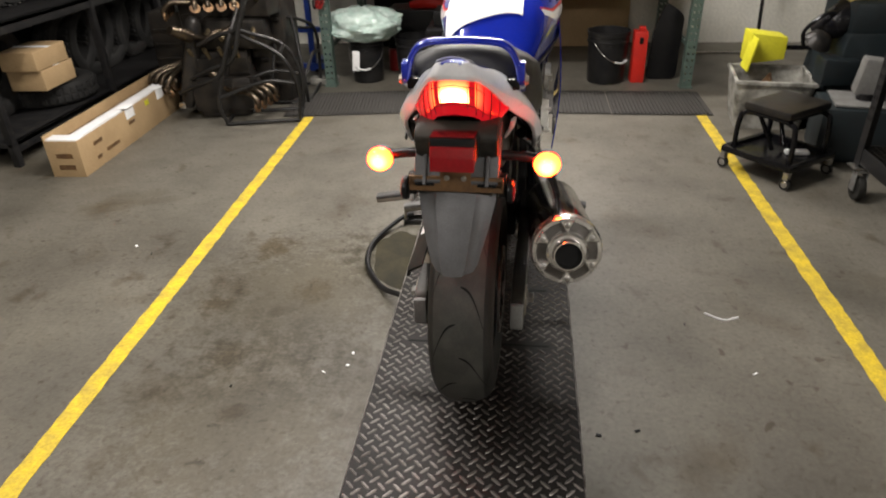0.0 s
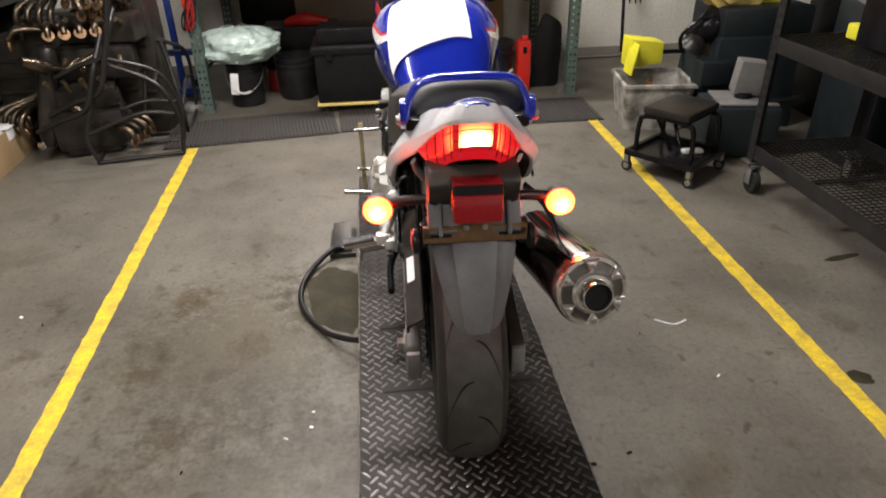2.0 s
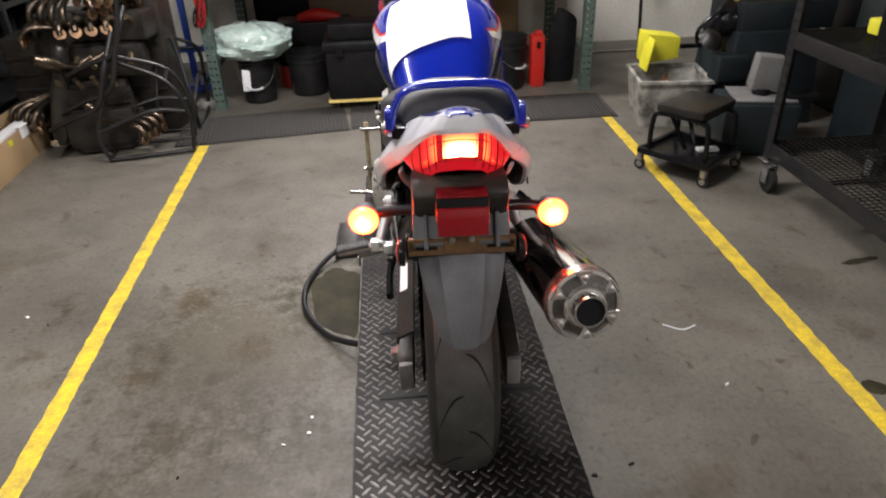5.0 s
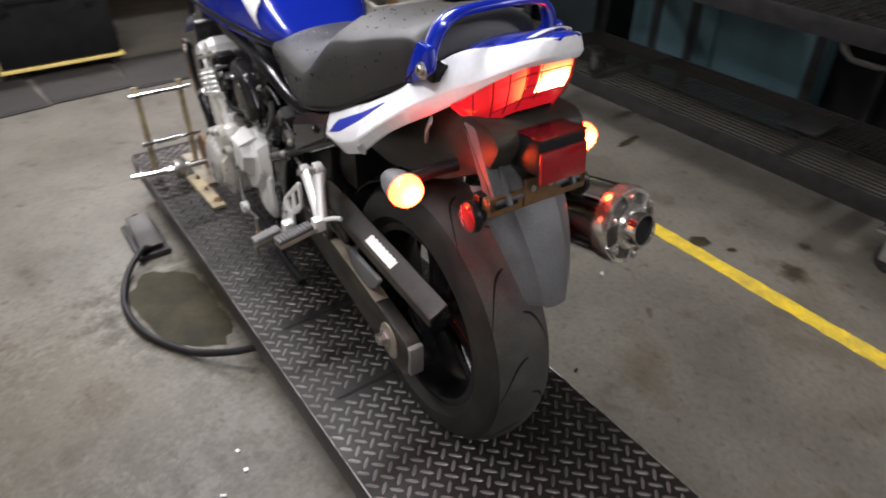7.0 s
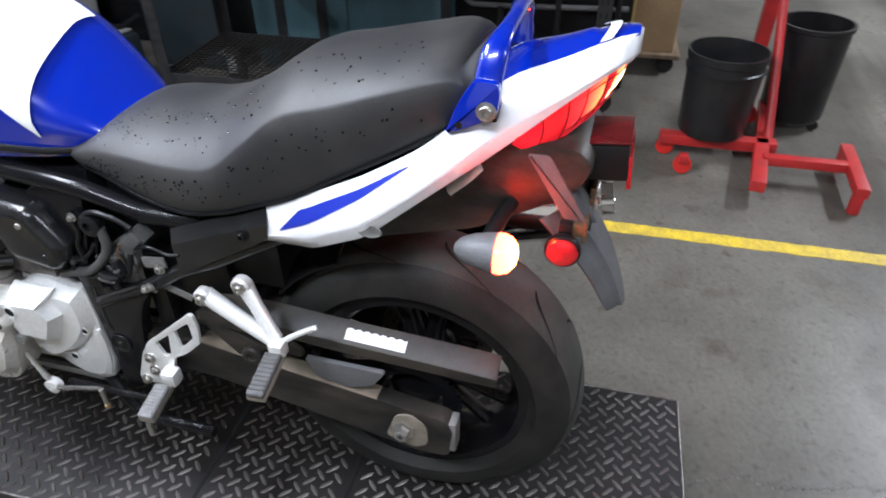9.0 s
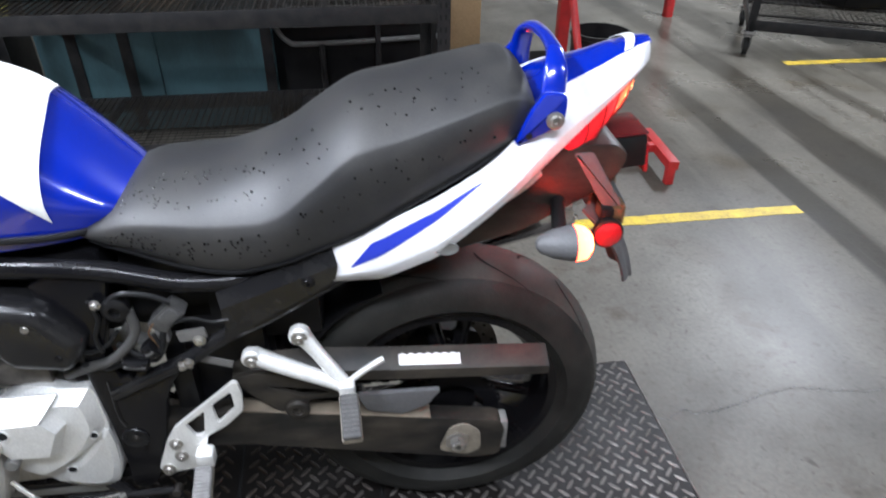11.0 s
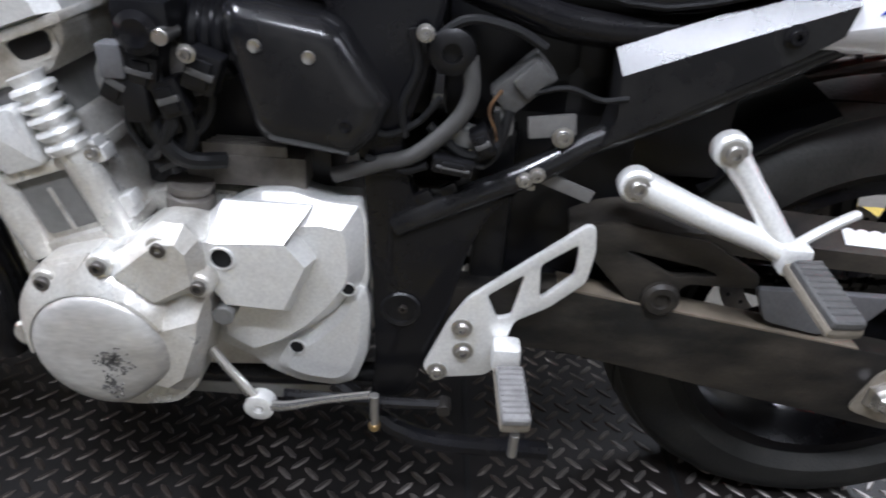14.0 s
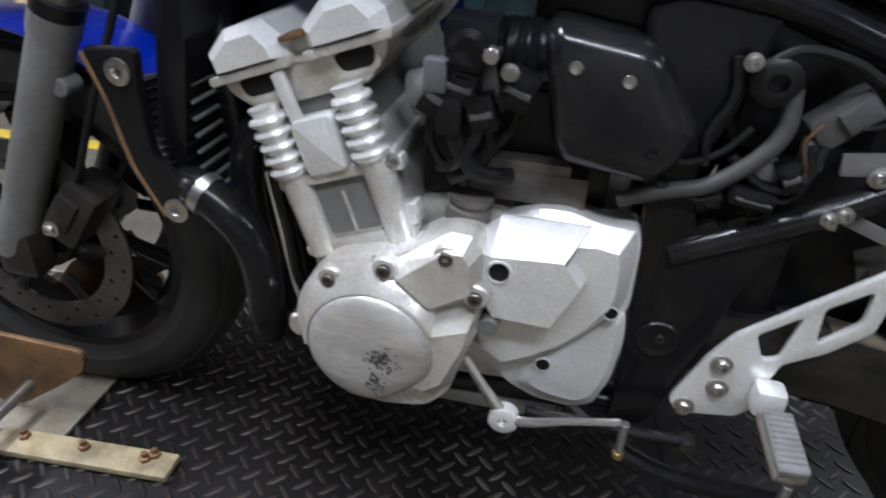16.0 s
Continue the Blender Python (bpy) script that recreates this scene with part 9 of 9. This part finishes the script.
# red stand with a bucket
h = thing("hoist_base", "red steel hoist base with casters and a T-shaped leg", "hoist", pose(0, 0, 0))
part("leg", boxes(((2.06, -0.98, 0.085), (0.9, 0.06, 0.05), 0.006, pose(0, 0, 0, 0, 0, -10)), ), M["red_steel"], h)
part("leg", boxes(((2.0, -0.78, 0.085), (0.06, 0.5, 0.05), 0.006)), M["red_steel"], h)
part("t_bar", boxes(((1.82, -1.30, 0.10), (0.40, 0.05, 0.045), 0.005, pose(0, 0, 0, 0, 0, -4))), M["red_steel"], h)
part("link_bar", boxes(((1.84, -1.12, 0.10), (0.045, 0.34, 0.04), 0.005)), M["red_steel"], h)
part("foot", boxes(((1.64, -1.283, 0.045), (0.035, 0.04, 0.09), 0.004)), M["red_steel"], h)
part("foot", boxes(((2.0, -1.31, 0.045), (0.035, 0.04, 0.09), 0.004)), M["red_steel"], h)
part("mast", boxes(((2.45, -0.95, 0.72), (0.06, 0.06, 1.3), 0.006)), M["red_steel"], h)
part("brace", tube([(2.05, -1.0, 0.10), (2.40, -0.96, 0.75)], 0.02, 10, 0), M["red_steel"], h)
for x, y in ((1.83, -0.63), (2.42, -0.98), (2.0, -0.56)):
    part("caster", lathe([(0.015, -0.014), (0.038, -0.013), (0.04, 0), (0.038, 0.013), (0.015, 0.014)], Matrix.Translation((x, y, 0.041)) @ ALONG_X, 22), M["red"], h, "red caster wheel")
    part("caster_fork", boxes(((x, y, 0.07), (0.045, 0.04, 0.04), 0.006)), M["red_steel"], h)
bucket(2.06, -0.75, 0.145, 0.37, "black plastic bucket with a white-gripped wire handle on a red stand", z=0.112, seed=2)
t = thing("waste_bin", "black round waste bin on small casters", "waste bin", pose(2.46, -1.17, 0))
part("drum", lathe([(0.0001, 0.05), (0.135, 0.05), (0.145, 0.07), (0.155, 0.48), (0.163, 0.485), (0.163, 0.505), (0.15, 0.505), (0.14, 0.08), (0.0001, 0.07)], None, 32), M["bucket"], t)
for a in (0, 120, 240):
    part("caster", cyl(bmesh.new(), (0.12 * math.cos(radians(a)), 0.12 * math.sin(radians(a)), 0.026), "x", 0.025, 0.02), M["rubber"], t)
# low cart with mesh top
rack("low_cart", "low black cart with wire mesh deck", 1.3, 0.9, (0.26, 0.75), 0.78, pose(3.55, -3.45, 0, 0, 0, 62), 0.04)
solid("black_case", boxes(((3.9, -3.75, 0.40), (0.6, 0.5, 0.26), 0.02)), M["black"], "black case on the low cart", "case", m=pose(0, 0, 0))
solid("red_post", tube([(4.6, -2.62, 0.0), (4.62, -2.6, 1.3)], 0.045, 14, 0), M["red_steel"], "red steel post standing on the floor", "post")
